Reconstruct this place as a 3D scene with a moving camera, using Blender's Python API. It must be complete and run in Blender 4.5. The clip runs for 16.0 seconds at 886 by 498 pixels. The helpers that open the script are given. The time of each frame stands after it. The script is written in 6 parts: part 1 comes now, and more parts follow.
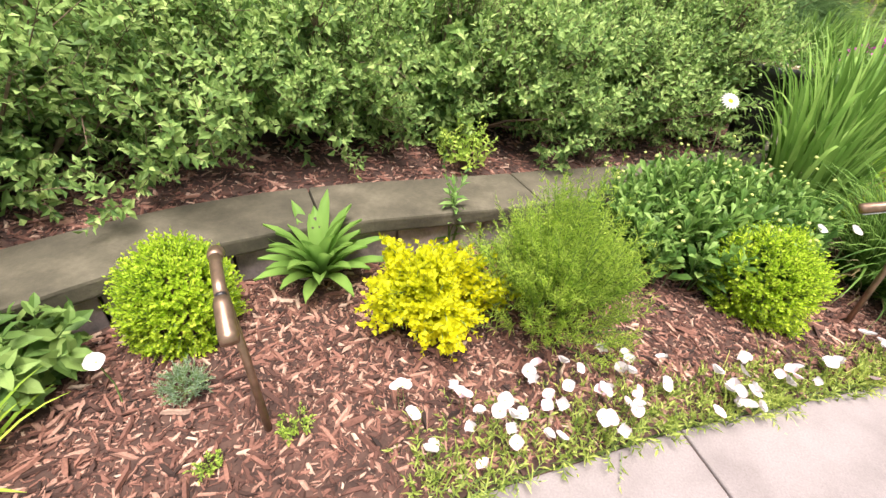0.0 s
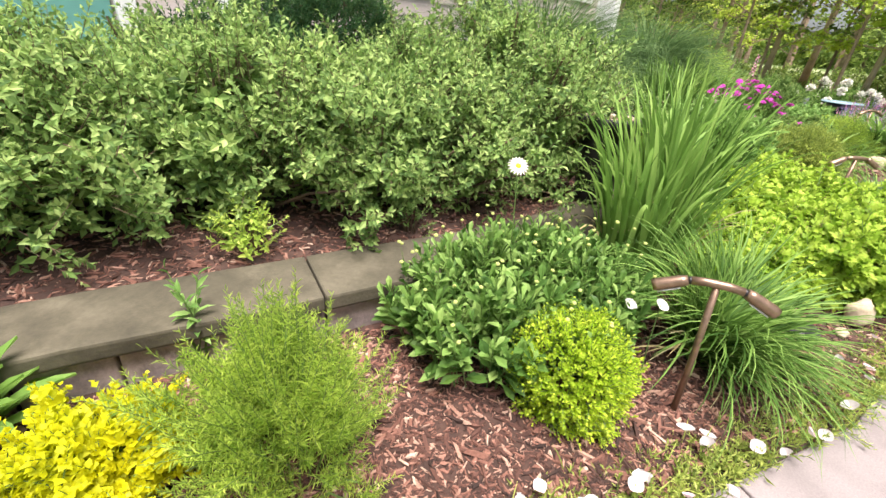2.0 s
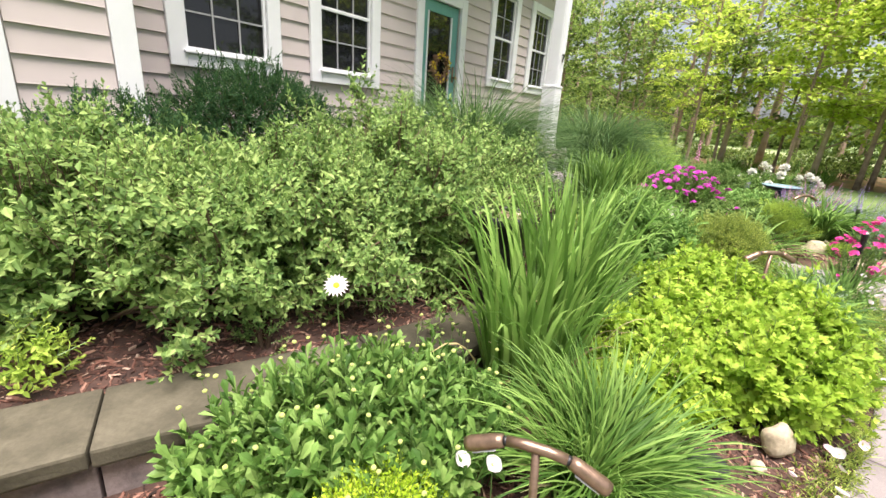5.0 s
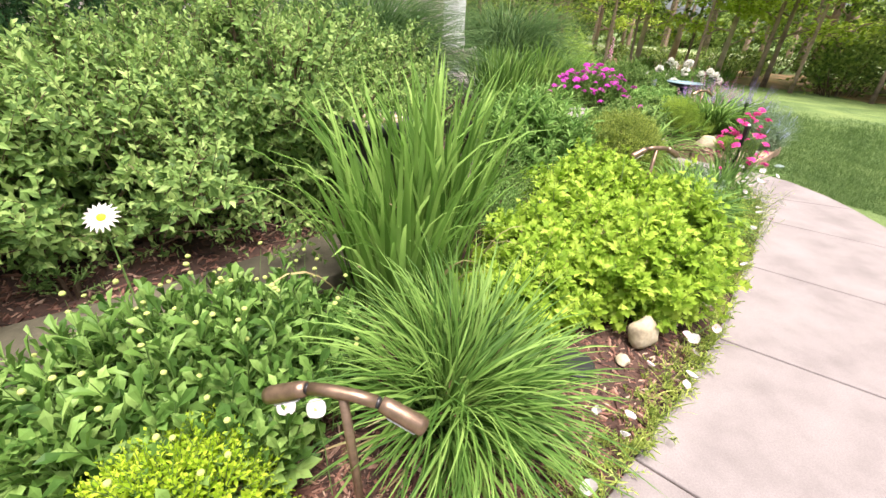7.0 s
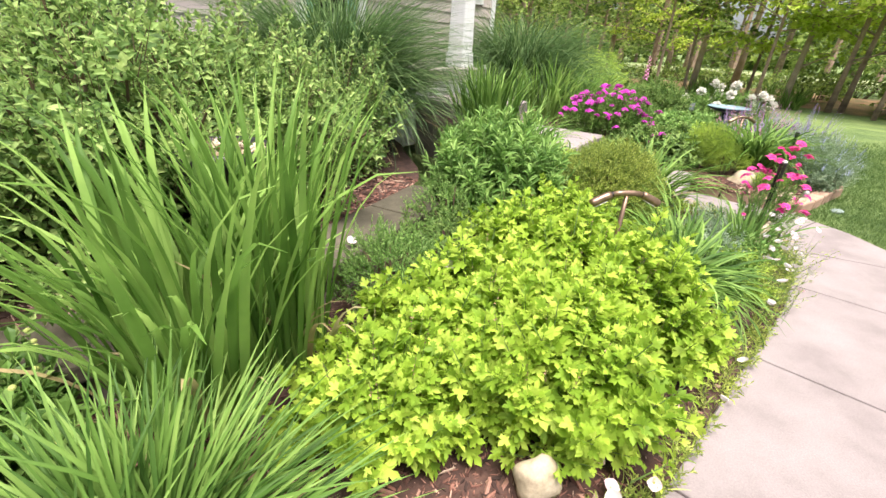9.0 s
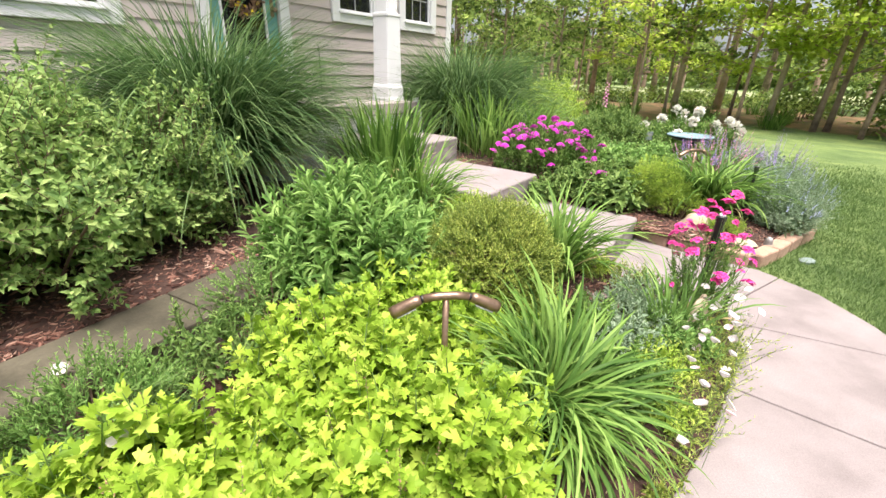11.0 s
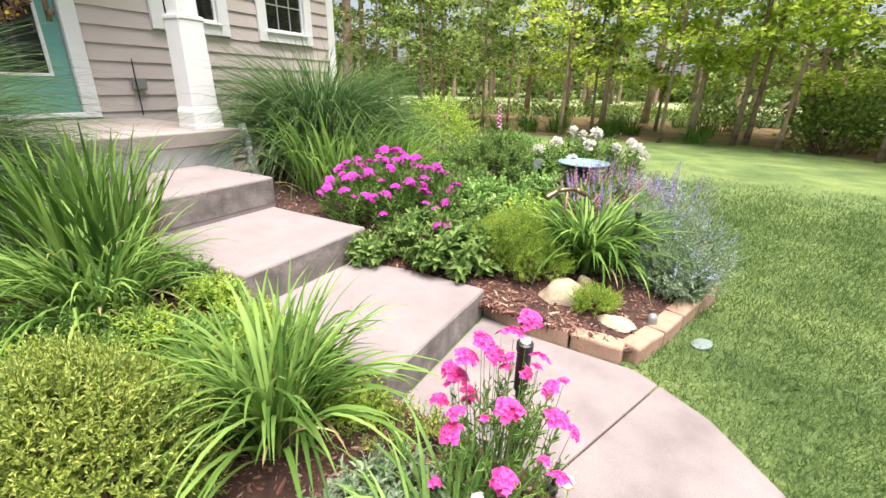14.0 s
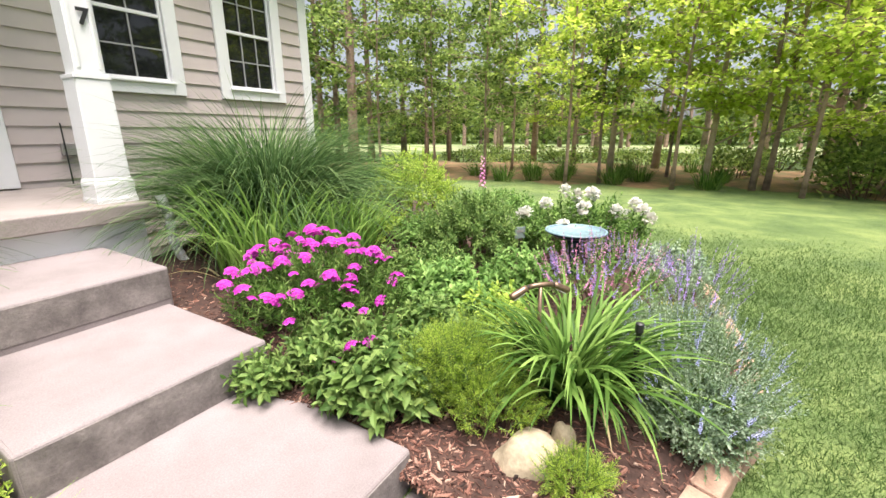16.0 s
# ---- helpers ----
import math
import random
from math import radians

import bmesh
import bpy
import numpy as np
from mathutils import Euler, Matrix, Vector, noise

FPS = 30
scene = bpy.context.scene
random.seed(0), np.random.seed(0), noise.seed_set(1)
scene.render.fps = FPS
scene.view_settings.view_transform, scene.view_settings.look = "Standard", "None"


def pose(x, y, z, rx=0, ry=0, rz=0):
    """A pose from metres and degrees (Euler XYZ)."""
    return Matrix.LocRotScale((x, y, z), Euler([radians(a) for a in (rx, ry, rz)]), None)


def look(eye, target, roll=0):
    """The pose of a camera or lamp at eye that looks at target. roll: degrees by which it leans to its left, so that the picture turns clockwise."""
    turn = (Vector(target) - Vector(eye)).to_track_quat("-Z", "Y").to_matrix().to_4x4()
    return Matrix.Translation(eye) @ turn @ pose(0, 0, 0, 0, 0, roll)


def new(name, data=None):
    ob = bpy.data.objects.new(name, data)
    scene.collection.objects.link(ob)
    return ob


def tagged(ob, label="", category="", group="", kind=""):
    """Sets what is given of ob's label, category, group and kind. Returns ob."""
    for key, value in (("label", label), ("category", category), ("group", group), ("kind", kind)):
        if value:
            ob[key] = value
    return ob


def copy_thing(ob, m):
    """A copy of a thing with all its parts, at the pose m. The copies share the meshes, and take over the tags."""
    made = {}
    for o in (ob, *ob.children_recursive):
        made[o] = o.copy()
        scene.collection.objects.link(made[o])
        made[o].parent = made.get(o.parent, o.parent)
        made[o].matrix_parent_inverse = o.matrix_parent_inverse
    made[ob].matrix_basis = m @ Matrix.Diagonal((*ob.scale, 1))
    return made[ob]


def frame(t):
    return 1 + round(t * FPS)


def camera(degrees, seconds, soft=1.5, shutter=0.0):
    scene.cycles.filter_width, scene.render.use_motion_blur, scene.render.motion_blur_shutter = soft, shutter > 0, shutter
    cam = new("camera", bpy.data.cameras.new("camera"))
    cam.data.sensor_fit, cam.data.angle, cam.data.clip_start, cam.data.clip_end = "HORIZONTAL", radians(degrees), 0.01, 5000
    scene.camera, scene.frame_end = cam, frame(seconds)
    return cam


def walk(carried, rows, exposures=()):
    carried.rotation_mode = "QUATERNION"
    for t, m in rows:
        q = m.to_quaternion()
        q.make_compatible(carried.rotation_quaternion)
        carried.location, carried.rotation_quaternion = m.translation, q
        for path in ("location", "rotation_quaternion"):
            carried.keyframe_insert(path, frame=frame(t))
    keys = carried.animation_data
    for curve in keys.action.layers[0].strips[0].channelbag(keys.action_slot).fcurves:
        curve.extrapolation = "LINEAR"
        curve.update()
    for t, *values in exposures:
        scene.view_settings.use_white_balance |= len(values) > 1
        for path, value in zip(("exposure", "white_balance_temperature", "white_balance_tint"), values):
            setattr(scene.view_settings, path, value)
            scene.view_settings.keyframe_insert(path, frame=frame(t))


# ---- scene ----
cam = camera(92.7, 16.0)
PATH = [
    (0, (1.906, 0.394, 1.187), (1.474, 2.004, 0.081), 5.6),
    (0.5, (2.031, 0.488, 1.196), (1.704, 2.125, 0.094), 5.7),
    (1, (2.136, 0.667, 1.217), (1.883, 2.344, 0.157), 5.6),
    (1.5, (2.281, 0.831, 1.241), (2.048, 2.55, 0.246), 4.9),
    (2, (2.513, 0.977, 1.256), (2.262, 2.733, 0.333), 4.2),
    (2.5, (2.665, 1.1, 1.256), (2.384, 2.886, 0.4), 4.1),
    (3, (2.813, 1.278, 1.27), (2.491, 3.091, 0.488), 4.3),
    (3.2, (2.849, 1.308, 1.286), (2.484, 3.126, 0.536), 4.0),
    (5.3, (3.095, 1.371, 1.37), (2.931, 3.272, 0.77), 3.8),
    (5.5, (3.118, 1.369, 1.37), (3.038, 3.263, 0.731), 3.7),
    (6, (3.165, 1.388, 1.346), (3.221, 3.247, 0.61), 3.5),
    (6.5, (3.263, 1.505, 1.302), (3.372, 3.311, 0.45), 3.6),
    (7, (3.374, 1.617, 1.292), (3.464, 3.375, 0.344), 3.8),
    (7.5, (3.56, 1.706, 1.29), (3.594, 3.441, 0.296), 3.9),
    (8, (3.746, 1.82, 1.283), (3.729, 3.55, 0.279), 4.2),
    (8.2, (3.821, 1.897, 1.27), (3.78, 3.638, 0.286), 4.3),
    (10.3, (4.64, 2.786, 1.298), (4.4, 4.598, 0.488), 1.7),
    (10.5, (4.724, 2.869, 1.332), (4.497, 4.685, 0.526), 1.7),
    (11, (4.922, 3.067, 1.337), (4.758, 4.899, 0.552), 1.8),
    (11.5, (5.169, 3.251, 1.355), (5.065, 5.09, 0.577), 1.8),
    (12, (5.331, 3.46, 1.35), (5.278, 5.302, 0.574), 2.0),
    (12.5, (5.475, 3.668, 1.381), (5.453, 5.507, 0.597), 2.0),
    (13, (5.647, 3.855, 1.373), (5.62, 5.7, 0.603), 1.6),
    (13.5, (5.835, 4.042, 1.387), (5.834, 5.891, 0.626), 1.5),
    (14, (6.002, 4.328, 1.386), (6.022, 6.193, 0.664), 1.4),
    (14.5, (6.14, 4.561, 1.423), (6.154, 6.439, 0.734), 0.8),
    (15, (6.293, 4.788, 1.435), (6.263, 6.687, 0.806), 0.2),
    (15.5, (6.4, 4.977, 1.457), (6.371, 6.894, 0.887), 0.2),
    (16, (6.482, 5.241, 1.479), (6.426, 7.17, 0.951), -0.1),
]
walk(cam, [(t, look(eye, target, roll)) for t, eye, target, roll in PATH])

# ---- light ----
world = bpy.data.worlds.new("sky")
scene.world = world
world.use_nodes = True
wn = world.node_tree
sky = wn.nodes.new("ShaderNodeTexSky")
sky.sky_type = "NISHITA"
sky.sun_disc = False
sky.sun_elevation = radians(75.5)
sky.sun_rotation = radians(153.5)
sky.air_density, sky.dust_density, sky.ozone_density = 0.8, 3.2, 0.4
haze = wn.nodes.new("ShaderNodeHueSaturation")  # thin high cloud: a paler sky
haze.inputs["Saturation"].default_value = 0.4
wn.links.new(sky.outputs[0], haze.inputs["Color"])
wn.links.new(haze.outputs[0], wn.nodes["Background"].inputs[0])
wn.nodes["Background"].inputs[1].default_value = 0.078
sun_data = bpy.data.lights.new("sun", "SUN")
sun_data.energy, sun_data.angle, sun_data.color = 4.5, radians(40), (1.0, 0.89, 0.855)
sun = new("sun", sun_data)
sun.matrix_world = look((0.8, -1.6, 7.0), (0, 0, 0))
scene.view_settings.exposure = 1.36

# ---- shared numbers ----
HM = Matrix(((0.5, -0.866, 0, 6.30), (0.866, 0.5, 0, 6.75), (0, 0, 1, 0), (0, 0, 0, 1)))  # house axes: along the wall, towards the wall, up
rng = np.random.default_rng(7)
I4 = Matrix.Identity(4)


def house_point(a, b, z=0.0):
    return HM @ Vector((a, b, z))


# ---- materials ----
def principled(name, rough=0.7, metal=0.0):
    m = bpy.data.materials.new(name)
    m.use_nodes = True
    p = m.node_tree.nodes["Principled BSDF"]
    p.inputs["Roughness"].default_value, p.inputs["Metallic"].default_value = rough, metal
    return m, m.node_tree.nodes, m.node_tree.links, p


def ramp_of(nodes, links, source, stops):
    r = nodes.new("ShaderNodeValToRGB")
    while len(r.color_ramp.elements) < len(stops):
        r.color_ramp.elements.new(0.5)
    for e, (p, c) in zip(r.color_ramp.elements, stops):
        e.position, e.color = p, (*c, 1)
    links.new(source, r.inputs[0])
    return r.outputs[0]


def noise_of(nodes, links, scale, detail=4.0, rough=0.55):
    c = nodes.new("ShaderNodeTexCoord")
    n = nodes.new("ShaderNodeTexNoise")
    n.inputs["Scale"].default_value, n.inputs["Detail"].default_value, n.inputs["Roughness"].default_value = scale, detail, rough
    links.new(c.outputs["Object"], n.inputs["Vector"])
    return n.outputs["Fac"]


def mix_of(nodes, links, kind, fac, a, b):
    m = nodes.new("ShaderNodeMix")
    m.data_type, m.blend_type = "RGBA", kind
    if isinstance(fac, float):
        m.inputs[0].default_value = fac
    else:
        links.new(fac, m.inputs[0])
    links.new(a, m.inputs[6])
    if isinstance(b, tuple):
        m.inputs[7].default_value = (*b, 1)
    else:
        links.new(b, m.inputs[7])
    return m.outputs[2]


def bump_on(nodes, links, p, height, strength, distance):
    b = nodes.new("ShaderNodeBump")
    b.inputs["Strength"].default_value, b.inputs["Distance"].default_value = strength, distance
    links.new(height, b.inputs["Height"])
    links.new(b.outputs[0], p.inputs["Normal"])


def leaf_material(name, dark, mid, light, through_light=0.35, rough=0.5):
    """Leaves: a tone of its own for every leaf, patches of growth, a thin translucent blade."""
    m, n, l, p = principled(name, rough)
    dark, mid, light = (tuple(min(0.9, k * c) for k, c in zip((1.17, 1.15, 1.22), col)) for col in (dark, mid, light))
    g = n.new("ShaderNodeNewGeometry")
    tone = ramp_of(n, l, g.outputs["Random Per Island"], [(0.0, dark), (0.5, mid), (1.0, light)])
    patch = ramp_of(n, l, noise_of(n, l, 5.0, 3.0), [(0.3, (0.72, 0.78, 0.7)), (0.7, (1.15, 1.1, 1.05))])
    col = mix_of(n, l, "MULTIPLY", 1.0, tone, patch)
    l.new(col, p.inputs["Base Color"])
    p.inputs["Specular IOR Level"].default_value = 0.16
    t = n.new("ShaderNodeBsdfTranslucent")
    l.new(col, t.inputs[0])
    s = n.new("ShaderNodeMixShader")
    s.inputs[0].default_value = through_light
    l.new(p.outputs[0], s.inputs[1])
    l.new(t.outputs[0], s.inputs[2])
    l.new(s.outputs[0], n["Material Output"].inputs[0])
    return m


def stone_material(name, dark, mid, light, scale=6.0, rough=0.85, bump=0.4, grain=90.0, own=0.0):
    """Concrete, stone, wood chips: stains, grain and relief; own: how far each piece differs from the next."""
    m, n, l, p = principled(name, rough)
    col = ramp_of(n, l, noise_of(n, l, scale, 6.0, 0.6), [(0.25, dark), (0.5, mid), (0.78, light)])
    fine = noise_of(n, l, grain, 3.0, 0.7)
    col = mix_of(n, l, "MULTIPLY", 0.6, col, ramp_of(n, l, fine, [(0.3, (0.7, 0.7, 0.7)), (0.7, (1.2, 1.2, 1.2))]))
    if own:
        i = n.new("ShaderNodeObjectInfo")
        col = mix_of(n, l, "MULTIPLY", own, col, ramp_of(n, l, i.outputs["Random"], [(0.0, (0.6, 0.6, 0.62)), (1.0, (1.3, 1.22, 1.2))]))
    l.new(col, p.inputs["Base Color"])
    bump_on(n, l, p, fine, bump, 0.004)
    return m


def plain_material(name, colour, rough=0.5, metal=0.0, wear=0.12, scale=25.0):
    m, n, l, p = principled(name, rough, metal)
    lo, hi = tuple(c * (1 - wear) for c in colour), tuple(min(1.0, c * (1 + wear)) for c in colour)
    l.new(ramp_of(n, l, noise_of(n, l, scale), [(0.3, lo), (0.7, hi)]), p.inputs["Base Color"])
    bump_on(n, l, p, noise_of(n, l, scale * 6), 0.08, 0.002)
    return m


def petal_material(name, a, b):
    m = leaf_material(name, a, tuple((x + y) / 2 for x, y in zip(a, b)), b, 0.3, 0.6)
    return m


def island_material(name, stops, rough=0.9):
    m, n, l, p = principled(name, rough)
    g = n.new("ShaderNodeNewGeometry")
    col = ramp_of(n, l, g.outputs["Random Per Island"], stops)
    fine = noise_of(n, l, 140.0, 2.0)
    col = mix_of(n, l, "MULTIPLY", 0.7, col, ramp_of(n, l, fine, [(0.3, (0.65, 0.63, 0.6)), (0.7, (1.15, 1.15, 1.15))]))
    l.new(col, p.inputs["Base Color"])
    bump_on(n, l, p, fine, 0.5, 0.003)
    return m


M_CONCRETE = stone_material("path_concrete", (0.15, 0.13, 0.127), (0.212, 0.187, 0.183), (0.256, 0.229, 0.226), 3.4, 0.9, 0.35, 160.0)
M_STEP = stone_material("step_concrete", (0.195, 0.17, 0.166), (0.235, 0.206, 0.203), (0.275, 0.244, 0.242), 2.6, 0.9, 0.4, 140.0)
# riser colour holds both weathered stains and some of the fronts' shade
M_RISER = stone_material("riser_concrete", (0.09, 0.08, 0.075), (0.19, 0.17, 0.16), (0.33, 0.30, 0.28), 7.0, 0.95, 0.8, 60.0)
M_PORCH = stone_material("porch_concrete", (0.26, 0.225, 0.21), (0.31, 0.275, 0.255), (0.36, 0.32, 0.3), 3.0, 0.9, 0.3, 120.0)
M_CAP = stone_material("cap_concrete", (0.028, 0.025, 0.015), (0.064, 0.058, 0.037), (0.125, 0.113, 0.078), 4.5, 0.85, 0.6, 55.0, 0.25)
M_BLOCK = stone_material("block_stone", (0.15, 0.13, 0.13), (0.33, 0.27, 0.26), (0.45, 0.37, 0.36), 9.0, 0.9, 0.8, 60.0, 0.6)
M_EDGING = stone_material("edging_block", (0.26, 0.165, 0.115), (0.36, 0.24, 0.17), (0.44, 0.31, 0.23), 7.0, 0.9, 0.5, 110.0, 0.18)
M_ROCK = stone_material("field_stone", (0.28, 0.23, 0.16), (0.43, 0.36, 0.25), (0.52, 0.46, 0.34), 8.0, 0.85, 0.5, 60.0)
M_SOIL = stone_material("mulch_soil", (0.02, 0.011, 0.008), (0.05, 0.026, 0.019), (0.1, 0.054, 0.039), 14.0, 0.95, 1.0, 55.0)
M_CHIPS = island_material("bark_chips", [(0.0, (0.02, 0.01, 0.007)), (0.36, (0.1, 0.044, 0.031)), (0.72, (0.22, 0.104, 0.074)), (0.92, (0.36, 0.215, 0.16)), (1.0, (0.46, 0.35, 0.27))])
M_LITTER = island_material("dry_leaves", [(0.0, (0.1, 0.06, 0.04)), (0.5, (0.3, 0.17, 0.1)), (1.0, (0.5, 0.33, 0.2))])
M_SIDING = plain_material("siding_paint", (0.5, 0.44, 0.425), 0.6, 0, 0.04, 3.0)
M_TRIM = plain_material("white_paint", (0.74, 0.75, 0.77), 0.5, 0, 0.03, 4.0)
M_TEAL = plain_material("teal_paint", (0.13, 0.33, 0.30), 0.45, 0, 0.06, 5.0)
M_BRONZE = plain_material("bronze", (0.25, 0.17, 0.12), 0.38, 0.75, 0.25, 40.0)
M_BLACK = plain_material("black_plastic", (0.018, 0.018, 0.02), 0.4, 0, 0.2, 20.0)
M_GREYBOX = plain_material("grey_metal", (0.3, 0.29, 0.28), 0.5, 0.4, 0.1, 30.0)
M_ROOF = stone_material("roof_shingle", (0.07, 0.065, 0.06), (0.12, 0.11, 0.1), (0.17, 0.16, 0.15), 8.0, 0.95, 0.5, 60.0)
M_BARK = stone_material("bark", (0.12, 0.085, 0.065), (0.29, 0.21, 0.165), (0.45, 0.35, 0.28), 4.0, 0.95, 1.0, 25.0, 0.5)
M_PALEBARK = stone_material("pale_bark", (0.24, 0.18, 0.13), (0.42, 0.33, 0.25), (0.55, 0.46, 0.37), 3.0, 0.95, 0.8, 22.0, 0.2)
M_STEM = plain_material("green_stem", (0.12, 0.2, 0.05), 0.6, 0, 0.3, 30.0)
M_TWIG = plain_material("brown_twig", (0.13, 0.085, 0.055), 0.85, 0, 0.3, 30.0)
# white grille bars coloured grey for the dimming behind glass
M_GRILLE = plain_material("dimmed_grille_white", (0.33, 0.33, 0.34), 0.5, 0, 0.05, 8.0)
M_DISH = plain_material("glazed_dish", (0.012, 0.03, 0.055), 0.3, 0, 0.35, 18.0)
M_RIM = plain_material("glazed_rim", (0.18, 0.28, 0.31), 0.5, 0, 0.35, 30.0)
M_CHIPSPOT = island_material("pot_gravel", [(0.0, (0.3, 0.22, 0.14)), (0.5, (0.5, 0.4, 0.28)), (1.0, (0.66, 0.58, 0.44))])
M_PALEDISC = plain_material("pale_plastic", (0.16, 0.21, 0.19), 0.6, 0, 0.1, 12.0)
M_LENS = plain_material("lamp_lens", (0.72, 0.72, 0.74), 0.2, 0, 0.1, 30.0)

glass, gn, gl, gp = principled("window_glass", 0.03)
gp.inputs["Base Color"].default_value = (0.012, 0.013, 0.015, 1)
gp.inputs["Specular IOR Level"].default_value = 0.55
M_GLASS = glass
water, wn2, wl2, wp2 = principled("bath_water", 0.02)
wp2.inputs["Base Color"].default_value = (0.008, 0.012, 0.02, 1)
bump_on(wn2, wl2, wp2, noise_of(wn2, wl2, 9.0), 0.1, 0.004)
wp2.inputs["Specular IOR Level"].default_value = 0.14
M_WATER = water

# the lawn: fine mottling, mown bands of lighter growth, dry flecks
M_LAWN, n_, l_, p_ = principled("lawn", 0.95)
c_ = ramp_of(n_, l_, noise_of(n_, l_, 1.1, 6.0, 0.65), [(0.3, (0.06, 0.11, 0.032)), (0.5, (0.125, 0.19, 0.058)), (0.72, (0.22, 0.285, 0.095))])
c_ = mix_of(n_, l_, "MULTIPLY", 0.7, c_, ramp_of(n_, l_, noise_of(n_, l_, 38.0, 4.0, 0.7), [(0.32, (0.55, 0.58, 0.5)), (0.68, (1.3, 1.25, 1.1))]))
l_.new(c_, p_.inputs["Base Color"])
bump_on(n_, l_, p_, noise_of(n_, l_, 60.0, 4.0), 0.9, 0.03)

LEAF = {
    "lime": leaf_material("lime_leaf", (0.25, 0.4, 0.025), (0.44, 0.6, 0.045), (0.6, 0.72, 0.085), 0.5),
    "yellow": leaf_material("yellow_leaf", (0.56, 0.54, 0.012), (0.68, 0.68, 0.015), (0.72, 0.74, 0.05), 0.5),
    "feather": leaf_material("feathery_leaf", (0.2, 0.32, 0.05), (0.4, 0.55, 0.1), (0.6, 0.72, 0.17), 0.5),
    "spirea": leaf_material("spirea_leaf", (0.07, 0.135, 0.04), (0.21, 0.335, 0.095), (0.4, 0.53, 0.185), 0.38),
    "daisy": leaf_material("daisy_leaf", (0.05, 0.115, 0.025), (0.13, 0.245, 0.052), (0.27, 0.41, 0.12), 0.35, 0.4),
    "iris": leaf_material("iris_leaf", (0.07, 0.15, 0.028), (0.17, 0.31, 0.065), (0.34, 0.52, 0.14), 0.45),
    "grass": leaf_material("arching_leaf", (0.045, 0.105, 0.02), (0.115, 0.22, 0.043), (0.25, 0.39, 0.1), 0.34),
    "chartreuse": leaf_material("chartreuse_leaf", (0.14, 0.25, 0.025), (0.3, 0.45, 0.05), (0.45, 0.585, 0.1), 0.42),
    "plume": leaf_material("plume_grass", (0.035, 0.08, 0.028), (0.08, 0.155, 0.05), (0.2, 0.3, 0.12)),
    "dark": leaf_material("dark_leaf", (0.02, 0.06, 0.025), (0.04, 0.1, 0.04), (0.08, 0.17, 0.06)),
    "phlox": leaf_material("phlox_leaf", (0.09, 0.19, 0.045), (0.18, 0.32, 0.085), (0.3, 0.46, 0.14)),
    "silver": leaf_material("silver_leaf", (0.16, 0.24, 0.15), (0.25, 0.35, 0.23), (0.38, 0.47, 0.34)),
    "moss": leaf_material("olive_leaf", (0.14, 0.2, 0.035), (0.31, 0.39, 0.085), (0.5, 0.57, 0.17)),
    "broad": leaf_material("broad_leaf", (0.065, 0.13, 0.033), (0.14, 0.235, 0.06), (0.25, 0.36, 0.11)),
    # woodland leaf in two tones: sunlight painted into "tree", shadow into "shade"
    "tree": leaf_material("sunlit_tree_leaf", (0.2, 0.3, 0.04), (0.46, 0.6, 0.085), (0.7, 0.78, 0.2), 0.6),
    "shade": leaf_material("shaded_wood_leaf", (0.055, 0.095, 0.027), (0.165, 0.25, 0.06), (0.37, 0.47, 0.13), 0.55),
    "blade": leaf_material("lawn_blade", (0.045, 0.095, 0.026), (0.11, 0.185, 0.055), (0.21, 0.3, 0.115)),
    "dry": leaf_material("straw", (0.3, 0.24, 0.12), (0.42, 0.35, 0.18), (0.5, 0.45, 0.27)),
}
PETAL = {
    "white": petal_material("white_petal", (0.58, 0.52, 0.55), (0.7, 0.67, 0.68)),
    "pink": petal_material("blush_petal", (0.72, 0.42, 0.52), (0.85, 0.7, 0.74)),
    "magenta": petal_material("magenta_petal", (0.43, 0.025, 0.36), (0.65, 0.1, 0.54)),
    "rose": petal_material("rose_petal", (0.58, 0.022, 0.235), (0.78, 0.13, 0.42)),
    "violet": petal_material("violet_petal", (0.25, 0.17, 0.5), (0.46, 0.36, 0.72)),
    "blue": petal_material("blue_petal", (0.3, 0.34, 0.62), (0.5, 0.53, 0.78)),
    "cream": petal_material("cream_petal", (0.62, 0.62, 0.57), (0.74, 0.74, 0.7)),
    "gold": petal_material("gold_petal", (0.7, 0.5, 0.02), (0.85, 0.68, 0.05)),
    "orchid": petal_material("orchid_petal", (0.55, 0.2, 0.42), (0.78, 0.42, 0.62)),
    "bud": petal_material("bud", (0.33, 0.42, 0.1), (0.6, 0.64, 0.25)),
}


# ---- building helpers ----
def mesh_np(name, verts, faces, mat, smooth=False):
    """A mesh from arrays of corners and of equal-sided faces (one array, or a list of arrays)."""
    faces = faces if isinstance(faces, list) else [faces]
    me = bpy.data.meshes.new(name)
    verts = np.asarray(verts, np.float32).reshape(-1, 3)
    me.vertices.add(len(verts))
    me.vertices.foreach_set("co", verts.ravel())
    loops = np.concatenate([f.ravel() for f in faces]).astype(np.int32)
    sizes = np.concatenate([np.full(len(f), f.shape[1]) for f in faces]).astype(np.int32)
    me.loops.add(len(loops))
    me.loops.foreach_set("vertex_index", loops)
    me.polygons.add(len(sizes))
    me.polygons.foreach_set("loop_start", np.concatenate([[0], np.cumsum(sizes)[:-1]]).astype(np.int32))
    me.polygons.foreach_set("use_smooth", np.full(len(sizes), smooth))
    me.update(calc_edges=True)
    me.materials.append(mat)
    return me


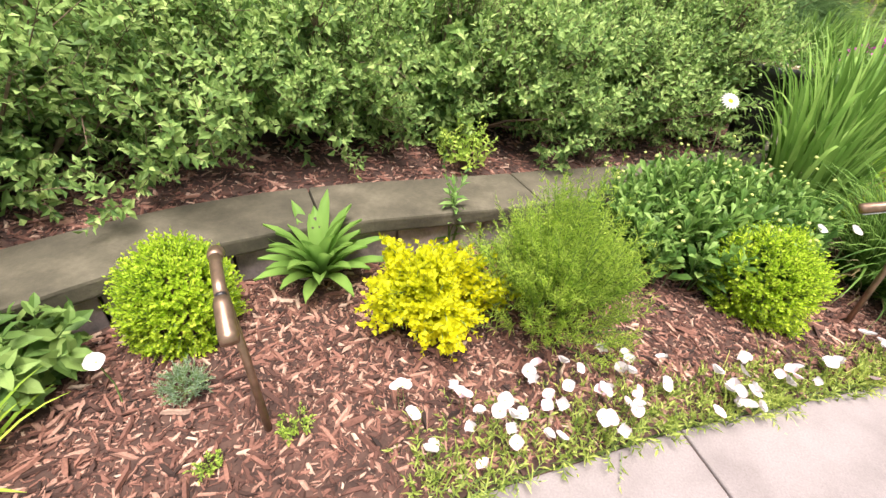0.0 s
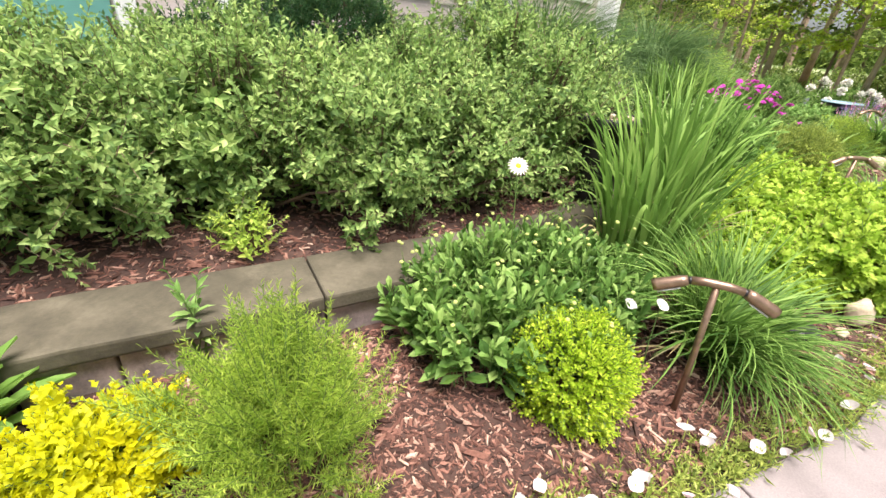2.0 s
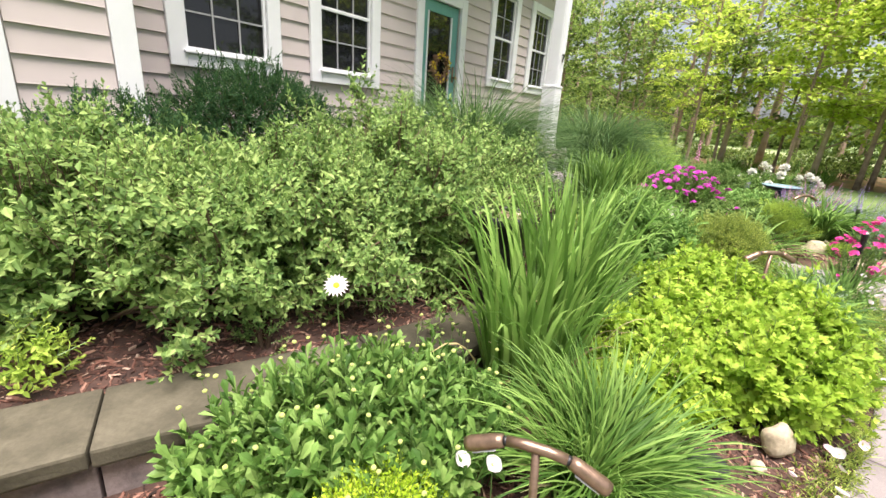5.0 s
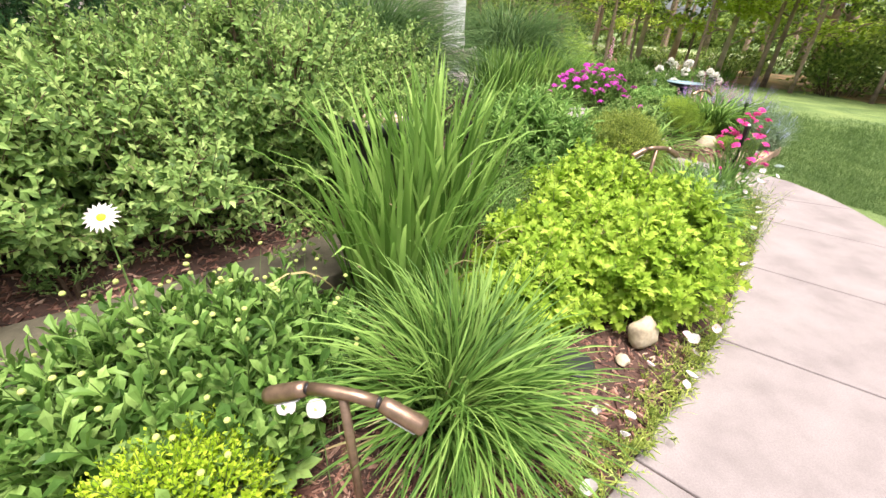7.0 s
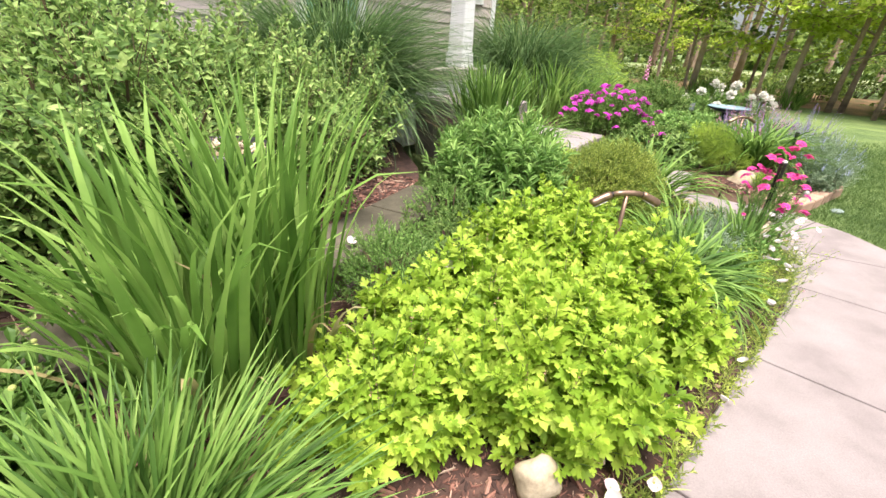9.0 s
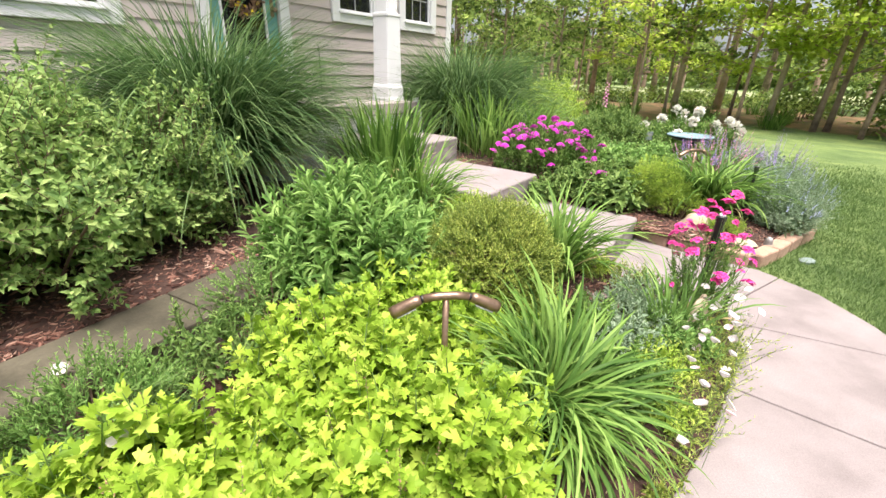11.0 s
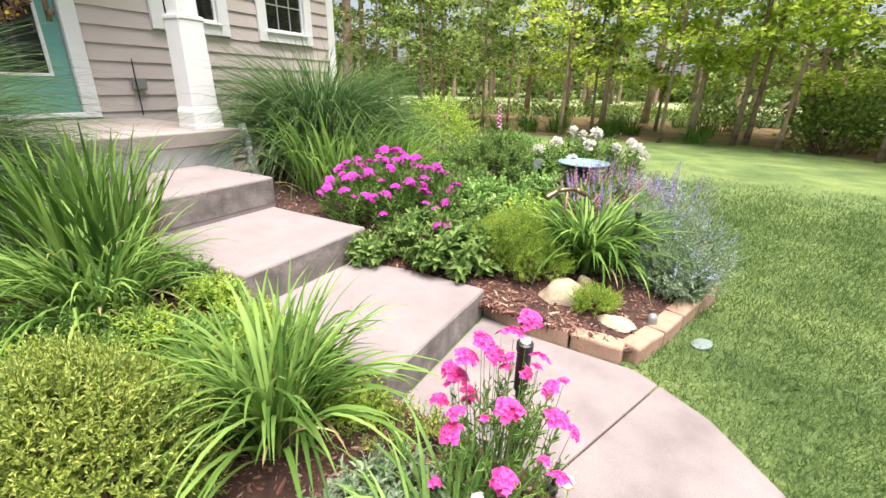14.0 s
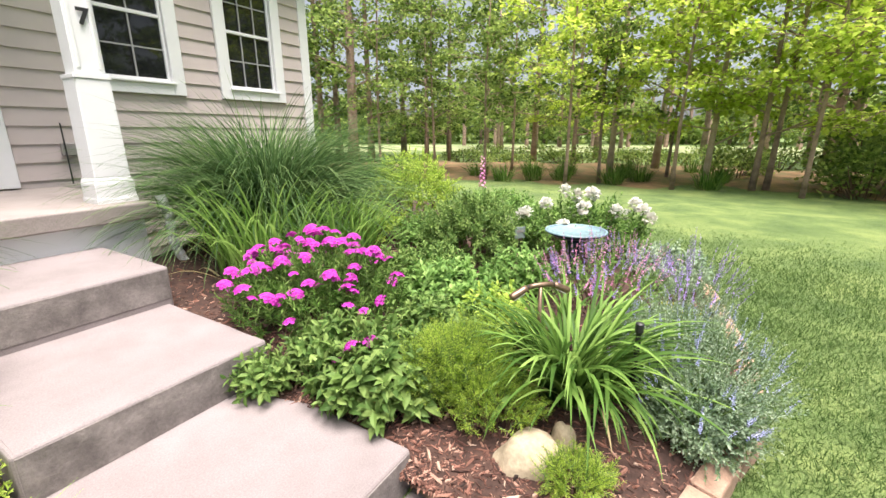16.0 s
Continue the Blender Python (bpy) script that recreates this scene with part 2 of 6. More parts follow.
MASSES = ("foliage", "twig_mass", "stem_mass", "leaf_mass", "dry_leaf_mass", "bud_stem_mass", "flower_stem_mass", "blade_mass", "spike_mass", "gravel", "crown", "limb_mass", "petal_mass", "bell_mass")


def part_mesh(name, me, parent, label="", m=None):
    ob = new(name, me)
    ob.parent = parent
    if m is not None:
        ob.matrix_basis = m
    if label:
        ob["label"] = label
    if name in MASSES:
        ob["kind"] = "stuff"
    return ob


def part(name, bm, material, parent, label="", m=None, smooth=False):
    """Links a bmesh as one mesh object under a thing or a part."""
    me = bpy.data.meshes.new(name)
    for f in bm.faces:
        f.smooth = smooth
    bm.to_mesh(me)
    bm.free()
    me.materials.append(material)
    return part_mesh(name, me, parent, label, m)


def thing(name, m, label, category, group="", kind=""):
    ob = new(name)
    ob.empty_display_size = 0.1
    ob.matrix_basis = m
    return tagged(ob, label, category, group, kind)


def box_bm(x0, x1, y0, y1, z0, z1, bevel=0.0, segs=1, bm=None):
    bm = bm or bmesh.new()
    r = bmesh.ops.create_cube(bm, size=1.0)
    bmesh.ops.transform(bm, matrix=Matrix.Translation(((x0 + x1) / 2, (y0 + y1) / 2, (z0 + z1) / 2)) @ Matrix.Diagonal((x1 - x0, y1 - y0, z1 - z0, 1)), verts=r["verts"])
    if bevel:
        es = list({e for v in r["verts"] for e in v.link_edges})
        bmesh.ops.bevel(bm, geom=es, offset=bevel, segments=segs, affect="EDGES", profile=0.5)
    return bm


def tube(points, radii, sides=8, cap=True):
    """Corners and faces of a tube through the points."""
    pts = [Vector(p) for p in points]
    vs, fs = [], []
    for i, p in enumerate(pts):
        t = (pts[min(i + 1, len(pts) - 1)] - pts[max(i - 1, 0)]).normalized()
        u = t.cross(Vector((0.31, 0.95, 0.1))).normalized()
        w = t.cross(u)
        for k in range(sides):
            q = 2 * math.pi * k / sides
            vs.append(p + radii[i] * (math.cos(q) * u + math.sin(q) * w))
    for i in range(len(pts) - 1):
        for k in range(sides):
            k2 = (k + 1) % sides
            fs.append((i * sides + k, i * sides + k2, (i + 1) * sides + k2, (i + 1) * sides + k))
    if cap:
        for base, turn in ((0, -1), (len(pts) - 1, 1)):
            fs.append(tuple(base * sides + k for k in range(sides))[::turn])
    return vs, fs


def tubes_bm(list_of_tubes):
    bm = bmesh.new()
    for vs, fs in list_of_tubes:
        made = [bm.verts.new(v) for v in vs]
        for f in fs:
            bm.faces.new([made[i] for i in f])
    return bm


def lathe_bm(profile, sides=24):
    """A turned body from (radius, height) pairs."""
    bm = bmesh.new()
    rings = []
    for r, z in profile:
        rings.append([bm.verts.new((r * math.cos(2 * math.pi * k / sides), r * math.sin(2 * math.pi * k / sides), z)) for k in range(sides)])
    for a, b in zip(rings, rings[1:]):
        for k in range(sides):
            bm.faces.new((a[k], a[(k + 1) % sides], b[(k + 1) % sides], b[k]))
    bm.faces.new(rings[0][::-1])
    bm.faces.new(rings[-1])
    return bm


def unit(v):
    return v / np.maximum(np.linalg.norm(v, axis=-1, keepdims=True), 1e-9)


OVATE_V = np.array([(0, 0, 0), (0.3, 0.42, 0.1), (0.3, 0, 0), (0.3, -0.42, 0.1), (0.68, 0.36, 0.05), (0.68, 0, -0.03), (0.68, -0.36, 0.05), (1, 0, -0.16)])
OVATE_F = np.array([(0, 2, 1), (0, 3, 2), (1, 2, 4), (2, 5, 4), (2, 3, 5), (3, 6, 5), (4, 5, 7), (5, 6, 7)])
OBOVATE_V = np.array([(0, 0, 0), (0.36, 0.2, 0.06), (0.36, 0, 0), (0.36, -0.2, 0.06), (0.76, 0.46, 0.06), (0.76, 0, -0.02), (0.76, -0.46, 0.06), (1, 0, -0.1)])
MID_V = np.array([(0, 0, 0), (0.45, 0.5, 0.09), (0.52, 0, -0.02), (0.45, -0.5, 0.09), (1, 0, -0.12)])
MID_F = np.array([(0, 2, 1), (0, 3, 2), (1, 2, 4), (2, 3, 4)])
TRIFID_V = np.array([(0, 0, 0), (0.3, 0.09, 0.02), (0.46, 0.5, 0.07), (0.58, 0.36, 0.03), (0.72, 0.44, 0.02), (0.62, 0.13, 0), (0.8, 0.2, -0.02), (1, 0, -0.12), (0.8, -0.2, -0.02), (0.62, -0.13, 0), (0.72, -0.44, 0.02), (0.58, -0.36, 0.03), (0.46, -0.5, 0.07), (0.3, -0.09, 0.02)])
TRIFID_F = np.array([(0, 5, 1), (1, 3, 2), (1, 5, 3), (3, 5, 4), (5, 7, 6), (0, 9, 5), (5, 9, 7), (9, 8, 7), (0, 13, 9), (13, 12, 11), (13, 11, 9), (11, 10, 9)])
SMALL_V = np.array([(0, 0, 0), (0.45, 0.5, 0.1), (0.45, -0.5, 0.1), (1, 0, -0.05)])
SMALL_F = np.array([(0, 3, 1), (0, 2, 3)])
PETAL_V = np.array([(0, 0, 0), (0.35, 0.32, 0.02), (0.35, 0, -0.03), (0.35, -0.32, 0.02), (0.68, 0.54, 0.1), (0.7, 0, 0), (0.68, -0.54, 0.1), (0.93, 0.36, 0.11), (1.0, 0, 0.06), (0.93, -0.36, 0.11)])
PETAL_F = np.array([(0, 2, 1), (0, 3, 2), (1, 2, 4), (2, 5, 4), (2, 3, 5), (3, 6, 5), (4, 5, 7), (5, 8, 7), (5, 6, 9), (5, 9, 8)])
LOBED_V = np.array([(0, 0, 0), (0.25, 0.14, 0.02), (0.42, 0.55, 0.05), (0.5, 0.2, 0), (0.75, 0.42, 0), (0.72, 0.1, -0.02), (1, 0, -0.1), (0.72, -0.1, -0.02), (0.75, -0.42, 0), (0.5, -0.2, 0), (0.42, -0.55, 0.05), (0.25, -0.14, 0.02)])
LOBED_F = np.array([(0, 3, 1), (1, 3, 2), (3, 5, 4), (0, 5, 3), (0, 6, 5), (0, 7, 6), (0, 9, 7), (9, 8, 7), (0, 11, 9), (11, 10, 9)])


def put_leaves(tv, tf, pos, along, up, length, width):
    """One copy of a leaf at every place, turned along its own axis."""
    n = len(pos)
    x = unit(along)
    y = unit(np.cross(up + 1e-4, x))
    z = np.cross(x, y)
    length, width = np.broadcast_to(length, n)[:, None, None], np.broadcast_to(width, n)[:, None, None]
    v = pos[:, None] + length * tv[None, :, 0:1] * x[:, None] + width * tv[None, :, 1:2] * y[:, None] + length * tv[None, :, 2:3] * z[:, None]
    f = tf[None] + (np.arange(n) * len(tv))[:, None, None]
    return v.reshape(-1, 3), f.reshape(-1, tf.shape[1])


def blades(n, r, length, width, tilt, droop, seg=6, curl=1.5, centres=None):
    """Strap leaves that rise from the base and arch over; angles in degrees from upright."""
    az0 = rng.uniform(0, 2 * np.pi, n)
    rad = r * np.sqrt(rng.uniform(0, 1, n))
    base = np.stack([rad * np.cos(az0), rad * np.sin(az0), np.zeros(n)], -1)
    if centres is not None:
        base = base + centres[rng.integers(0, len(centres), n)]
    az = az0 + rng.normal(0, 0.7, n)
    ll, ww = rng.uniform(*length, n), rng.uniform(*width, n)
    t0 = np.radians(rng.uniform(*tilt, n)) * (0.35 + 0.65 * rad / max(r, 1e-6))
    dr = np.radians(rng.uniform(*droop, n))
    out = np.stack([np.cos(az), np.sin(az), 0 * az], -1)
    side = np.stack([-np.sin(az), np.cos(az), rng.normal(0, 0.25, n)], -1)
    side = unit(side)
    pos, rows = base.copy(), []
    for i in range(seg + 1):
        s = i / seg
        th = t0 + dr * s**curl
        w = ww * (0.55 + 0.9 * s) * (1 - s**2.2) if s < 1 else ww * 0.03
        w = np.maximum(w, ww * 0.03)[:, None]
        keel = np.cross(side, out * np.sin(th)[:, None] + np.array([0, 0, 1.0]) * np.cos(th)[:, None]) * w * 0.22
        rows.append(np.stack([pos - side * w / 2, pos + keel, pos + side * w / 2], 1))
        pos = pos + (ll / seg)[:, None] * (out * np.sin(th)[:, None] + np.array([0, 0, 1.0]) * np.cos(th)[:, None])
    v = np.stack(rows, 1)
    k = (seg + 1) * 3
    q = np.array([(3 * i + j, 3 * i + j + 1, 3 * i + j + 4, 3 * i + j + 3) for i in range(seg) for j in (0, 1)])
    f = q[None] + (np.arange(n) * k)[:, None, None]
    return v.reshape(-1, 3), f.reshape(-1, 4)


def dome(n, rx, ry, h, lump=0.12, low=-0.25, depth=0.3, z0=0.0, upper=1.0):
    """Places and outward ways in the outer shell of a lumpy mound."""
    d = unit(rng.normal(0, 1, (n * 3, 3)))
    d = d[d[:, 2] > low][:n]
    ph = rng.uniform(0, 6.3, 6)
    bumps = 1 + lump * (np.sin(4 * d[:, 0] + ph[0]) * np.sin(5 * d[:, 1] + ph[1]) + 0.7 * np.sin(9 * d[:, 0] + ph[2]) * np.sin(8 * d[:, 1] + 7 * d[:, 2] + ph[3]) + 0.5 * np.sin(14 * d[:, 1] + ph[4]) * np.sin(13 * d[:, 2] + ph[5]))
    q = bumps * (1 - depth * np.abs(rng.normal(0, 0.6, len(d))).clip(0, 1.4))
    centre = h * 0.42
    pos = d * q[:, None] * np.array([rx, ry, 1.0])
    pos[:, 2] = centre + np.where(d[:, 2] > 0, d[:, 2] * q * (h - centre) * upper, d[:, 2] * q * centre * 2.2) + z0
    pos[:, 2] = np.maximum(pos[:, 2], 0.02)
    return pos, unit(d / np.array([rx, ry, h * 0.6]))


def sprigs(pos, axis, length, per, leaf, spread=55.0, template=(SMALL_V, SMALL_F), jitter=0.25, start=0.15, droop=0.0):
    """Leafy shoots: leaves set round each shoot from its foot to its tip. Gives leaves and the shoots' stems."""
    n = len(pos)
    axis = unit(axis)
    ll = rng.uniform(*length, n)
    ref = unit(np.cross(axis, rng.normal(0, 1, (n, 3))))
    ref2 = np.cross(axis, ref)
    s = np.linspace(start, 1.0, per)[None, :] + rng.normal(0, 0.03, (n, per))
    phi = (np.arange(per) * 2.4)[None, :] + rng.uniform(0, 6.3, (n, 1)) + rng.normal(0, 0.3, (n, per))
    p = pos[:, None] + axis[:, None] * (ll[:, None] * s)[..., None]
    rad = np.cos(phi)[..., None] * ref[:, None] + np.sin(phi)[..., None] * ref2[:, None]
    ang = np.radians(spread) * (1.15 - 0.75 * s.clip(0, 1))[..., None]
    way = np.cos(ang) * axis[:, None] + np.sin(ang) * rad + rng.normal(0, jitter, (n, per, 3))
    way[..., 2] -= droop
    size = rng.uniform(leaf[0], leaf[1], (n, per)) * (1.15 - 0.55 * s.clip(0, 1))
    upv = np.broadcast_to(axis[:, None], way.shape) + rng.normal(0, 0.15, way.shape)
    v, f = put_leaves(*template, p.reshape(-1, 3), way.reshape(-1, 3), upv.reshape(-1, 3), size.ravel(), size.ravel() * leaf[2])
    return v, f, (pos, axis, ll)


def shoot_mesh(name, shoots, thick, mat):
    """Thin three-sided stems of the shoots."""
    pos, axis, ll = shoots
    n = len(pos)
    u = unit(np.cross(axis, np.array([0.3, 0.2, 0.93])))
    w = np.cross(axis, u)
    ring = np.stack([u, -0.5 * u + 0.87 * w, -0.5 * u - 0.87 * w], 1) * thick
    lo, hi = pos[:, None] + ring, (pos + axis * ll[:, None] * 0.97)[:, None] + ring * 0.4
    v = np.concatenate([lo, hi], 1)
    q = np.array([(0, 1, 4, 3), (1, 2, 5, 4), (2, 0, 3, 5)])
    f = q[None] + (np.arange(n) * 6)[:, None, None]
    return mesh_np(name, v, f.reshape(-1, 4), mat)


def join_vf(*pairs):
    vs, fs, off = [], [], 0
    for v, f in pairs:
        vs.append(v)
        fs.append(f + off)
        off += len(v)
    return np.concatenate(vs), np.concatenate(fs)


def at(x, y, z=0.05, turn=0.0, size=1.0):
    return pose(x, y, z, 0, 0, turn) @ Matrix.Scale(size, 4)


def stalks(points, thick, mat, name="stem_mass"):
    """Stems from the ground centre out to the points."""
    tl = []
    for p in points:
        b = Vector((p[0] * 0.45, p[1] * 0.45, 0.0))
        e = Vector(p)
        tl.append(tube([b, b.lerp(e, 0.5) + Vector((0, 0, 0.03)), e], [thick, thick * 0.8, thick * 0.6], 4, False))
    bm = tubes_bm(tl)
    me = bpy.data.meshes.new(name)
    bm.to_mesh(me)
    bm.free()
    me.materials.append(mat)
    return me


# ---- ground, path, beds ----
PATH_LEFT = [(-1.2, -1.5, 0.01), (0.2, -0.35, 0.01), (1.2, 0.45, 0.01), (2.05, 1.13, 0.01), (2.48, 1.45, 0.01), (2.88, 1.71, 0.01), (3.39, 2.03, 0.01), (3.97, 2.40, 0.01), (4.45, 2.85, 0.01), (4.83, 3.22, 0.01),
             (5.22, 3.68, 0.01), (5.49, 3.98, 0.01), (5.91, 4.46, 0.01), (6.25, 4.94, 0.01), (6.45, 5.38, 0.01), (6.15, 5.68, 0.02), (5.80, 5.88, 0.05), (5.38, 6.12, 0.10), (4.93, 6.40, 0.22), (4.45, 6.68, 0.36), (4.1, 6.9, 0.5)]
PATH_RIGHT = [(1.0, -1.9), (1.9, -0.6), (2.7, 0.2), (3.3, 0.68), (3.9, 1.12), (4.6, 1.62), (5.2, 2.1), (5.7, 2.6), (6.15, 3.1), (6.6, 3.65), (7.0, 4.2), (7.2, 4.7), (7.28, 5.1), (7.31, 5.45), (7.25, 5.84), (7.13, 6.07), (7.06, 6.19)]
WALL_FRONT = [(-0.1, -0.6, 0.1), (0.2, 0.2, 0.1), (0.52, 0.88, 0.1), (0.66, 1.16, 0.1), (0.84, 1.44, 0.1), (1.19, 1.76, 0.1), (1.66, 2.10, 0.1), (2.0, 2.37, 0.1), (2.5, 2.74, 0.1), (3.0, 3.2, 0.1),
              (3.35, 3.65, 0.12), (3.5, 3.95, 0.12), (3.62, 4.25, 0.13), (3.8, 4.7, 0.15), (3.95, 5.1, 0.2), (3.98, 5.5, 0.3), (3.9, 5.9, 0.4), (3.7, 6.4, 0.45), (3.6, 6.7, 0.48), (3.5, 6.9, 0.5), (3.4, 7.1, 0.52)]
LAST = 14


def offset_line(line, d):
    """A line run beside another, d to its left."""
    out = []
    for i, p in enumerate(line):
        a, b = Vector(line[max(i - 1, 0)][:2]), Vector(line[min(i + 1, len(line) - 1)][:2])
        t = (b - a).normalized()
        out.append((p[0] - t.y * d, p[1] + t.x * d))
    return out


WALL_BACK = offset_line(WALL_FRONT, 0.35)


def inside(px, py, poly):
    """Which of the places lie inside the outline."""
    hit = np.zeros(len(px), bool)
    n = len(poly)
    for i in range(n):
        (x0, y0), (x1, y1) = poly[i][:2], poly[(i + 1) % n][:2]
        cross = ((y0 > py) != (y1 > py)) & (px < (x1 - x0) * (py - y0) / (y1 - y0 + 1e-12) + x0)
        hit ^= cross
    return hit


def strip_mesh(name, left, right, nu, nv, mat, rough=0.012, power=0.7):
    """A bed laid between two lines of places, softly uneven."""
    left, right = np.array(left, float), np.array(right, float)
    s = np.linspace(0, len(left) - 1, nu)
    L = np.stack([np.interp(s, np.arange(len(left)), left[:, k]) for k in range(3)], -1)
    R = np.stack([np.interp(s, np.arange(len(right)), right[:, k]) for k in range(3)], -1)
    v = np.linspace(0, 1, nv)
    g = L[:, None] * (1 - v)[None, :, None] + R[:, None] * v[None, :, None]
    g[..., 2] = L[:, None, 2] + (R[:, None, 2] - L[:, None, 2]) * v[None, :] ** power
    bump = np.array([[noise.noise(Vector((x * 3, y * 3, 0.7))) + 0.5 * noise.noise(Vector((x * 11, y * 11, 3.1))) for x, y, _ in row] for row in g])
    g[..., 2] += rough * bump * (np.sin(np.pi * v)[None, :] * 0.8 + 0.2)
    idx = np.arange(nu * nv).reshape(nu, nv)
    f = np.stack([idx[:-1, :-1], idx[1:, :-1], idx[1:, 1:], idx[:-1, 1:]], -1).reshape(-1, 4)
    return mesh_np(name, g, f, mat, True), g


def lawn_z(x, y):
    d = np.hypot(x - 5.5, y - 4.5)
    return -0.012 - 0.28 * np.clip((d - 4.0) / 16.0, 0, 1) ** 1.2


# lawn: one sheet to the horizon
radii = np.concatenate([np.linspace(0, 12, 37), np.geomspace(12.5, 900, 34)])
turns = np.linspace(0, 2 * np.pi, 97)[:-1]
gx, gy = 5.5 + radii[:, None] * np.cos(turns)[None], 4.5 + radii[:, None] * np.sin(turns)[None]
gz = lawn_z(gx, gy) + 0.05 * np.clip((radii[:, None] - 6) / 10, 0, 1) * np.sin(gx * 0.7) * np.cos(gy * 0.5)
idx = np.arange(gx.size).reshape(gx.shape)
gf = np.stack([idx[:-1], idx[1:], np.roll(idx, -1, 1)[1:], np.roll(idx, -1, 1)[:-1]], -1).reshape(-1, 4)
ground = tagged(new("ground", mesh_np("ground", np.stack([gx, gy, gz], -1), gf, M_LAWN, True)), "mown green lawn running to the trees", "lawn", kind="structure")

# leaf-litter floor under the trees
litter = []
for i in range(34):
    q = radians(-14 + i * 2.9)
    litter.append((q, 1 + 0.05 * math.sin(i * 1.7)))
lv = [[(5.5 + r * w * math.sin(q), 4.5 + r * w * math.cos(q)) for r in (16.4, 18.5, 21.0, 24.0, 28.0)] for q, w in litter]
lv = np.array(lv)
lz = lawn_z(lv[..., 0], lv[..., 1]) + np.array([-0.05, 0.1, 0.22, 0.3, 0.01])[None]
idx = np.arange(lv.shape[0] * 5).reshape(-1, 5)
lf = np.stack([idx[:-1, :-1], idx[1:, :-1], idx[1:, 1:], idx[:-1, 1:]], -1).reshape(-1, 4)
M_FLOOR = stone_material("wood_floor", (0.08, 0.115, 0.03), (0.2, 0.135, 0.065), (0.4, 0.22, 0.125), 1.3, 0.95, 1.0, 9.0)
tagged(new("wood_floor", mesh_np("wood_floor", np.concatenate([lv, lz[..., None]], -1), lf[:, ::-1], M_FLOOR, True)), "orange-brown leaf litter under the trees", "ground", kind="structure")

front_me, front_grid = strip_mesh("garden_bed", PATH_LEFT, WALL_FRONT, 170, 26, M_SOIL)
tagged(new("garden_bed_front", front_me), "reddish bark mulch bed beside the path", "garden bed", kind="structure")
house_line = [tuple(house_point(-9.2 + i * 0.38, 4.95, 0.55)) for i in range(21)]
back_me, back_grid = strip_mesh("garden_bed", [(x, y, 0.27) for x, y in WALL_BACK], house_line, 120, 40, M_SOIL, 0.02, 1.0)
tagged(new("garden_bed_back", back_me), "raised mulch bed between low wall and house", "garden bed", kind="structure")
RIGHT_EDGE = [(6.30, 6.78), (6.54, 6.56), (6.76, 6.42), (7.04, 6.24), (7.34, 6.47), (7.66, 6.78), (7.94, 7.0), (8.24, 7.45), (8.44, 7.9), (8.75, 8.7), (9.05, 9.6), (9.0, 10.4), (8.6, 11.4), (7.9, 12.6), (6.6, 13.6)]
right_back = [(6.26, 6.72), (6.12, 6.76), (6.0, 6.84), (5.85, 6.92), (5.6, 7.07), (5.3, 7.25), (4.92, 7.48), (4.5, 7.72), (4.1, 8.0), (3.85, 8.5), (3.9, 9.2), (3.6, 10.0), (3.55, 10.9), (3.9, 11.9), (4.6, 13.0)]
right_z = [0.09, 0.10, 0.12, 0.14, 0.18, 0.24, 0.3, 0.36, 0.4, 0.44, 0.46, 0.46, 0.46, 0.46, 0.4]
right_me, right_grid = strip_mesh("garden_bed", [(x, y, 0.07 - 0.006 * max(0, i - 6)) for i, (x, y) in enumerate(RIGHT_EDGE)], [(x, y, z) for (x, y), z in zip(right_back, right_z)], 120, 34, M_SOIL)
tagged(new("garden_bed_side", right_me), "mulched flower bed edged with tan blocks", "garden bed", kind="structure")


def bed_height(grid, x, y):
    flat = grid.reshape(-1, 3)
    return float(flat[np.argmin((flat[:, 0] - x) ** 2 + (flat[:, 1] - y) ** 2), 2])


def grid_points(grid, n, u0=0.0, u1=1.0, v0=0.0, v1=1.0):
    """Random places on a bed."""
    nu, nv = grid.shape[:2]
    u, v = rng.uniform(u0, u1, n) * (nu - 1.001), rng.uniform(v0, v1, n) * (nv - 1.001)
    i, j = u.astype(int), v.astype(int)
    fu, fv = (u - i)[:, None], (v - j)[:, None]
    return (grid[i, j] * (1 - fu) + grid[i + 1, j] * fu) * (1 - fv) + (grid[i, j + 1] * (1 - fu) + grid[i + 1, j + 1] * fu) * fv


CHIP_V = np.array([(-0.5, -0.12, 0), (0.22, -0.5, 0), (0.58, 0.16, 0), (-0.28, 0.46, 0), (-0.42, -0.08, 1), (0.2, -0.36, 1), (0.46, 0.12, 1), (-0.24, 0.34, 1)], float)
CHIP_F = np.array([(4, 5, 6, 7), (0, 1, 5, 4), (1, 2, 6, 5), (2, 3, 7, 6), (3, 0, 4, 7)])


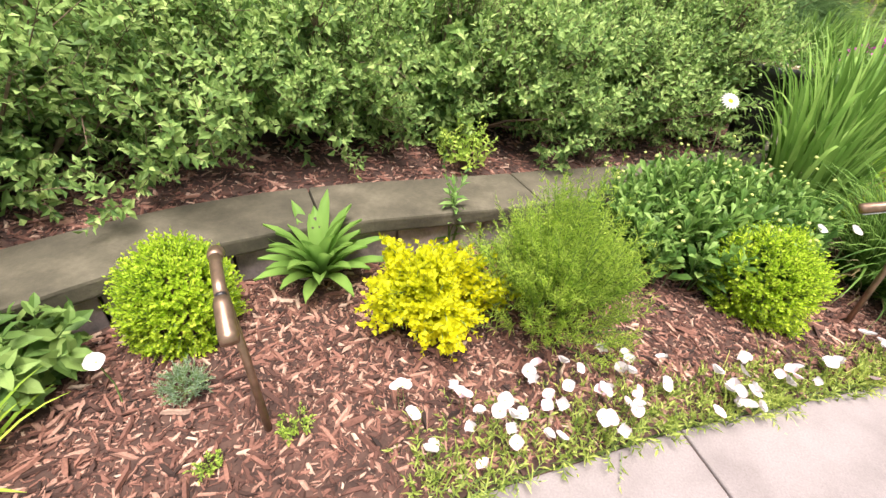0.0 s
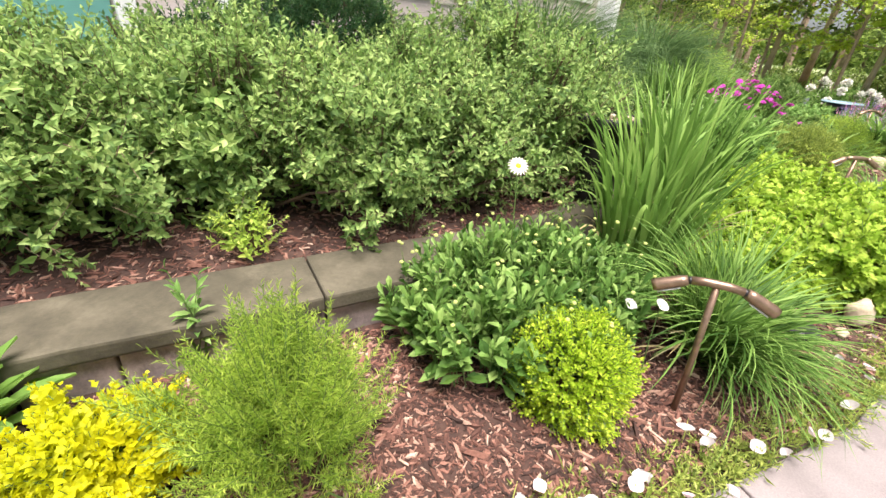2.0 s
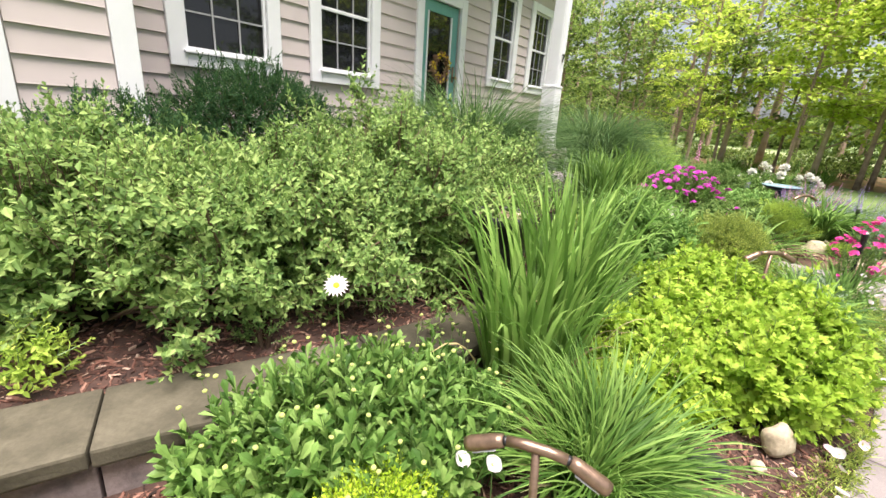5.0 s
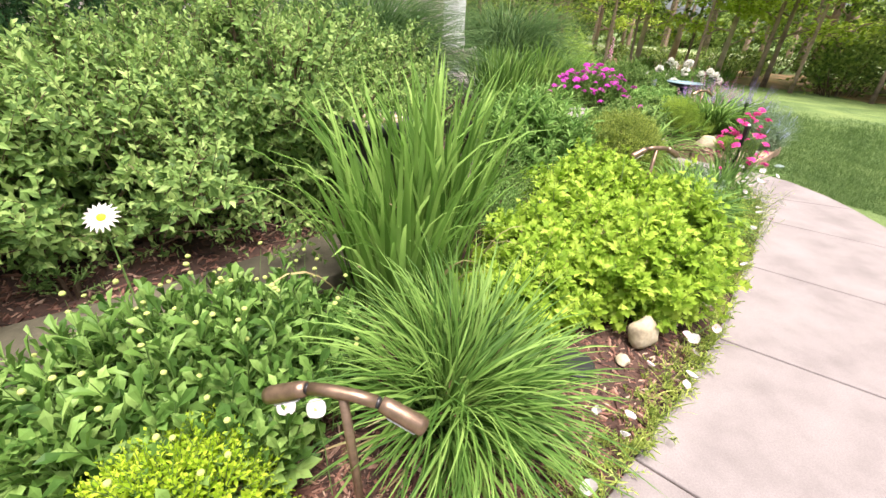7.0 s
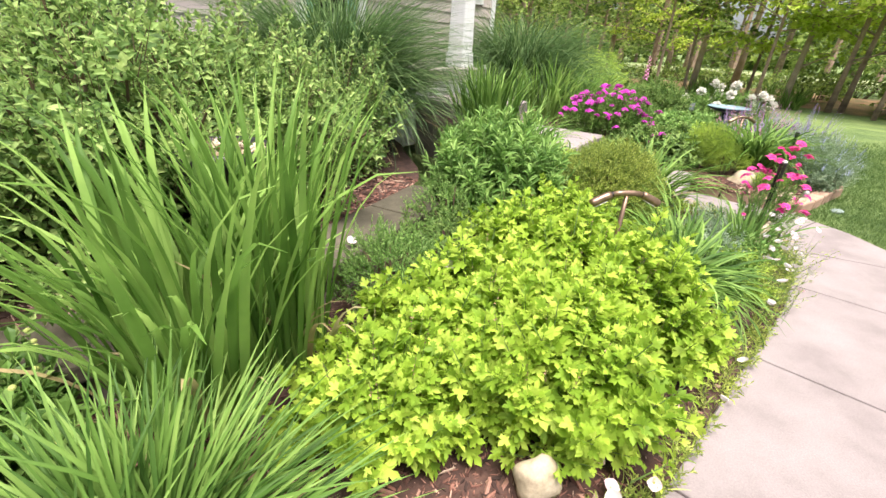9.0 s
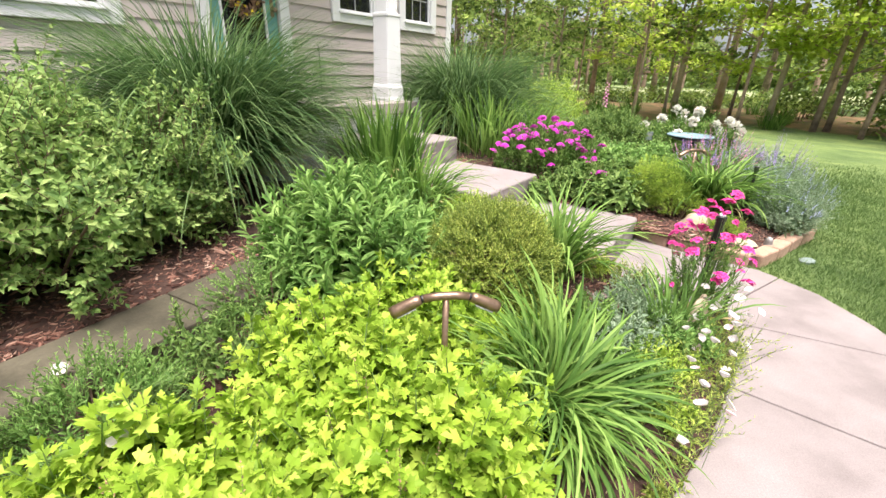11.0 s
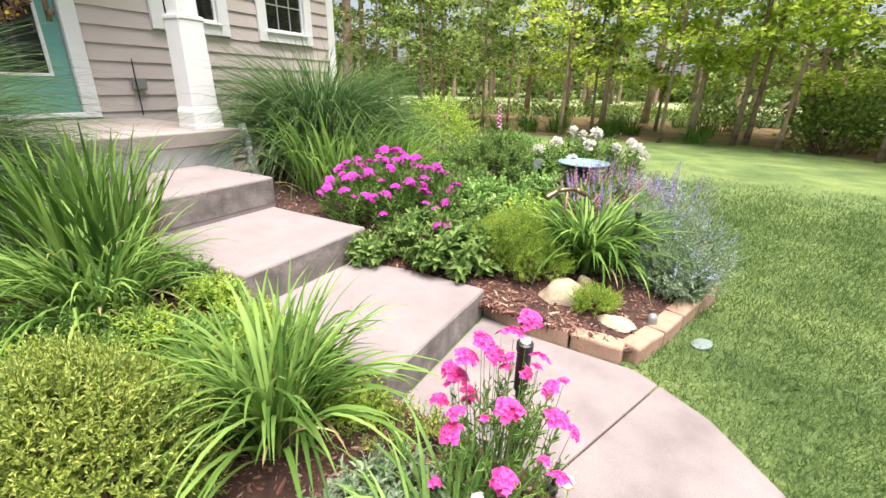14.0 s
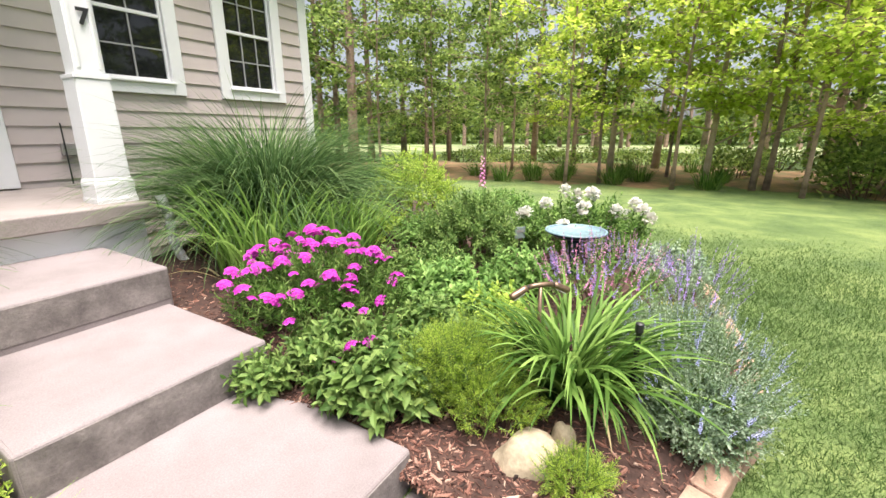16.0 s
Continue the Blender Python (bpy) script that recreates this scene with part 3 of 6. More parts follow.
def chip_field(name, points, size, label, mat=M_CHIPS):
    n = len(points)
    ll = rng.uniform(*size, n) * rng.choice([0.5, 0.8, 1, 1.8], n, p=[0.4, 0.3, 0.22, 0.08])
    ww = np.minimum(ll * rng.uniform(0.1, 0.5, n), 0.018)
    tt = ll * rng.uniform(0.06, 0.16, n)
    way = rng.normal(0, 1, (n, 3)) * np.array([1, 1, 0.22])
    upv = np.array([0, 0, 1.0]) + rng.normal(0, 0.5, (n, 3))
    x = unit(way)
    y = unit(np.cross(upv, x))
    z = np.cross(x, y)
    v = points[:, None] + CHIP_V[None, :, 0:1] * ll[:, None, None] * x[:, None] + CHIP_V[None, :, 1:2] * ww[:, None, None] * y[:, None] + (CHIP_V[None, :, 2:3] * tt[:, None, None] + 0.002) * z[:, None]
    f = CHIP_F[None] + (np.arange(n) * 8)[:, None, None]
    return tagged(new(name, mesh_np(name, v, f.reshape(-1, 4), mat)), label, "mulch", kind="stuff")


chip_field("bark_mulch", grid_points(front_grid, 15000, 0.06, 0.4, 0.02, 0.98), (0.026, 0.055), "loose reddish brown bark chips")
chip_field("bark_mulch", np.concatenate([grid_points(front_grid, 20000, 0.08, 0.36, 0.03, 0.98), grid_points(front_grid, 11000, 0.4, 0.78, 0.02, 0.98)]), (0.012, 0.03), "loose reddish brown bark chips")
chip_field("bark_mulch", np.concatenate([grid_points(front_grid, 5000, 0.62, 0.82, 0.0, 0.7), grid_points(front_grid, 4000, 0.33, 0.45, 0.0, 0.98)]), (0.02, 0.045), "brown bark chips in the gaps between the clumps")
chip_field("bark_mulch", grid_points(back_grid, 12000, 0.05, 0.74, 0.0, 0.22), (0.022, 0.05), "dark red bark chips under the hedge")
chip_field("bark_mulch", grid_points(right_grid, 16000, 0.0, 0.75, 0.02, 0.95), (0.02, 0.045), "tan and brown bark chips among stones")


# concrete path, slab by slab
def path_slabs():
    owner = thing("pavement", I4, "pale pinkish concrete garden path with cut joints", "path", kind="structure")
    L, R = [p[:2] for p in PATH_LEFT[:15]], list(PATH_RIGHT)
    cutsL = [(-1.2, -1.5), (0.2, -0.35), (0.82, 0.15), (1.6, 0.78), (2.48, 1.45), (3.39, 2.03), (4.13, 2.55), (4.83, 3.22), (5.49, 3.98), (6.14, 4.78), (6.45, 5.38)]
    cutsR = [(1.0, -1.9), (1.9, -0.6), (2.3, -0.12), (2.7, 0.2), (3.05, 0.5), (3.9, 1.12), (4.9, 1.86), (5.7, 2.6), (6.35, 3.34), (7.0, 4.2), (7.28, 5.1)]

    def between(line, a, b):
        def along(p):
            best = (9, 0)
            for i in range(len(line) - 1):
                u, w = Vector(line[i]), Vector(line[i + 1])
                k = max(0, min(1, (Vector(p) - u).dot(w - u) / (w - u).length_squared))
                best = min(best, ((u.lerp(w, k) - Vector(p)).length, i + k))
            return best[1]
        s0, s1 = along(a), along(b)
        return [a] + [line[i] for i in range(math.ceil(s0 + 0.02), math.floor(s1 - 0.02) + 1)] + [b]

    outlines = []
    for (a, b), (c, d) in zip(zip(cutsL, cutsL[1:]), zip(cutsR, cutsR[1:])):
        outlines.append(between(L, a, b) + between(R, c, d)[::-1])
    outlines.append([(6.45, 5.38), (7.28, 5.1), (7.31, 5.45), (7.25, 5.84), (7.13, 6.07), (6.43, 5.50)])
    outlines.append([(6.43, 5.50), (7.13, 6.07), (7.06, 6.19), (6.76, 6.38), (6.54, 6.52), (6.31, 6.745), (5.79, 5.845), (6.15, 5.68)])
    for o in outlines:
        c = sum((Vector(p) for p in o), Vector((0, 0))) / len(o)
        bm = bmesh.new()
        vs = [bm.verts.new((*(Vector(p) + (c - Vector(p)).normalized() * 0.006), 0.0)) for p in o]
        f = bm.faces.new(vs)
        if f.normal.z < 0 or f.calc_area() < 0:
            f.normal_flip()
        bm.normal_update()
        if f.normal.z < 0:
            f.normal_flip()
        ex = bmesh.ops.extrude_face_region(bm, geom=[f])
        top = [g for g in ex["geom"] if isinstance(g, bmesh.types.BMFace)]
        bmesh.ops.translate(bm, vec=(0, 0, -0.1), verts=list(f.verts))
        bmesh.ops.recalc_face_normals(bm, faces=bm.faces)
        bmesh.ops.bevel(bm, geom=[e for t in top for e in t.edges], offset=0.007, segments=2, affect="EDGES", profile=0.5)
        part("slab", bm, M_CONCRETE, owner)


path_slabs()


def path_bedding():
    bm = bmesh.new()
    left, right = [p[:2] for p in PATH_LEFT[:15]] + [(5.8, 5.87)], PATH_RIGHT[:15] + [(6.31, 6.7)]
    vs = [[bm.verts.new((x, y, -0.011)) for x, y in line] for line in (left, right)]
    for a, b, c, d in zip(vs[0], vs[0][1:], vs[1], vs[1][1:]):
        f = bm.faces.new((a, c, d, b))
    me = bpy.data.meshes.new("path_bedding")
    bmesh.ops.recalc_face_normals(bm, faces=bm.faces)
    bm.to_mesh(me)
    bm.free()
    me.materials.append(M_SOIL)
    tagged(new("path_bedding", me), "dark soil in the joints of the path", "ground", kind="structure")


path_bedding()


# low retaining wall with its caps
def retaining_wall():
    owner = thing("retaining_wall", I4, "low curved block wall with weathered concrete caps", "garden wall", kind="structure")
    line = np.array([p[:2] for p in WALL_FRONT[: LAST + 1]], float)
    seglen = np.concatenate([[0], np.cumsum(np.linalg.norm(np.diff(line, axis=0), axis=1))])

    def on(s):
        return Vector((np.interp(s, seglen, line[:, 0]), np.interp(s, seglen, line[:, 1])))

    def block(name, s0, s1, d0, d1, z0, z1, mat, bev, wob):
        k = max(2, int((s1 - s0) / 0.18) + 1)
        ss = np.linspace(s0, s1, k)
        bm = bmesh.new()
        rows = []
        for s in ss:
            p, t = on(s), (on(s + 0.05) - on(s - 0.05)).normalized()
            nrm = Vector((-t.y, t.x))
            rows.append([bm.verts.new((*(p + nrm * d), z)) for d, z in ((d0, z0), (d0 + wob * random.uniform(-1, 1), z1), (d1, z1), (d1, z0))])
        for a, b in zip(rows, rows[1:]):
            for i in range(4):
                bm.faces.new((a[i], a[(i + 1) % 4], b[(i + 1) % 4], b[i]))
        bm.faces.new(rows[0][::-1])
        bm.faces.new(rows[-1])
        bmesh.ops.recalc_face_normals(bm, faces=bm.faces)
        es = [e for e in bm.edges if len(e.link_faces) == 2 and e.calc_face_angle(0) > 0.6]
        bmesh.ops.bevel(bm, geom=es, offset=bev, segments=2, affect="EDGES", profile=0.6)
        part(name, bm, mat, owner)

    s, total = 0.0, seglen[-1]
    while s < total - 0.3:
        e = min(total, s + random.uniform(0.26, 0.42))
        block("wall_block", s + 0.004, e - 0.004, 0.03, 0.3, -0.06, 0.226, M_BLOCK, 0.012, 0.012)
        s = e
    s = 0.52
    while s < total - 0.2:
        e = min(total, s + 1.02)
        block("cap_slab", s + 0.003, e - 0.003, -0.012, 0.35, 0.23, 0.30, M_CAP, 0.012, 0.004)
        s = e


retaining_wall()


# ---- house ----
WALL_B = 4.9


def clapboards(owner, a0, a1, b, z0, z1, step=0.175, holes=()):
    """Lapped boards, each a leaning strip with a lip below, broken at the openings."""
    z = z0
    while z < z1:
        top = min(z + step, z1)
        spans = [(a0, a1)]
        for h0, h1, hz0, hz1 in holes:
            if hz0 < top - 0.02 and hz1 > z + 0.02:
                spans = [s for (p, q) in spans for s in ((p, min(q, h0)), (max(p, h1), q)) if s[1] - s[0] > 0.01]
        for p, q in spans:
            bm = bmesh.new()
            pr = [(b, z), (b - 0.026, z), (b - 0.024, z + 0.012), (b - 0.006, top), (b, top)]
            ends = [[bm.verts.new((x, y, zz)) for y, zz in pr] for x in (p, q)]
            for i in range(5):
                bm.faces.new((ends[0][i], ends[0][(i + 1) % 5], ends[1][(i + 1) % 5], ends[1][i]))
            bm.faces.new(ends[0][::-1])
            bm.faces.new(ends[1])
            bmesh.ops.recalc_face_normals(bm, faces=bm.faces)
            part("clapboard", bm, M_SIDING, owner)
        z = top


def wall_with_holes(name, a0, a1, b0, b1, z0, z1, holes, label):
    """A thick wall built from blocks between its openings."""
    owner = thing(name, HM, label, "wall", kind="structure")
    bm = bmesh.new()
    cuts = sorted({a0, a1, *(h[0] for h in holes), *(h[1] for h in holes)})
    for p, q in zip(cuts, cuts[1:]):
        mid = (p + q) / 2
        here = [h for h in holes if h[0] <= mid <= h[1]]
        z = z0
        for h in sorted(here, key=lambda h: h[2]):
            if h[2] > z:
                box_bm(p, q, b0, b1, z, h[2], bm=bm)
            z = h[3]
        if z < z1:
            box_bm(p, q, b0, b1, z, z1, bm=bm)
    bmesh.ops.remove_doubles(bm, verts=bm.verts, dist=0.0005)
    part("wall_core", bm, M_SIDING, owner)
    return owner


def window_unit(name, a0, a1, z0, z1, b, cols, rows, group):
    """Outer trim, sill, sash, bars and dark panes, with a black sheet for the unlit room behind."""
    owner = thing(name, HM, "white trimmed sash window with dark panes and grille bars", "window", group, kind="structure")
    t = 0.15
    for nm, (p, q, r, s) in {"trim_left": (a0 - t, a0, z0 - t, z1 + t), "trim_right": (a1, a1 + t, z0 - t, z1 + t), "trim_bottom": (a0, a1, z0 - t, z0 - 0.03), "trim_top": (a0, a1, z1, z1 + t)}.items():
        part("window_trim", box_bm(p, q, b - 0.045, b, r, s, 0.004), M_TRIM, owner)
    part("window_sill", box_bm(a0 - 0.03, a1 + 0.03, b - 0.075, b + 0.05, z0 - 0.03, z0, 0.006), M_TRIM, owner)
    fr = part("window_frame", box_bm(a0, a0 + 0.03, b - 0.01, b + 0.05, z0, z1), M_TRIM, owner)
    for p, q, r, s in ((a1 - 0.03, a1, z0, z1), (a0 + 0.03, a1 - 0.03, z0, z0 + 0.035), (a0 + 0.03, a1 - 0.03, z1 - 0.03, z1), (a0 + 0.03, a1 - 0.03, (z0 + z1) / 2 - 0.02, (z0 + z1) / 2 + 0.02)):
        part("sash_rail", box_bm(p, q, b, b + 0.04, r, s, 0.003), M_TRIM, owner)
    w, h = (a1 - a0 - 0.06) / cols, (z1 - z0) / rows
    for i in range(1, cols):
        part("grille_bar", box_bm(a0 + 0.03 + i * w - 0.008, a0 + 0.03 + i * w + 0.008, b + 0.012, b + 0.024, z0 + 0.03, z1 - 0.03), M_GRILLE, owner)
    for j in range(1, rows):
        part("grille_bar", box_bm(a0 + 0.03, a1 - 0.03, b + 0.013, b + 0.023, z0 + j * h - 0.008, z0 + j * h + 0.008), M_GRILLE, owner)
    part("pane", box_bm(a0 + 0.01, a1 - 0.01, b + 0.03, b + 0.036, z0 + 0.01, z1 - 0.01), M_GLASS, owner)
    # black sheet painted as the room's darkness; no room is built
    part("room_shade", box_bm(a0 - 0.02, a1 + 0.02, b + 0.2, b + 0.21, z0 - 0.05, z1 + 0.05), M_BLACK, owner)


WIN = [(-4.35, -3.49, 1.80, 3.2, 3), (-2.80, -1.98, 1.80, 3.2, 3), (1.06, 1.78, 2.09, 3.55, 2), (2.56, 3.30, 2.09, 3.55, 3)]
DOOR = (-0.92, 0.02, 0.98, 3.05)
holes = [(w[0], w[1], w[2], w[3]) for w in WIN] + [(DOOR[0], DOOR[1], DOOR[2], DOOR[3])]
front_wall = wall_with_holes("wall_front", -5.2, 3.98, WALL_B, WALL_B + 0.22, 0.1, 4.2, holes, "beige lapped siding house wall")
for i, w in enumerate(WIN):
    window_unit(f"window_{i + 1}", *w[:4], WALL_B - 0.02, w[4], 4, "house windows")
wide = [(w[0] - 0.15, w[1] + 0.15, w[2] - 0.15, w[3] + 0.15) for w in WIN] + [(DOOR[0] - 0.15, DOOR[1] + 0.15, 0.9, DOOR[3] + 0.15)]
side_wall = wall_with_holes("wall_side", 3.76, 3.98, WALL_B + 0.222, WALL_B + 9, 0.1, 4.2, [], "beige house side wall")
garage_wall = wall_with_holes("wall_garage", -12.0, -5.02, 4.1, 4.32, 0.1, 4.2, [(-6.70, -5.84, 0.5, 2.55)], "beige lapped siding of the projecting wing")
back_wall = wall_with_holes("wall_back", -12.0, 3.98, WALL_B + 9.0, WALL_B + 9.2, 0.1, 4.2, [], "plain rear house wall")
corner = thing("corner_board", HM, "white corner board at the end of the house", "trim", kind="structure")
part("board", box_bm(3.84, 4.0, WALL_B - 0.035, WALL_B - 0.004, 0.3, 4.2, 0.004), M_TRIM, corner)
part("board", box_bm(3.982, 4.01, WALL_B - 0.003, WALL_B + 0.12, 0.3, 4.2, 0.004), M_TRIM, corner)
corner2 = thing("corner_board", HM, "white corner board of the projecting wing", "trim", kind="structure")
part("board", box_bm(-5.16, -5.0, 4.065, 4.098, 0.3, 4.2, 0.004), M_TRIM, corner2)
part("board", box_bm(-5.018, -4.99, 4.1, 4.22, 0.3, 4.2, 0.004), M_TRIM, corner2)
roof = thing("roof", HM, "dark shingled house roof with white soffit", "roof", kind="structure")
part("soffit", box_bm(-12.3, 4.4, 4.55, 14.2, 4.2, 4.26), M_TRIM, roof)
bm = bmesh.new()
rv = [bm.verts.new(v) for v in ((-12.4, 4.4, 4.27), (4.5, 4.4, 4.27), (4.5, 14.4, 4.27), (-12.4, 14.4, 4.27), (-12.4, 9.4, 7.2), (4.5, 9.4, 7.2))]
for f in ((0, 1, 5, 4), (2, 3, 4, 5), (1, 2, 5), (3, 0, 4), (0, 3, 2, 1)):
    bm.faces.new([rv[i] for i in f])
part("shingles", bm, M_ROOF, roof)
foundation = thing("foundation", HM, "grey concrete house foundation", "foundation", kind="structure")
part("footing", box_bm(-5.0, 3.97, WALL_B + 0.01, WALL_B + 0.2, -0.1, 0.098), M_STEP, foundation)

# front door with its white surround
door = thing("door_1", HM, "teal front door with a large glass pane and wreath", "door", kind="structure")
for p, q in ((DOOR[0] - 0.15, DOOR[0]), (DOOR[1], DOOR[1] + 0.15)):
    part("door_trim", box_bm(p, q, WALL_B - 0.05, WALL_B + 0.1, 0.962, DOOR[3] + 0.15, 0.004), M_TRIM, door)
part("door_trim", box_bm(DOOR[0], DOOR[1], WALL_B - 0.05, WALL_B + 0.1, DOOR[3], DOOR[3] + 0.15, 0.004), M_TRIM, door)
part("threshold", box_bm(DOOR[0], DOOR[1], WALL_B - 0.06, WALL_B + 0.1, 0.962, 1.02, 0.006), M_TRIM, door)
for nm, box in {"stile": (DOOR[0], DOOR[0] + 0.16), "stile.001": (DOOR[1] - 0.16, DOOR[1])}.items():
    part("stile", box_bm(*box, WALL_B + 0.03, WALL_B + 0.075, 1.02, DOOR[3], 0.004), M_TEAL, door)
part("bottom_rail", box_bm(DOOR[0] + 0.16, DOOR[1] - 0.16, WALL_B + 0.03, WALL_B + 0.075, 1.02, 1.38, 0.004), M_TEAL, door)
part("top_rail", box_bm(DOOR[0] + 0.16, DOOR[1] - 0.16, WALL_B + 0.03, WALL_B + 0.075, DOOR[3] - 0.16, DOOR[3], 0.004), M_TEAL, door)
part("pane", box_bm(DOOR[0] + 0.15, DOOR[1] - 0.15, WALL_B + 0.045, WALL_B + 0.055, 1.37, DOOR[3] - 0.15), M_GLASS, door)
for box in ((DOOR[0] + 0.16, DOOR[0] + 0.19, 1.38, DOOR[3] - 0.16), (DOOR[1] - 0.19, DOOR[1] - 0.16, 1.38, DOOR[3] - 0.16), (DOOR[0] + 0.19, DOOR[1] - 0.19, 1.38, 1.41)):
    part("glazing_bead", box_bm(box[0], box[1], WALL_B + 0.02, WALL_B + 0.045, box[2], box[3], 0.003), M_TRIM, door)
knob = part("door_handle", lathe_bm([(0.02, 0), (0.022, 0.02), (0.012, 0.03), (0.012, 0.05), (0.03, 0.06), (0.034, 0.075), (0.026, 0.092), (0.008, 0.097)], 14), M_BRONZE, door, "bronze knob", pose(DOOR[1] - 0.07, WALL_B + 0.03, 1.98, 90, 0, 0), True)
part("escutcheon", box_bm(DOOR[1] - 0.095, DOOR[1] - 0.045, WALL_B + 0.022, WALL_B + 0.03, 1.9, 2.16, 0.006), M_BRONZE, door)
wreath = thing("door_wreath", HM @ pose(-0.45, WALL_B - 0.0, 2.1, 90, 0, 0), "wreath of dry leaves and yellow flowers on the door", "wreath")
q = rng.uniform(0, 2 * np.pi, 260)
wp = np.stack([0.19 * np.cos(q), 0.19 * np.sin(q), 0.03 * np.ones_like(q)], -1) + rng.normal(0, 0.025, (260, 3)) * np.array([1, 1, 0.5])
v, f = put_leaves(SMALL_V, SMALL_F, wp, rng.normal(0, 1, (260, 3)), rng.normal(0, 1, (260, 3)), 0.07, 0.035)
part_mesh("leaf_mass", mesh_np("leaf_mass", v, f, M_LITTER), wreath)
ring_pts = [(0.19 * math.cos(k * 0.5236), 0.19 * math.sin(k * 0.5236), 0.02) for k in range(13)]
part("ring", tubes_bm([tube(ring_pts, [0.016] * 13, 6)]), M_TWIG, wreath)
v, f = put_leaves(SMALL_V, SMALL_F, wp[:60] + np.array([0, 0, 0.03]), rng.normal(0, 1, (60, 3)), rng.normal(0, 1, (60, 3)), 0.045, 0.04)
part_mesh("petal_mass", mesh_np("petal_mass", v, f, PETAL["gold"]), wreath)

garage_door = thing("door_2", HM, "teal side door with white trim above the hedge", "door", kind="structure")
part("door_leaf", box_bm(-6.69, -5.85, 4.13, 4.17, 0.5, 2.54, 0.004), M_TEAL, garage_door)
for p, q in ((-6.82, -6.70), (-5.84, -5.72)):
    part("door_trim", box_bm(p, q, 4.06, 4.097, 0.5, 2.67, 0.004), M_TRIM, garage_door)
part("door_trim", box_bm(-6.70, -5.84, 4.06, 4.097, 2.55, 2.67, 0.004), M_TRIM, garage_door)

# porch, steps, column
porch = thing("porch", HM, "concrete porch slab over white painted skirting", "porch", kind="structure")
part("slab", box_bm(-1.75, 0.48, 2.88, WALL_B - 0.06, 0.82, 0.95, 0.012, 2), M_PORCH, porch)
part("skirting", box_bm(-1.68, 0.40, 2.96, WALL_B - 0.06, 0.1, 0.817), M_TRIM, porch)
steps = [("step_1", -1.02, 0.0, 0.0, 1.06, 0.185), ("step_2", -0.97, 0.055, 1.0, 2.02, 0.40), ("step_3", -0.94, 0.075, 1.98, 2.95, 0.65)]
for nm, a0, a1, b0, b1, z in steps:
    st = thing(nm, HM, "pale concrete slab step with a darker rough front", "step", "garden steps", kind="structure")
    bm = box_bm(a0, a1, b0, b1, -0.1, z, 0.018, 3)
    bmesh.ops.subdivide_edges(bm, edges=[e for e in bm.edges if e.calc_length() > 0.5], cuts=5)
    for vert in bm.verts:
        vert.co += 0.004 * noise.noise_vector(vert.co * 7.0)
    part("tread", bm, M_STEP, st)
    part("riser", box_bm(a0 + 0.012, a1 - 0.012, b0 - 0.003, b0 + 0.02, z - 0.215, z - 0.014, 0.002), M_RISER, st, "weathered rough concrete front, darkened further for shade")
column = thing("porch_column", HM @ pose(0.29, 3.2, 0.95), "white square tapered porch column with a wide plinth", "column")
bm = bmesh.new()
prof = [(0.142, 0.0), (0.142, 0.03), (0.136, 0.045), (0.137, 0.15), (0.13, 0.18), (0.122, 0.195), (0.113, 0.92), (0.12, 0.93), (0.12, 0.955), (0.092, 0.965), (0.088, 4.36), (0.12, 4.38), (0.12, 4.45)]
rings = [[bm.verts.new((sx * r, sy * r, z)) for sx, sy in ((-1, -1), (1, -1), (1, 1), (-1, 1))] for r, z in prof]
for a, b in zip(rings, rings[1:]):
    for k in range(4):
        bm.faces.new((a[k], a[(k + 1) % 4], b[(k + 1) % 4], b[k]))
bm.faces.new(rings[0][::-1])
bm.faces.new(rings[-1])
bmesh.ops.bevel(bm, geom=[e for e in bm.edges if abs(e.verts[0].co.z - e.verts[1].co.z) > 0.02], offset=0.008, segments=2, affect="EDGES")
part("shaft", bm, M_TRIM, column)
for sx in (-1, 1):
    part("moulding", box_bm(sx * 0.066 - 0.012, sx * 0.066 + 0.012, -0.102, -0.086, 1.0, 4.3, 0.003), M_TRIM, column)
font = bpy.data.curves.new("house_number", "FONT")
font.body, font.size, font.extrude, font.align_x = "7", 0.155, 0.004, "CENTER"
font.offset = 0.005
number = new("text_source", font)
bpy.context.view_layer.update()
num_me = bpy.data.meshes.new_from_object(number)
bpy.data.objects.remove(number)
num_me.materials.clear()
num_me.materials.append(M_BLACK)
part_mesh("house_number", num_me, column, "black numeral 7", pose(0.02, -0.105, 1.30, 90, 0, 0))
porch_roof = thing("porch_roof", HM, "white porch ceiling carried by the column", "roof", kind="structure")
part("ceiling_board", box_bm(-1.9, 0.6, 2.98, 6.6, 5.4, 5.47), M_TRIM, porch_roof)

# small fixtures on the wall and porch
bib = thing("wall_box", HM @ pose(0.62, WALL_B - 0.03, 1.33), "grey outlet box with a thin black rod on the siding", "outlet box")
part("cover", box_bm(-0.075, 0.075, -0.06, 0.0, -0.075, 0.06, 0.01), M_GREYBOX, bib)
part("rod", tubes_bm([tube([(-0.05, -0.07, -0.36), (-0.05, -0.07, 0.26)], [0.007, 0.007], 6)]), M_BLACK, bib)
hose = thing("downspout", HM, "white corrugated drain hose beside the porch", "drain hose")
hp = [(0.56, 2.98, 0.98), (0.58, 2.93, 0.8), (0.56, 2.9, 0.6), (0.6, 2.86, 0.42), (0.68, 2.8, 0.34)]
fine = [Vector(hp[i]).lerp(Vector(hp[i + 1]), k / 6) for i in range(4) for k in range(6)]
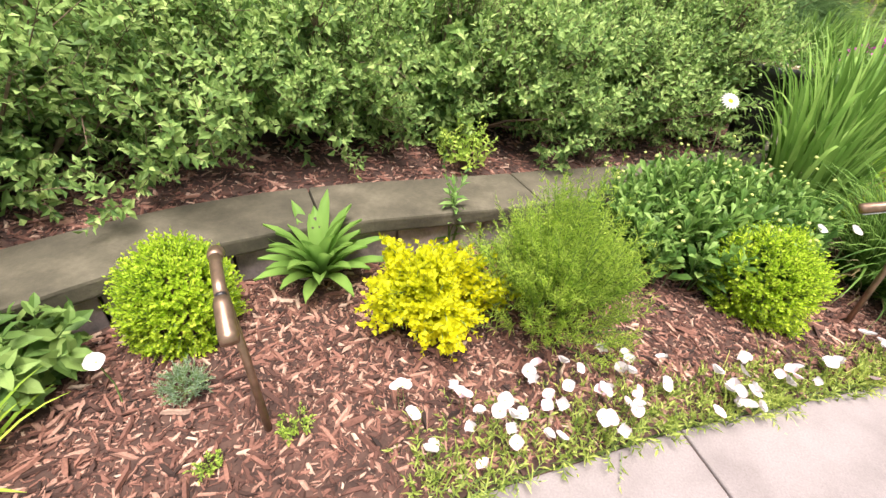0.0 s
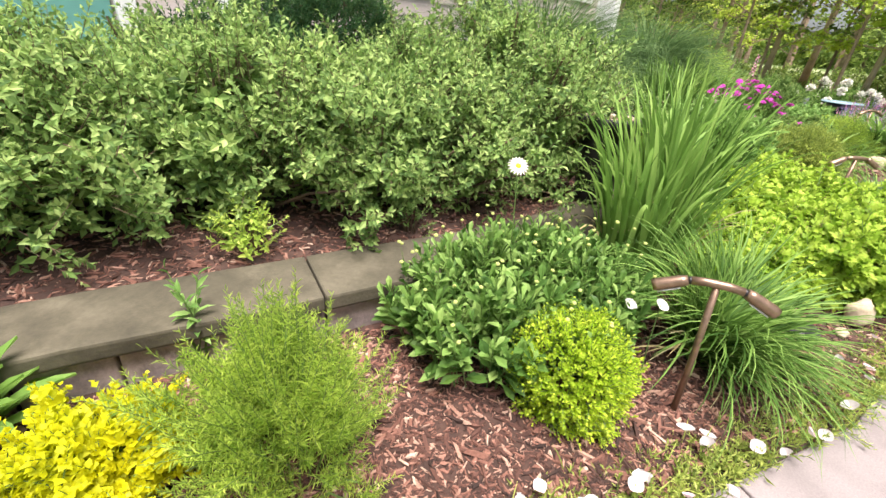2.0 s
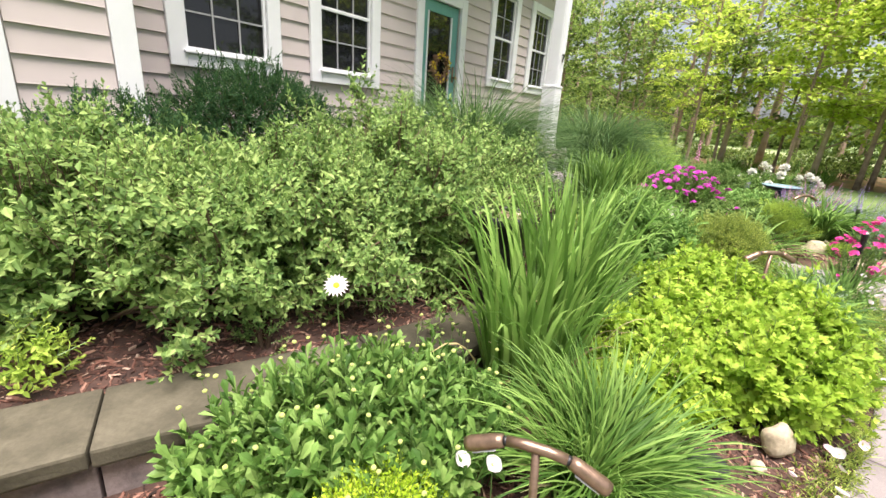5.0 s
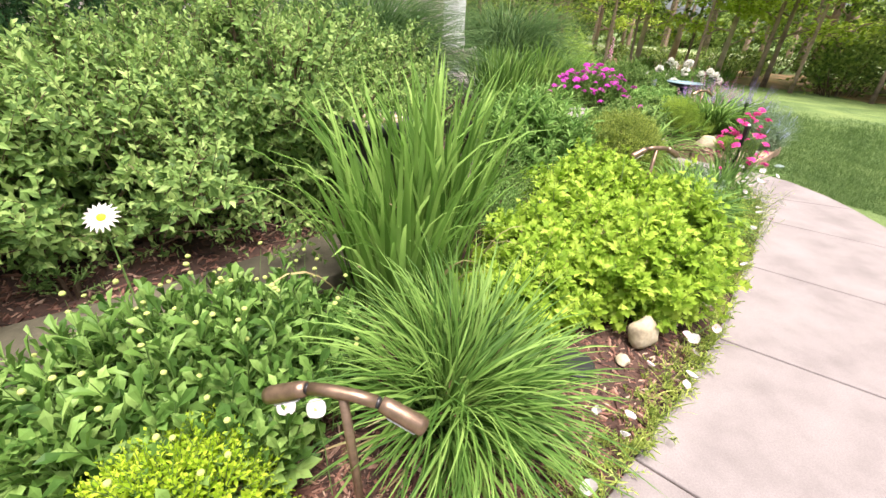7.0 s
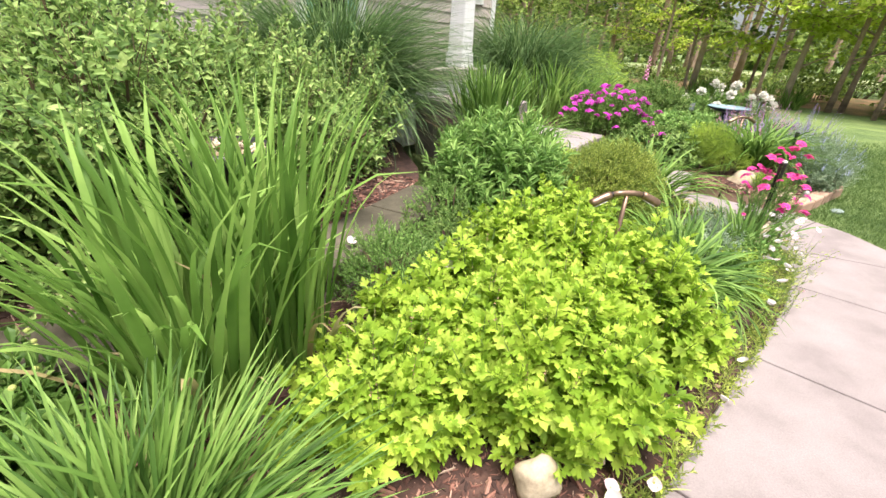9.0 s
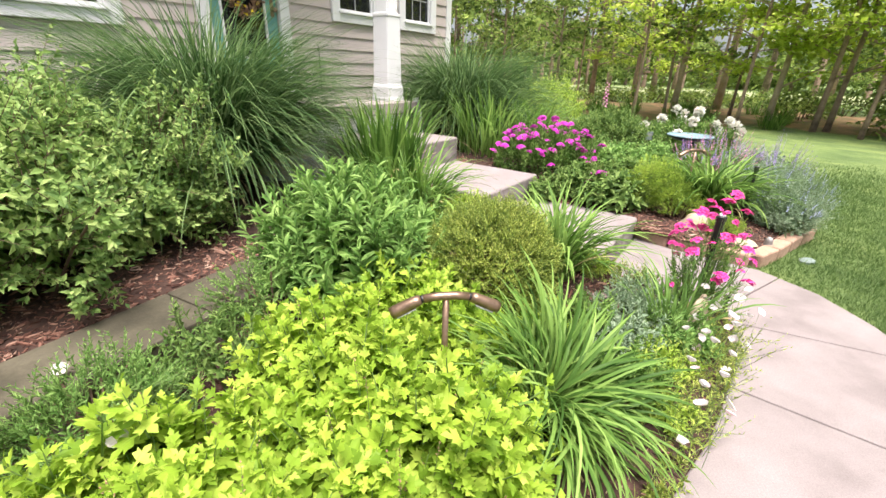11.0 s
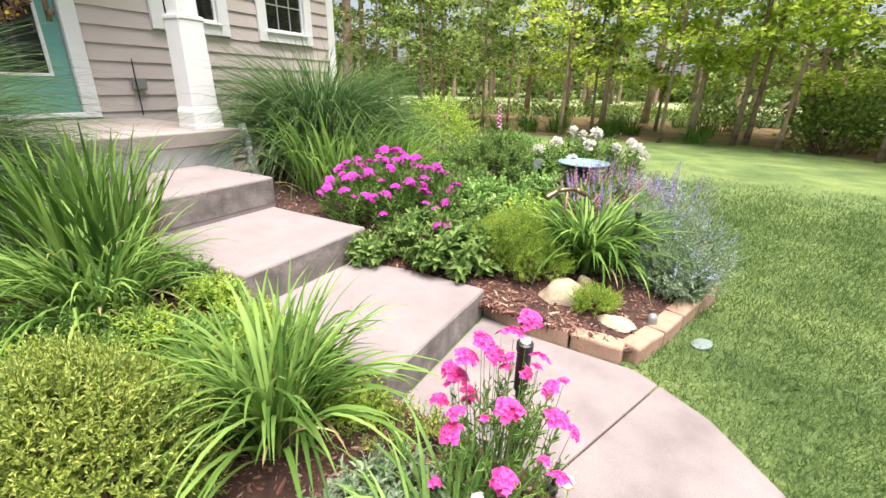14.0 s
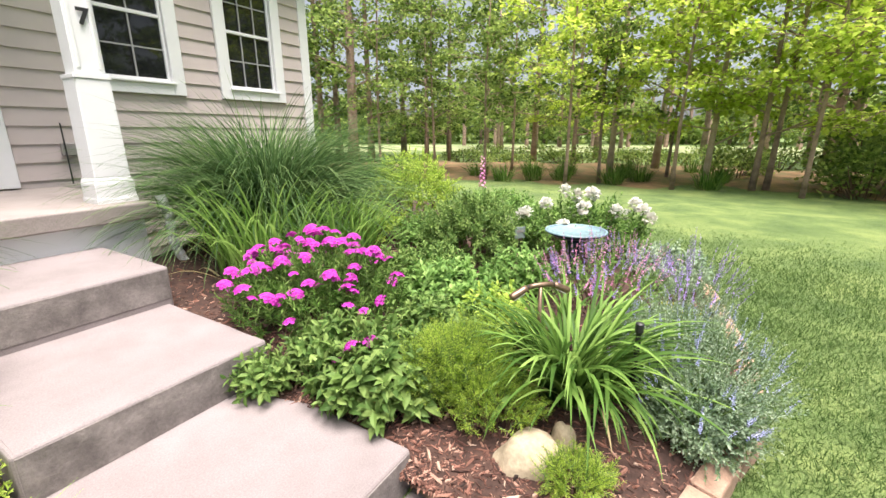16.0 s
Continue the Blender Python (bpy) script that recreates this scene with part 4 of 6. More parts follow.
part("pipe", tubes_bm([tube(fine, [0.034 if k % 2 else 0.04 for k in range(len(fine))], 10)]), M_TRIM, hose)


# ---- plants ----
def zf(x, y):
    return bed_height(front_grid, x, y) - 0.01


def zb(x, y):
    return bed_height(back_grid, x, y) - 0.01


def zr(x, y):
    return bed_height(right_grid, x, y) - 0.01


def leafy_shrub(name, m, rx, ry, h, mat, n, shoot, per, leaf, label, category, group="", template=(SMALL_V, SMALL_F), spread=55.0, low=-0.25, depth=0.35, lump=0.12, lift=0.5, twig=M_TWIG, droop=0.0, wild=0.35):
    """A shrub: woody stems, and leafy shoots all over a lumpy mound."""
    ob = thing(name, m, label, category, group)
    pos, nrm = dome(n, rx, ry, h, lump, low, depth)
    axis = unit(nrm + np.array([0, 0, lift]) + rng.normal(0, wild, (len(pos), 3)))
    pos = pos - axis * (shoot[0] + shoot[1]) * 0.35
    pos[:, 2] = np.maximum(pos[:, 2], 0.01)
    v, f, sh = sprigs(pos, axis, shoot, per, leaf, spread, template, droop=droop)
    part_mesh("foliage", mesh_np("foliage", v, f, mat), ob)
    part_mesh("twig_mass", shoot_mesh("twig_mass", sh, 0.0016 + leaf[1] * 0.02, M_STEM), ob)
    pick = rng.integers(0, len(pos), 26)
    part_mesh("stem_mass", stalks([pos[i] for i in pick], 0.005 + h * 0.006, twig, "stem_mass"), ob)
    return ob


def blade_clump(name, m, n, r, length, width, tilt, droop, mat, label, category, group="", seg=6, curl=1.5, extra=None):
    ob = thing(name, m, label, category, group)
    v, f = blades(n, r, length, width, tilt, droop, seg, curl)
    part_mesh("leaf_mass", mesh_np("leaf_mass", v, f, mat, True), ob)
    v, f = blades(max(12, n // 14), r * 1.05, (length[0] * 0.4, length[1] * 0.6), width, (tilt[1] * 0.8, tilt[1] * 1.6), (60, 120), seg, curl)
    part_mesh("dry_leaf_mass", mesh_np("dry_leaf_mass", v, f, LEAF["dry"], True), ob, "dry straw-coloured lower leaves")
    return ob


# front bed
leafy_shrub("boxwood", at(0.83, 1.16, zf(0.83, 1.16)), 0.17, 0.17, 0.34, LEAF["lime"], 1500, (0.04, 0.07), 9, (0.016, 0.023, 0.65), "round clipped lime-green boxwood on mulch", "shrub", "clipped boxwoods", lump=0.03, depth=0.16, low=-0.8, wild=0.25)
leafy_shrub("boxwood", at(2.83, 2.21, zf(2.83, 2.21)), 0.22, 0.22, 0.36, LEAF["lime"], 1500, (0.05, 0.09), 9, (0.017, 0.025, 0.6), "loose lime-green boxwood beside the lamp", "shrub", "clipped boxwoods", lump=0.08, depth=0.18, low=-0.7, wild=0.3)
leafy_shrub("golden_shrub", at(1.57, 1.52, zf(1.57, 1.52)), 0.2, 0.18, 0.30, LEAF["yellow"], 700, (0.06, 0.13), 12, (0.022, 0.034, 0.95), "bright golden-yellow leaved low shrub", "shrub", "", (MID_V, MID_F), lump=0.28, depth=0.3, low=-0.2, lift=0.25)
feather = thing("feathery_shrub", at(2.0, 1.72, zf(2.0, 1.72)), "soft feathery fine-leaved green bush", "plant")
pos, nrm = dome(860, 0.245, 0.235, 0.47, 0.36, -0.45, 0.45)
v, f, sh = sprigs(pos - nrm * 0.05, unit(nrm + np.array([0, 0, 1.3]) + rng.normal(0, 0.25, (len(pos), 3))), (0.08, 0.2), 34, (0.022, 0.038, 0.06), 60, start=0.05)
part_mesh("foliage", mesh_np("foliage", v, f, LEAF["feather"]), feather)
part_mesh("twig_mass", shoot_mesh("twig_mass", sh, 0.0014, M_STEM), feather)
part_mesh("stem_mass", stalks(pos[:30], 0.004, M_STEM, "stem_mass"), feather)


def rosette():
    ob = thing("rosette_plant", at(1.09, 1.57, zf(1.09, 1.57)), "broad strap-leaved rosette plant by the low wall", "plant")
    for i in range(46):
        q, rise = i * 2.4, 0.95 - 0.85 * (i / 46)
        ll, w = 0.26 + 0.12 * random.random(), 0.054
        seg = 6
        vs, p, th = [], Vector((0, 0, 0.01)), radians(4 + 62 * (1 - rise))
        out, side = Vector((math.cos(q), math.sin(q), 0)), Vector((-math.sin(q), math.cos(q), 0))
        for k in range(seg + 1):
            s = k / seg
            ww = w * (0.25 + 1.5 * s) * (1 - s**3) + 0.002
            vs += [p - side * ww / 2 + Vector((0, 0, 0.012 * math.sin(3 * s))), p - Vector((0, 0, 0.008)), p + side * ww / 2 + Vector((0, 0, 0.012 * math.sin(3 * s)))]
            t = th + radians(48) * s**1.6
            p = p + (ll / seg) * (out * math.sin(t) + Vector((0, 0, 1)) * math.cos(t))
        fs = np.array([(3 * k + j, 3 * k + j + 1, 3 * k + j + 4, 3 * k + j + 3) for k in range(seg) for j in (0, 1)])
        part_mesh("leaf", mesh_np("leaf", np.array([tuple(x) for x in vs]), fs, LEAF["iris"], True), ob)


rosette()


def daisy_patch():
    """A broad patch of shasta daisies, with buds and one open flower."""
    ob = thing("shasta_daisies", at(2.66, 2.58, zf(2.66, 2.58)), "dense patch of shasta daisies in bud with one white bloom", "flowers")
    n = 400
    q, r = rng.uniform(0, 6.28, n), np.sqrt(rng.uniform(0, 1, n))
    px, py = 0.54 * r * np.cos(q), 0.40 * r * np.sin(q)
    x, y = px * 0.8 - py * 0.6, px * 0.6 + py * 0.8
    hgt = 0.42 * (1 - 0.35 * r**2) * rng.uniform(0.75, 1.1, n)
    lean = np.stack([x * 0.5, y * 0.5, np.ones(n)], -1) + rng.normal(0, 0.1, (n, 3))
    base = np.stack([x, y, np.zeros(n)], -1)
    axis = unit(lean)
    v, f, sh = sprigs(base, axis, (0.9, 1.0), 14, (0.068, 0.13, 0.4), 60, (OBOVATE_V, OVATE_F), start=0.28)
    rel = v.reshape(n, -1, len(OBOVATE_V), 3)
    centre = rel[:, :, :1]
    stem_s = (centre - base[:, None, None]) * hgt[:, None, None, None]
    moved = base[:, None, None] + stem_s + (rel - centre)
    part_mesh("foliage", mesh_np("foliage", moved, f, LEAF["daisy"]), ob)
    part_mesh("stem_mass", shoot_mesh("stem_mass", (base, axis, hgt), 0.0035, M_STEM), ob)
    bud = lathe_bm([(0.001, 0), (0.006, 0.003), (0.0085, 0.007), (0.0065, 0.011), (0.002, 0.013)], 8)
    bme = bpy.data.meshes.new("bud")
    bud.to_mesh(bme)
    bud.free()
    bme.materials.append(PETAL["bud"])
    pick = rng.choice(n, 80, False)
    tall = hgt[pick] + rng.uniform(0.0, 0.14, 80)
    for i, t in zip(pick, tall):
        p = base[i] + axis[i] * t
        part_mesh("bud", bme, ob, "", pose(*p, rng.uniform(-20, 20), rng.uniform(-20, 20), 0))
    part_mesh("bud_stem_mass", shoot_mesh("bud_stem_mass", (base[pick], axis[pick], tall), 0.0016, M_STEM), ob)
    return ob


daisy_patch()


def flower_head(name, petals, length, width, cup, petal_mat, eye_mat, eye, template=(OVATE_V, OVATE_F), rows=1):
    """Meshes of one open flower: petals and eye."""
    vs, fs = [], []
    for r in range(rows):
        k = petals
        q = np.arange(k) * 2 * np.pi / k + r * np.pi / k
        c = radians(cup + 22 * r)
        way = np.stack([np.cos(q) * math.cos(c), np.sin(q) * math.cos(c), np.full(k, math.sin(c))], -1)
        upv = np.stack([-np.cos(q) * math.sin(c), -np.sin(q) * math.sin(c), np.full(k, math.cos(c))], -1)
        v, f = put_leaves(*template, way * eye * 0.5, way, upv, length * (1 - 0.15 * r), width)
        fs.append(f + sum(len(x) for x in vs))
        vs.append(v)
    pm = mesh_np("petals", np.concatenate(vs), np.concatenate(fs), petal_mat, True)
    bm = lathe_bm([(0.001, 0.0), (eye, 0.002), (eye * 0.9, eye * 0.5), (eye * 0.4, eye * 0.8), (0.0005, eye * 0.85)], 10)
    em = bpy.data.meshes.new("eye")
    bm.to_mesh(em)
    bm.free()
    em.materials.append(eye_mat)
    return pm, em


def set_flower(meshes, parent, m, label=""):
    ob = part_mesh("flower", meshes[0], parent, label, m)
    part_mesh("eye", meshes[1], ob)
    return ob


DAISY = flower_head("daisy", 18, 0.038, 0.013, 8, PETAL["white"], PETAL["gold"], 0.011)
bloom = thing("daisy_flower", at(2.55, 2.62, 0.0), "single open white daisy with a yellow eye", "flower")
part("stem", tubes_bm([tube([(0.03, -0.02, 0.08), (0.02, 0.0, 0.45), (0, 0, 0.80)], [0.003, 0.0025, 0.002], 5)]), M_STEM, bloom)
set_flower(DAISY, bloom, pose(0, 0, 0.80, 42, 0, 15))

# strap-leaved clumps of the front bed
blade_clump("grassy_clump", at(3.47, 2.68, zf(3.47, 2.68)) @ pose(0, 0, 0, 12, 17, 0), 900, 0.14, (0.34, 0.68), (0.007, 0.014), (5, 46), (45, 130), LEAF["grass"], "fountain of narrow arching green leaves beside the path lamp", "plant", "strap-leaved clumps", 7)
blade_clump("iris_clump", at(3.27, 3.21, zf(3.27, 3.21)), 180, 0.18, (0.55, 1.1), (0.024, 0.042), (3, 19), (10, 110), LEAF["iris"], "tall upright clump of sword-shaped green leaves", "plant", "strap-leaved clumps", 8, 3.0)
blade_clump("iris_clump", at(3.42, 3.46, zf(3.42, 3.46)), 110, 0.17, (0.8, 1.16), (0.024, 0.038), (2, 15), (5, 70), LEAF["iris"], "tall stiff sword leaves in front of the black planter", "plant", "strap-leaved clumps", 8, 3.0)
blade_clump("daylily_clump", at(5.22, 4.46, zf(5.22, 4.46)) @ pose(0, 0, 0, 14, 20, 0), 400, 0.16, (0.36, 0.64), (0.012, 0.022), (6, 42), (70, 145), LEAF["grass"], "arching bright green daylily leaves next to the path lamp", "plant", "strap-leaved clumps", 9, 1.3)
blade_clump("daylily_clump", at(5.40, 5.58, zf(5.40, 5.58)), 250, 0.14, (0.4, 0.74), (0.014, 0.024), (4, 42), (60, 140), LEAF["grass"], "small arching daylily clump beside the steps", "plant", "strap-leaved clumps", 8)
blade_clump("daylily_clump", at(4.42, 6.08, zf(4.42, 6.08)), 230, 0.16, (0.4, 0.72), (0.013, 0.022), (6, 44), (50, 130), LEAF["grass"], "arching green leaves against the upper step", "plant", "strap-leaved clumps", 8)
blade_clump("iris_clump", at(4.15, 6.45, zf(4.15, 6.45)), 230, 0.26, (0.45, 0.86), (0.02, 0.034), (3, 24), (6, 80), LEAF["grass"], "upright iris leaves beside the porch steps", "plant", "strap-leaved clumps", 7, 2.5)
leafy_shrub("violet_leaves", at(5.12, 4.84, zf(5.12, 4.84)), 0.16, 0.14, 0.17, LEAF["chartreuse"], 40, (0.05, 0.09), 5, (0.045, 0.07, 0.9), "low clump of rounded light green leaves", "plant", "", (OVATE_V, OVATE_F), 70, 0.0, 0.3, 0.1, 1.0, M_STEM)
blade_clump("iris_clump", at(6.02, 5.18, zf(6.02, 5.18)), 85, 0.14, (0.28, 0.48), (0.012, 0.02), (8, 45), (20, 80), LEAF["phlox"], "grey-green blades among small flowers by the path", "plant", "strap-leaved clumps", 7, 2.0)
for x, y, rx, ry, h, n in ((4.46, 3.45, 0.32, 0.32, 0.46, 330), (4.15, 3.72, 0.36, 0.33, 0.40, 280), (4.72, 3.98, 0.42, 0.36, 0.47, 330), (4.42, 4.32, 0.31, 0.32, 0.42, 260), (3.86, 3.28, 0.27, 0.24, 0.32, 190), (4.66, 4.78, 0.34, 0.27, 0.36, 230), (5.0, 3.85, 0.2, 0.2, 0.28, 120)):
    mound = leafy_shrub("bleeding_heart", at(x, y, zf(x, y)), rx, ry, h, LEAF["chartreuse"], int(n * 1.25), (0.1, 0.2), 12, (0.05, 0.1, 0.72), "mound of chartreuse divided leaves", "plant", "chartreuse mounds", (TRIFID_V, TRIFID_F), 72, -0.35, 0.4, 0.3, 1.1, M_STEM, 0.05)
    foot, rise = dome(16, rx * 0.8, ry * 0.8, h * 0.8, 0.1, 0.2)
    seed_axis = unit(rise * 0.35 + np.array([0, 0, 1.0]))
    v, f, sh = sprigs(foot, seed_axis, (0.16, 0.26), 9, (0.008, 0.014, 0.6), 60, start=0.6)
    part_mesh("petal_mass", mesh_np("petal_mass", v, f, M_LITTER), mound, "faded pinkish-brown seed heads")
    part_mesh("flower_stem_mass", shoot_mesh("flower_stem_mass", sh, 0.0016, M_STEM), mound)
leafy_shrub("phlox_clump", at(4.24, 5.10, zf(4.24, 5.10)), 0.45, 0.40, 0.62, LEAF["phlox"], 380, (0.16, 0.3), 15, (0.085, 0.14, 0.26), "bushy clump of lance-leaved green stems", "plant", "", (OVATE_V, OVATE_F), 70, -0.4, 0.4, 0.12, 1.6, M_STEM)
leafy_shrub("heather_mound", at(5.0, 5.18, zf(5.0, 5.18)), 0.36, 0.34, 0.60, LEAF["moss"], 4600, (0.05, 0.11), 12, (0.017, 0.027, 0.36), "dense rounded olive-green fine-leaved mound", "shrub", "", (SMALL_V, SMALL_F), 50, -0.85, 0.2, 0.06, 0.6)
leafy_shrub("lavender", at(1.02, 0.95, zf(1.02, 0.95)), 0.075, 0.07, 0.11, LEAF["silver"], 110, (0.03, 0.06), 10, (0.012, 0.02, 0.2), "small grey-green lavender start in mulch", "plant", low=-0.1)
leafy_shrub("hydrangea", at(0.60, 0.78, zf(0.60, 0.78)), 0.17, 0.17, 0.3, LEAF["broad"], 34, (0.08, 0.14), 8, (0.07, 0.11, 0.6), "dark broad-leaved plant beside the low wall", "plant", "", (OVATE_V, OVATE_F), 75, -0.3, 0.4, 0.1, 0.9, M_STEM)
blade_clump("blade_plant", at(0.74, 0.52, zf(0.74, 0.52)), 36, 0.05, (0.2, 0.34), (0.012, 0.02), (10, 55), (30, 90), LEAF["chartreuse"], "yellow-green blades at the bed's edge", "plant")
leafy_shrub("milkweed", at(1.50, 2.02, zf(1.50, 2.02)), 0.035, 0.035, 0.4, LEAF["phlox"], 5, (0.2, 0.34), 9, (0.06, 0.09, 0.36), "single stem with paired blue-green leaves by the wall", "plant", "", (OVATE_V, OVATE_F), 75, -0.2, 0.2, 0.02, 3.0, M_STEM, wild=0.12)
leafy_shrub("silver_sprig", at(1.4, 2.52, zb(1.4, 2.52)), 0.15, 0.12, 0.27, LEAF["feather"], 60, (0.06, 0.12), 9, (0.025, 0.045, 0.5), "small light green sprig above the wall cap", "plant", "", (OVATE_V, OVATE_F), 65)
leafy_shrub("seedling", at(2.05, 2.98, zb(2.05, 2.98)), 0.16, 0.08, 0.17, LEAF["spirea"], 26, (0.05, 0.1), 9, (0.018, 0.03, 0.5), "low light green seedling by the wall cap", "plant")
leafy_shrub("weed_tuft", at(1.36, 0.98, zf(1.36, 0.98)), 0.05, 0.05, 0.06, LEAF["feather"], 26, (0.02, 0.04), 8, (0.012, 0.02, 0.45), "small green weed at the lamp's foot", "plant", "weeds")
leafy_shrub("weed_tuft", at(1.22, 0.80, zf(1.22, 0.80)), 0.04, 0.04, 0.05, LEAF["feather"], 20, (0.02, 0.04), 8, (0.012, 0.02, 0.45), "small green weed in the mulch", "plant", "weeds")
leafy_shrub("silver_herb", at(5.72, 5.12, zf(5.72, 5.12)), 0.22, 0.16, 0.22, LEAF["silver"], 64, (0.06, 0.12), 12, (0.025, 0.045, 0.22), "grey-leaved low herb beside the path", "plant", "", (SMALL_V, SMALL_F), 55)
leafy_shrub("herb_mound", at(3.74, 3.98, zf(3.74, 3.98)), 0.27, 0.32, 0.36, LEAF["phlox"], 420, (0.07, 0.14), 12, (0.02, 0.036, 0.3), "fine green herb below the wall", "plant")
leafy_shrub("herb_mound", at(3.95, 4.72, zf(3.95, 4.72)), 0.26, 0.3, 0.42, LEAF["phlox"], 220, (0.06, 0.12), 10, (0.018, 0.03, 0.4), "leafy green cover at the wall's end", "plant")
leafy_shrub("ground_cover", at(5.05, 5.98, zf(5.05, 5.98)), 0.3, 0.16, 0.14, LEAF["feather"], 150, (0.05, 0.09), 9, (0.02, 0.035, 0.55), "low green cover against the steps", "plant", "", (OVATE_V, OVATE_F))
leafy_shrub("ground_cover", at(5.85, 5.62, zf(5.85, 5.62)), 0.24, 0.13, 0.12, LEAF["moss"], 130, (0.05, 0.09), 9, (0.015, 0.03, 0.4), "straggling low green beside the bottom step", "plant")

# hedge of spirea on the raised bed, and darker shrubs by the house
def hedge_shrub(x, y, rx, ry, h, n):
    """A loose shrub: twiggy boughs that end in whorls of leafy shoots, over a shaded leafy heart."""
    ob = thing("spirea", at(x, y, zb(x, y)), "bushy green spirea shrub on the mulched bed", "shrub", "spirea hedge")
    tips, nrm = dome(int(n * 0.31), rx * 1.06, ry * 1.06, h, 0.42, -0.32, 0.35)
    bough = unit(nrm + np.array([0, 0, 0.75]) + rng.normal(0, 0.3, (len(tips), 3)))
    pos = np.repeat(tips - bough * 0.14, 5, 0) + rng.normal(0, 0.028, (len(tips) * 5, 3))
    axis = unit(np.repeat(bough, 5, 0) + rng.normal(0, 0.42, (len(tips) * 5, 3)))
    pos[:, 2] = np.maximum(pos[:, 2], 0.01)
    v, f, sh = sprigs(pos, axis, (0.13, 0.28), 13, (0.037, 0.063, 0.52), 74, (MID_V, MID_F), jitter=0.16, start=0.3, droop=0.05)
    part_mesh("foliage", mesh_np("foliage", v, f, LEAF["spirea"]), ob)
    part_mesh("twig_mass", shoot_mesh("twig_mass", sh, 0.0022, M_TWIG), ob)
    heart, out = dome(n // 2, rx * 0.74, ry * 0.74, h * 0.76, 0.25, -0.4, 0.5)
    v, f, sh = sprigs(heart, unit(out + rng.normal(0, 0.6, out.shape)), (0.14, 0.26), 10, (0.06, 0.09, 0.5), 70)
    part_mesh("leaf_mass", mesh_np("leaf_mass", v, f, LEAF["spirea"]), ob)
    part_mesh("stem_mass", stalks([tips[i] for i in rng.integers(0, len(tips), 60)], 0.009, M_TWIG, "stem_mass"), ob)


for row in ((-1.15, 0.75, 0.75, 0.7, 0.9, 700), (-0.42, 1.28, 0.62, 0.6, 0.74, 1000), (-0.55, 1.75, 0.75, 0.7, 0.88, 1000), (0.15, 2.45, 0.74, 0.68, 0.8, 1600), (0.92, 3.05, 0.74, 0.66, 0.78, 1700), (1.64, 3.56, 0.72, 0.64, 0.82, 1700), (2.3, 4.0, 0.62, 0.56, 0.9, 1500), (2.56, 4.72, 0.66, 0.66, 0.98, 1500), (2.85, 5.35, 0.5, 0.5, 0.78, 900), (1.55, 4.5, 0.75, 0.7, 0.76, 900), (0.35, 3.6, 0.75, 0.6, 0.72, 800), (1.9, 5.6, 0.7, 0.7, 0.82, 600)):
    hedge_shrub(*row)
leafy_shrub("yew_shrub", HM @ pose(-3.95, 4.3, 0.45), 1.0, 0.5, 1.28, LEAF["dark"], 2600, (0.1, 0.18), 16, (0.03, 0.045, 0.34), "dark evergreen shrub under the house window", "shrub", "", (SMALL_V, SMALL_F), 50)
leafy_shrub("yew_shrub", HM @ pose(-5.3, 3.65, 0.45), 0.65, 0.4, 0.9, LEAF["dark"], 1200, (0.1, 0.18), 14, (0.03, 0.045, 0.34), "dark evergreen shrub at the wing's corner", "shrub", "", (SMALL_V, SMALL_F), 50)
leafy_shrub("holly_sprig", at(3.05, 5.55, zb(3.05, 5.55)), 0.28, 0.3, 0.4, LEAF["spirea"], 110, (0.1, 0.2), 13, (0.025, 0.045, 0.42), "loose low green shoots at the hedge's end", "shrub", "", (OVATE_V, OVATE_F), 60)


def plume_grass(x, y, z, size, n, label):
    ob = blade_clump("plume_grass", at(x, y, z, 0, size), n, 0.26, (0.75, 1.5), (0.006, 0.011), (6, 66), (60, 135), LEAF["plume"], label, "grass", "tall fountain grasses", 9, 1.7)
    return ob


plume_grass(2.64, 6.52, 0.45, 1.2, 5000, "large dark fountain of fine arching grass beside the porch")
plume_grass(4.58, 9.5, 0.42, 1.24, 4600, "large dark fountain grass between porch and lawn")

# side bed
leafy_shrub("dianthus", at(5.60, 7.78, zr(5.60, 7.78)), 0.58, 0.44, 0.50, LEAF["daisy"], 560, (0.1, 0.2), 15, (0.04, 0.065, 0.24), "magenta sweet william in full flower", "flowers", "", (SMALL_V, SMALL_F), 55, -0.4, 0.5, 0.1, 1.6, M_STEM)


def cluster_mesh(name, mat, florets, radius, size):
    """A domed head of small five-petalled florets."""
    vs, fs, off = [], [], 0
    for i in range(florets):
        q, s = i * 2.4, math.sqrt(i / florets)
        c = np.array([radius * s * math.cos(q), radius * s * math.sin(q), radius * 0.55 * (1 - s * s)])
        tilt = np.array([c[0], c[1], radius * 1.3])
        tilt = tilt / np.linalg.norm(tilt)
        u = unit(np.cross(tilt, np.array([0.2, 0.9, 0.1])))
        w = np.cross(tilt, u)
        ph = np.arange(5) * 2 * np.pi / 5 + i
        way = np.cos(ph)[:, None] * u + np.sin(ph)[:, None] * w + 0.25 * tilt
        v, f = put_leaves(SMALL_V, SMALL_F, np.repeat(c[None], 5, 0), way, np.repeat(tilt[None], 5, 0), size, size * 0.95)
        vs.append(v)
        fs.append(f + off)
        off += len(v)
    return mesh_np(name, np.concatenate(vs), np.concatenate(fs), mat)


MAG = [cluster_mesh("flower_head", PETAL["magenta"], k, r, 0.015) for k, r in ((17, 0.036), (11, 0.026), (24, 0.043))]
ROSE = [cluster_mesh("flower_head", PETAL["rose"], k, r, 0.016) for k, r in ((13, 0.032), (8, 0.023), (4, 0.014))]


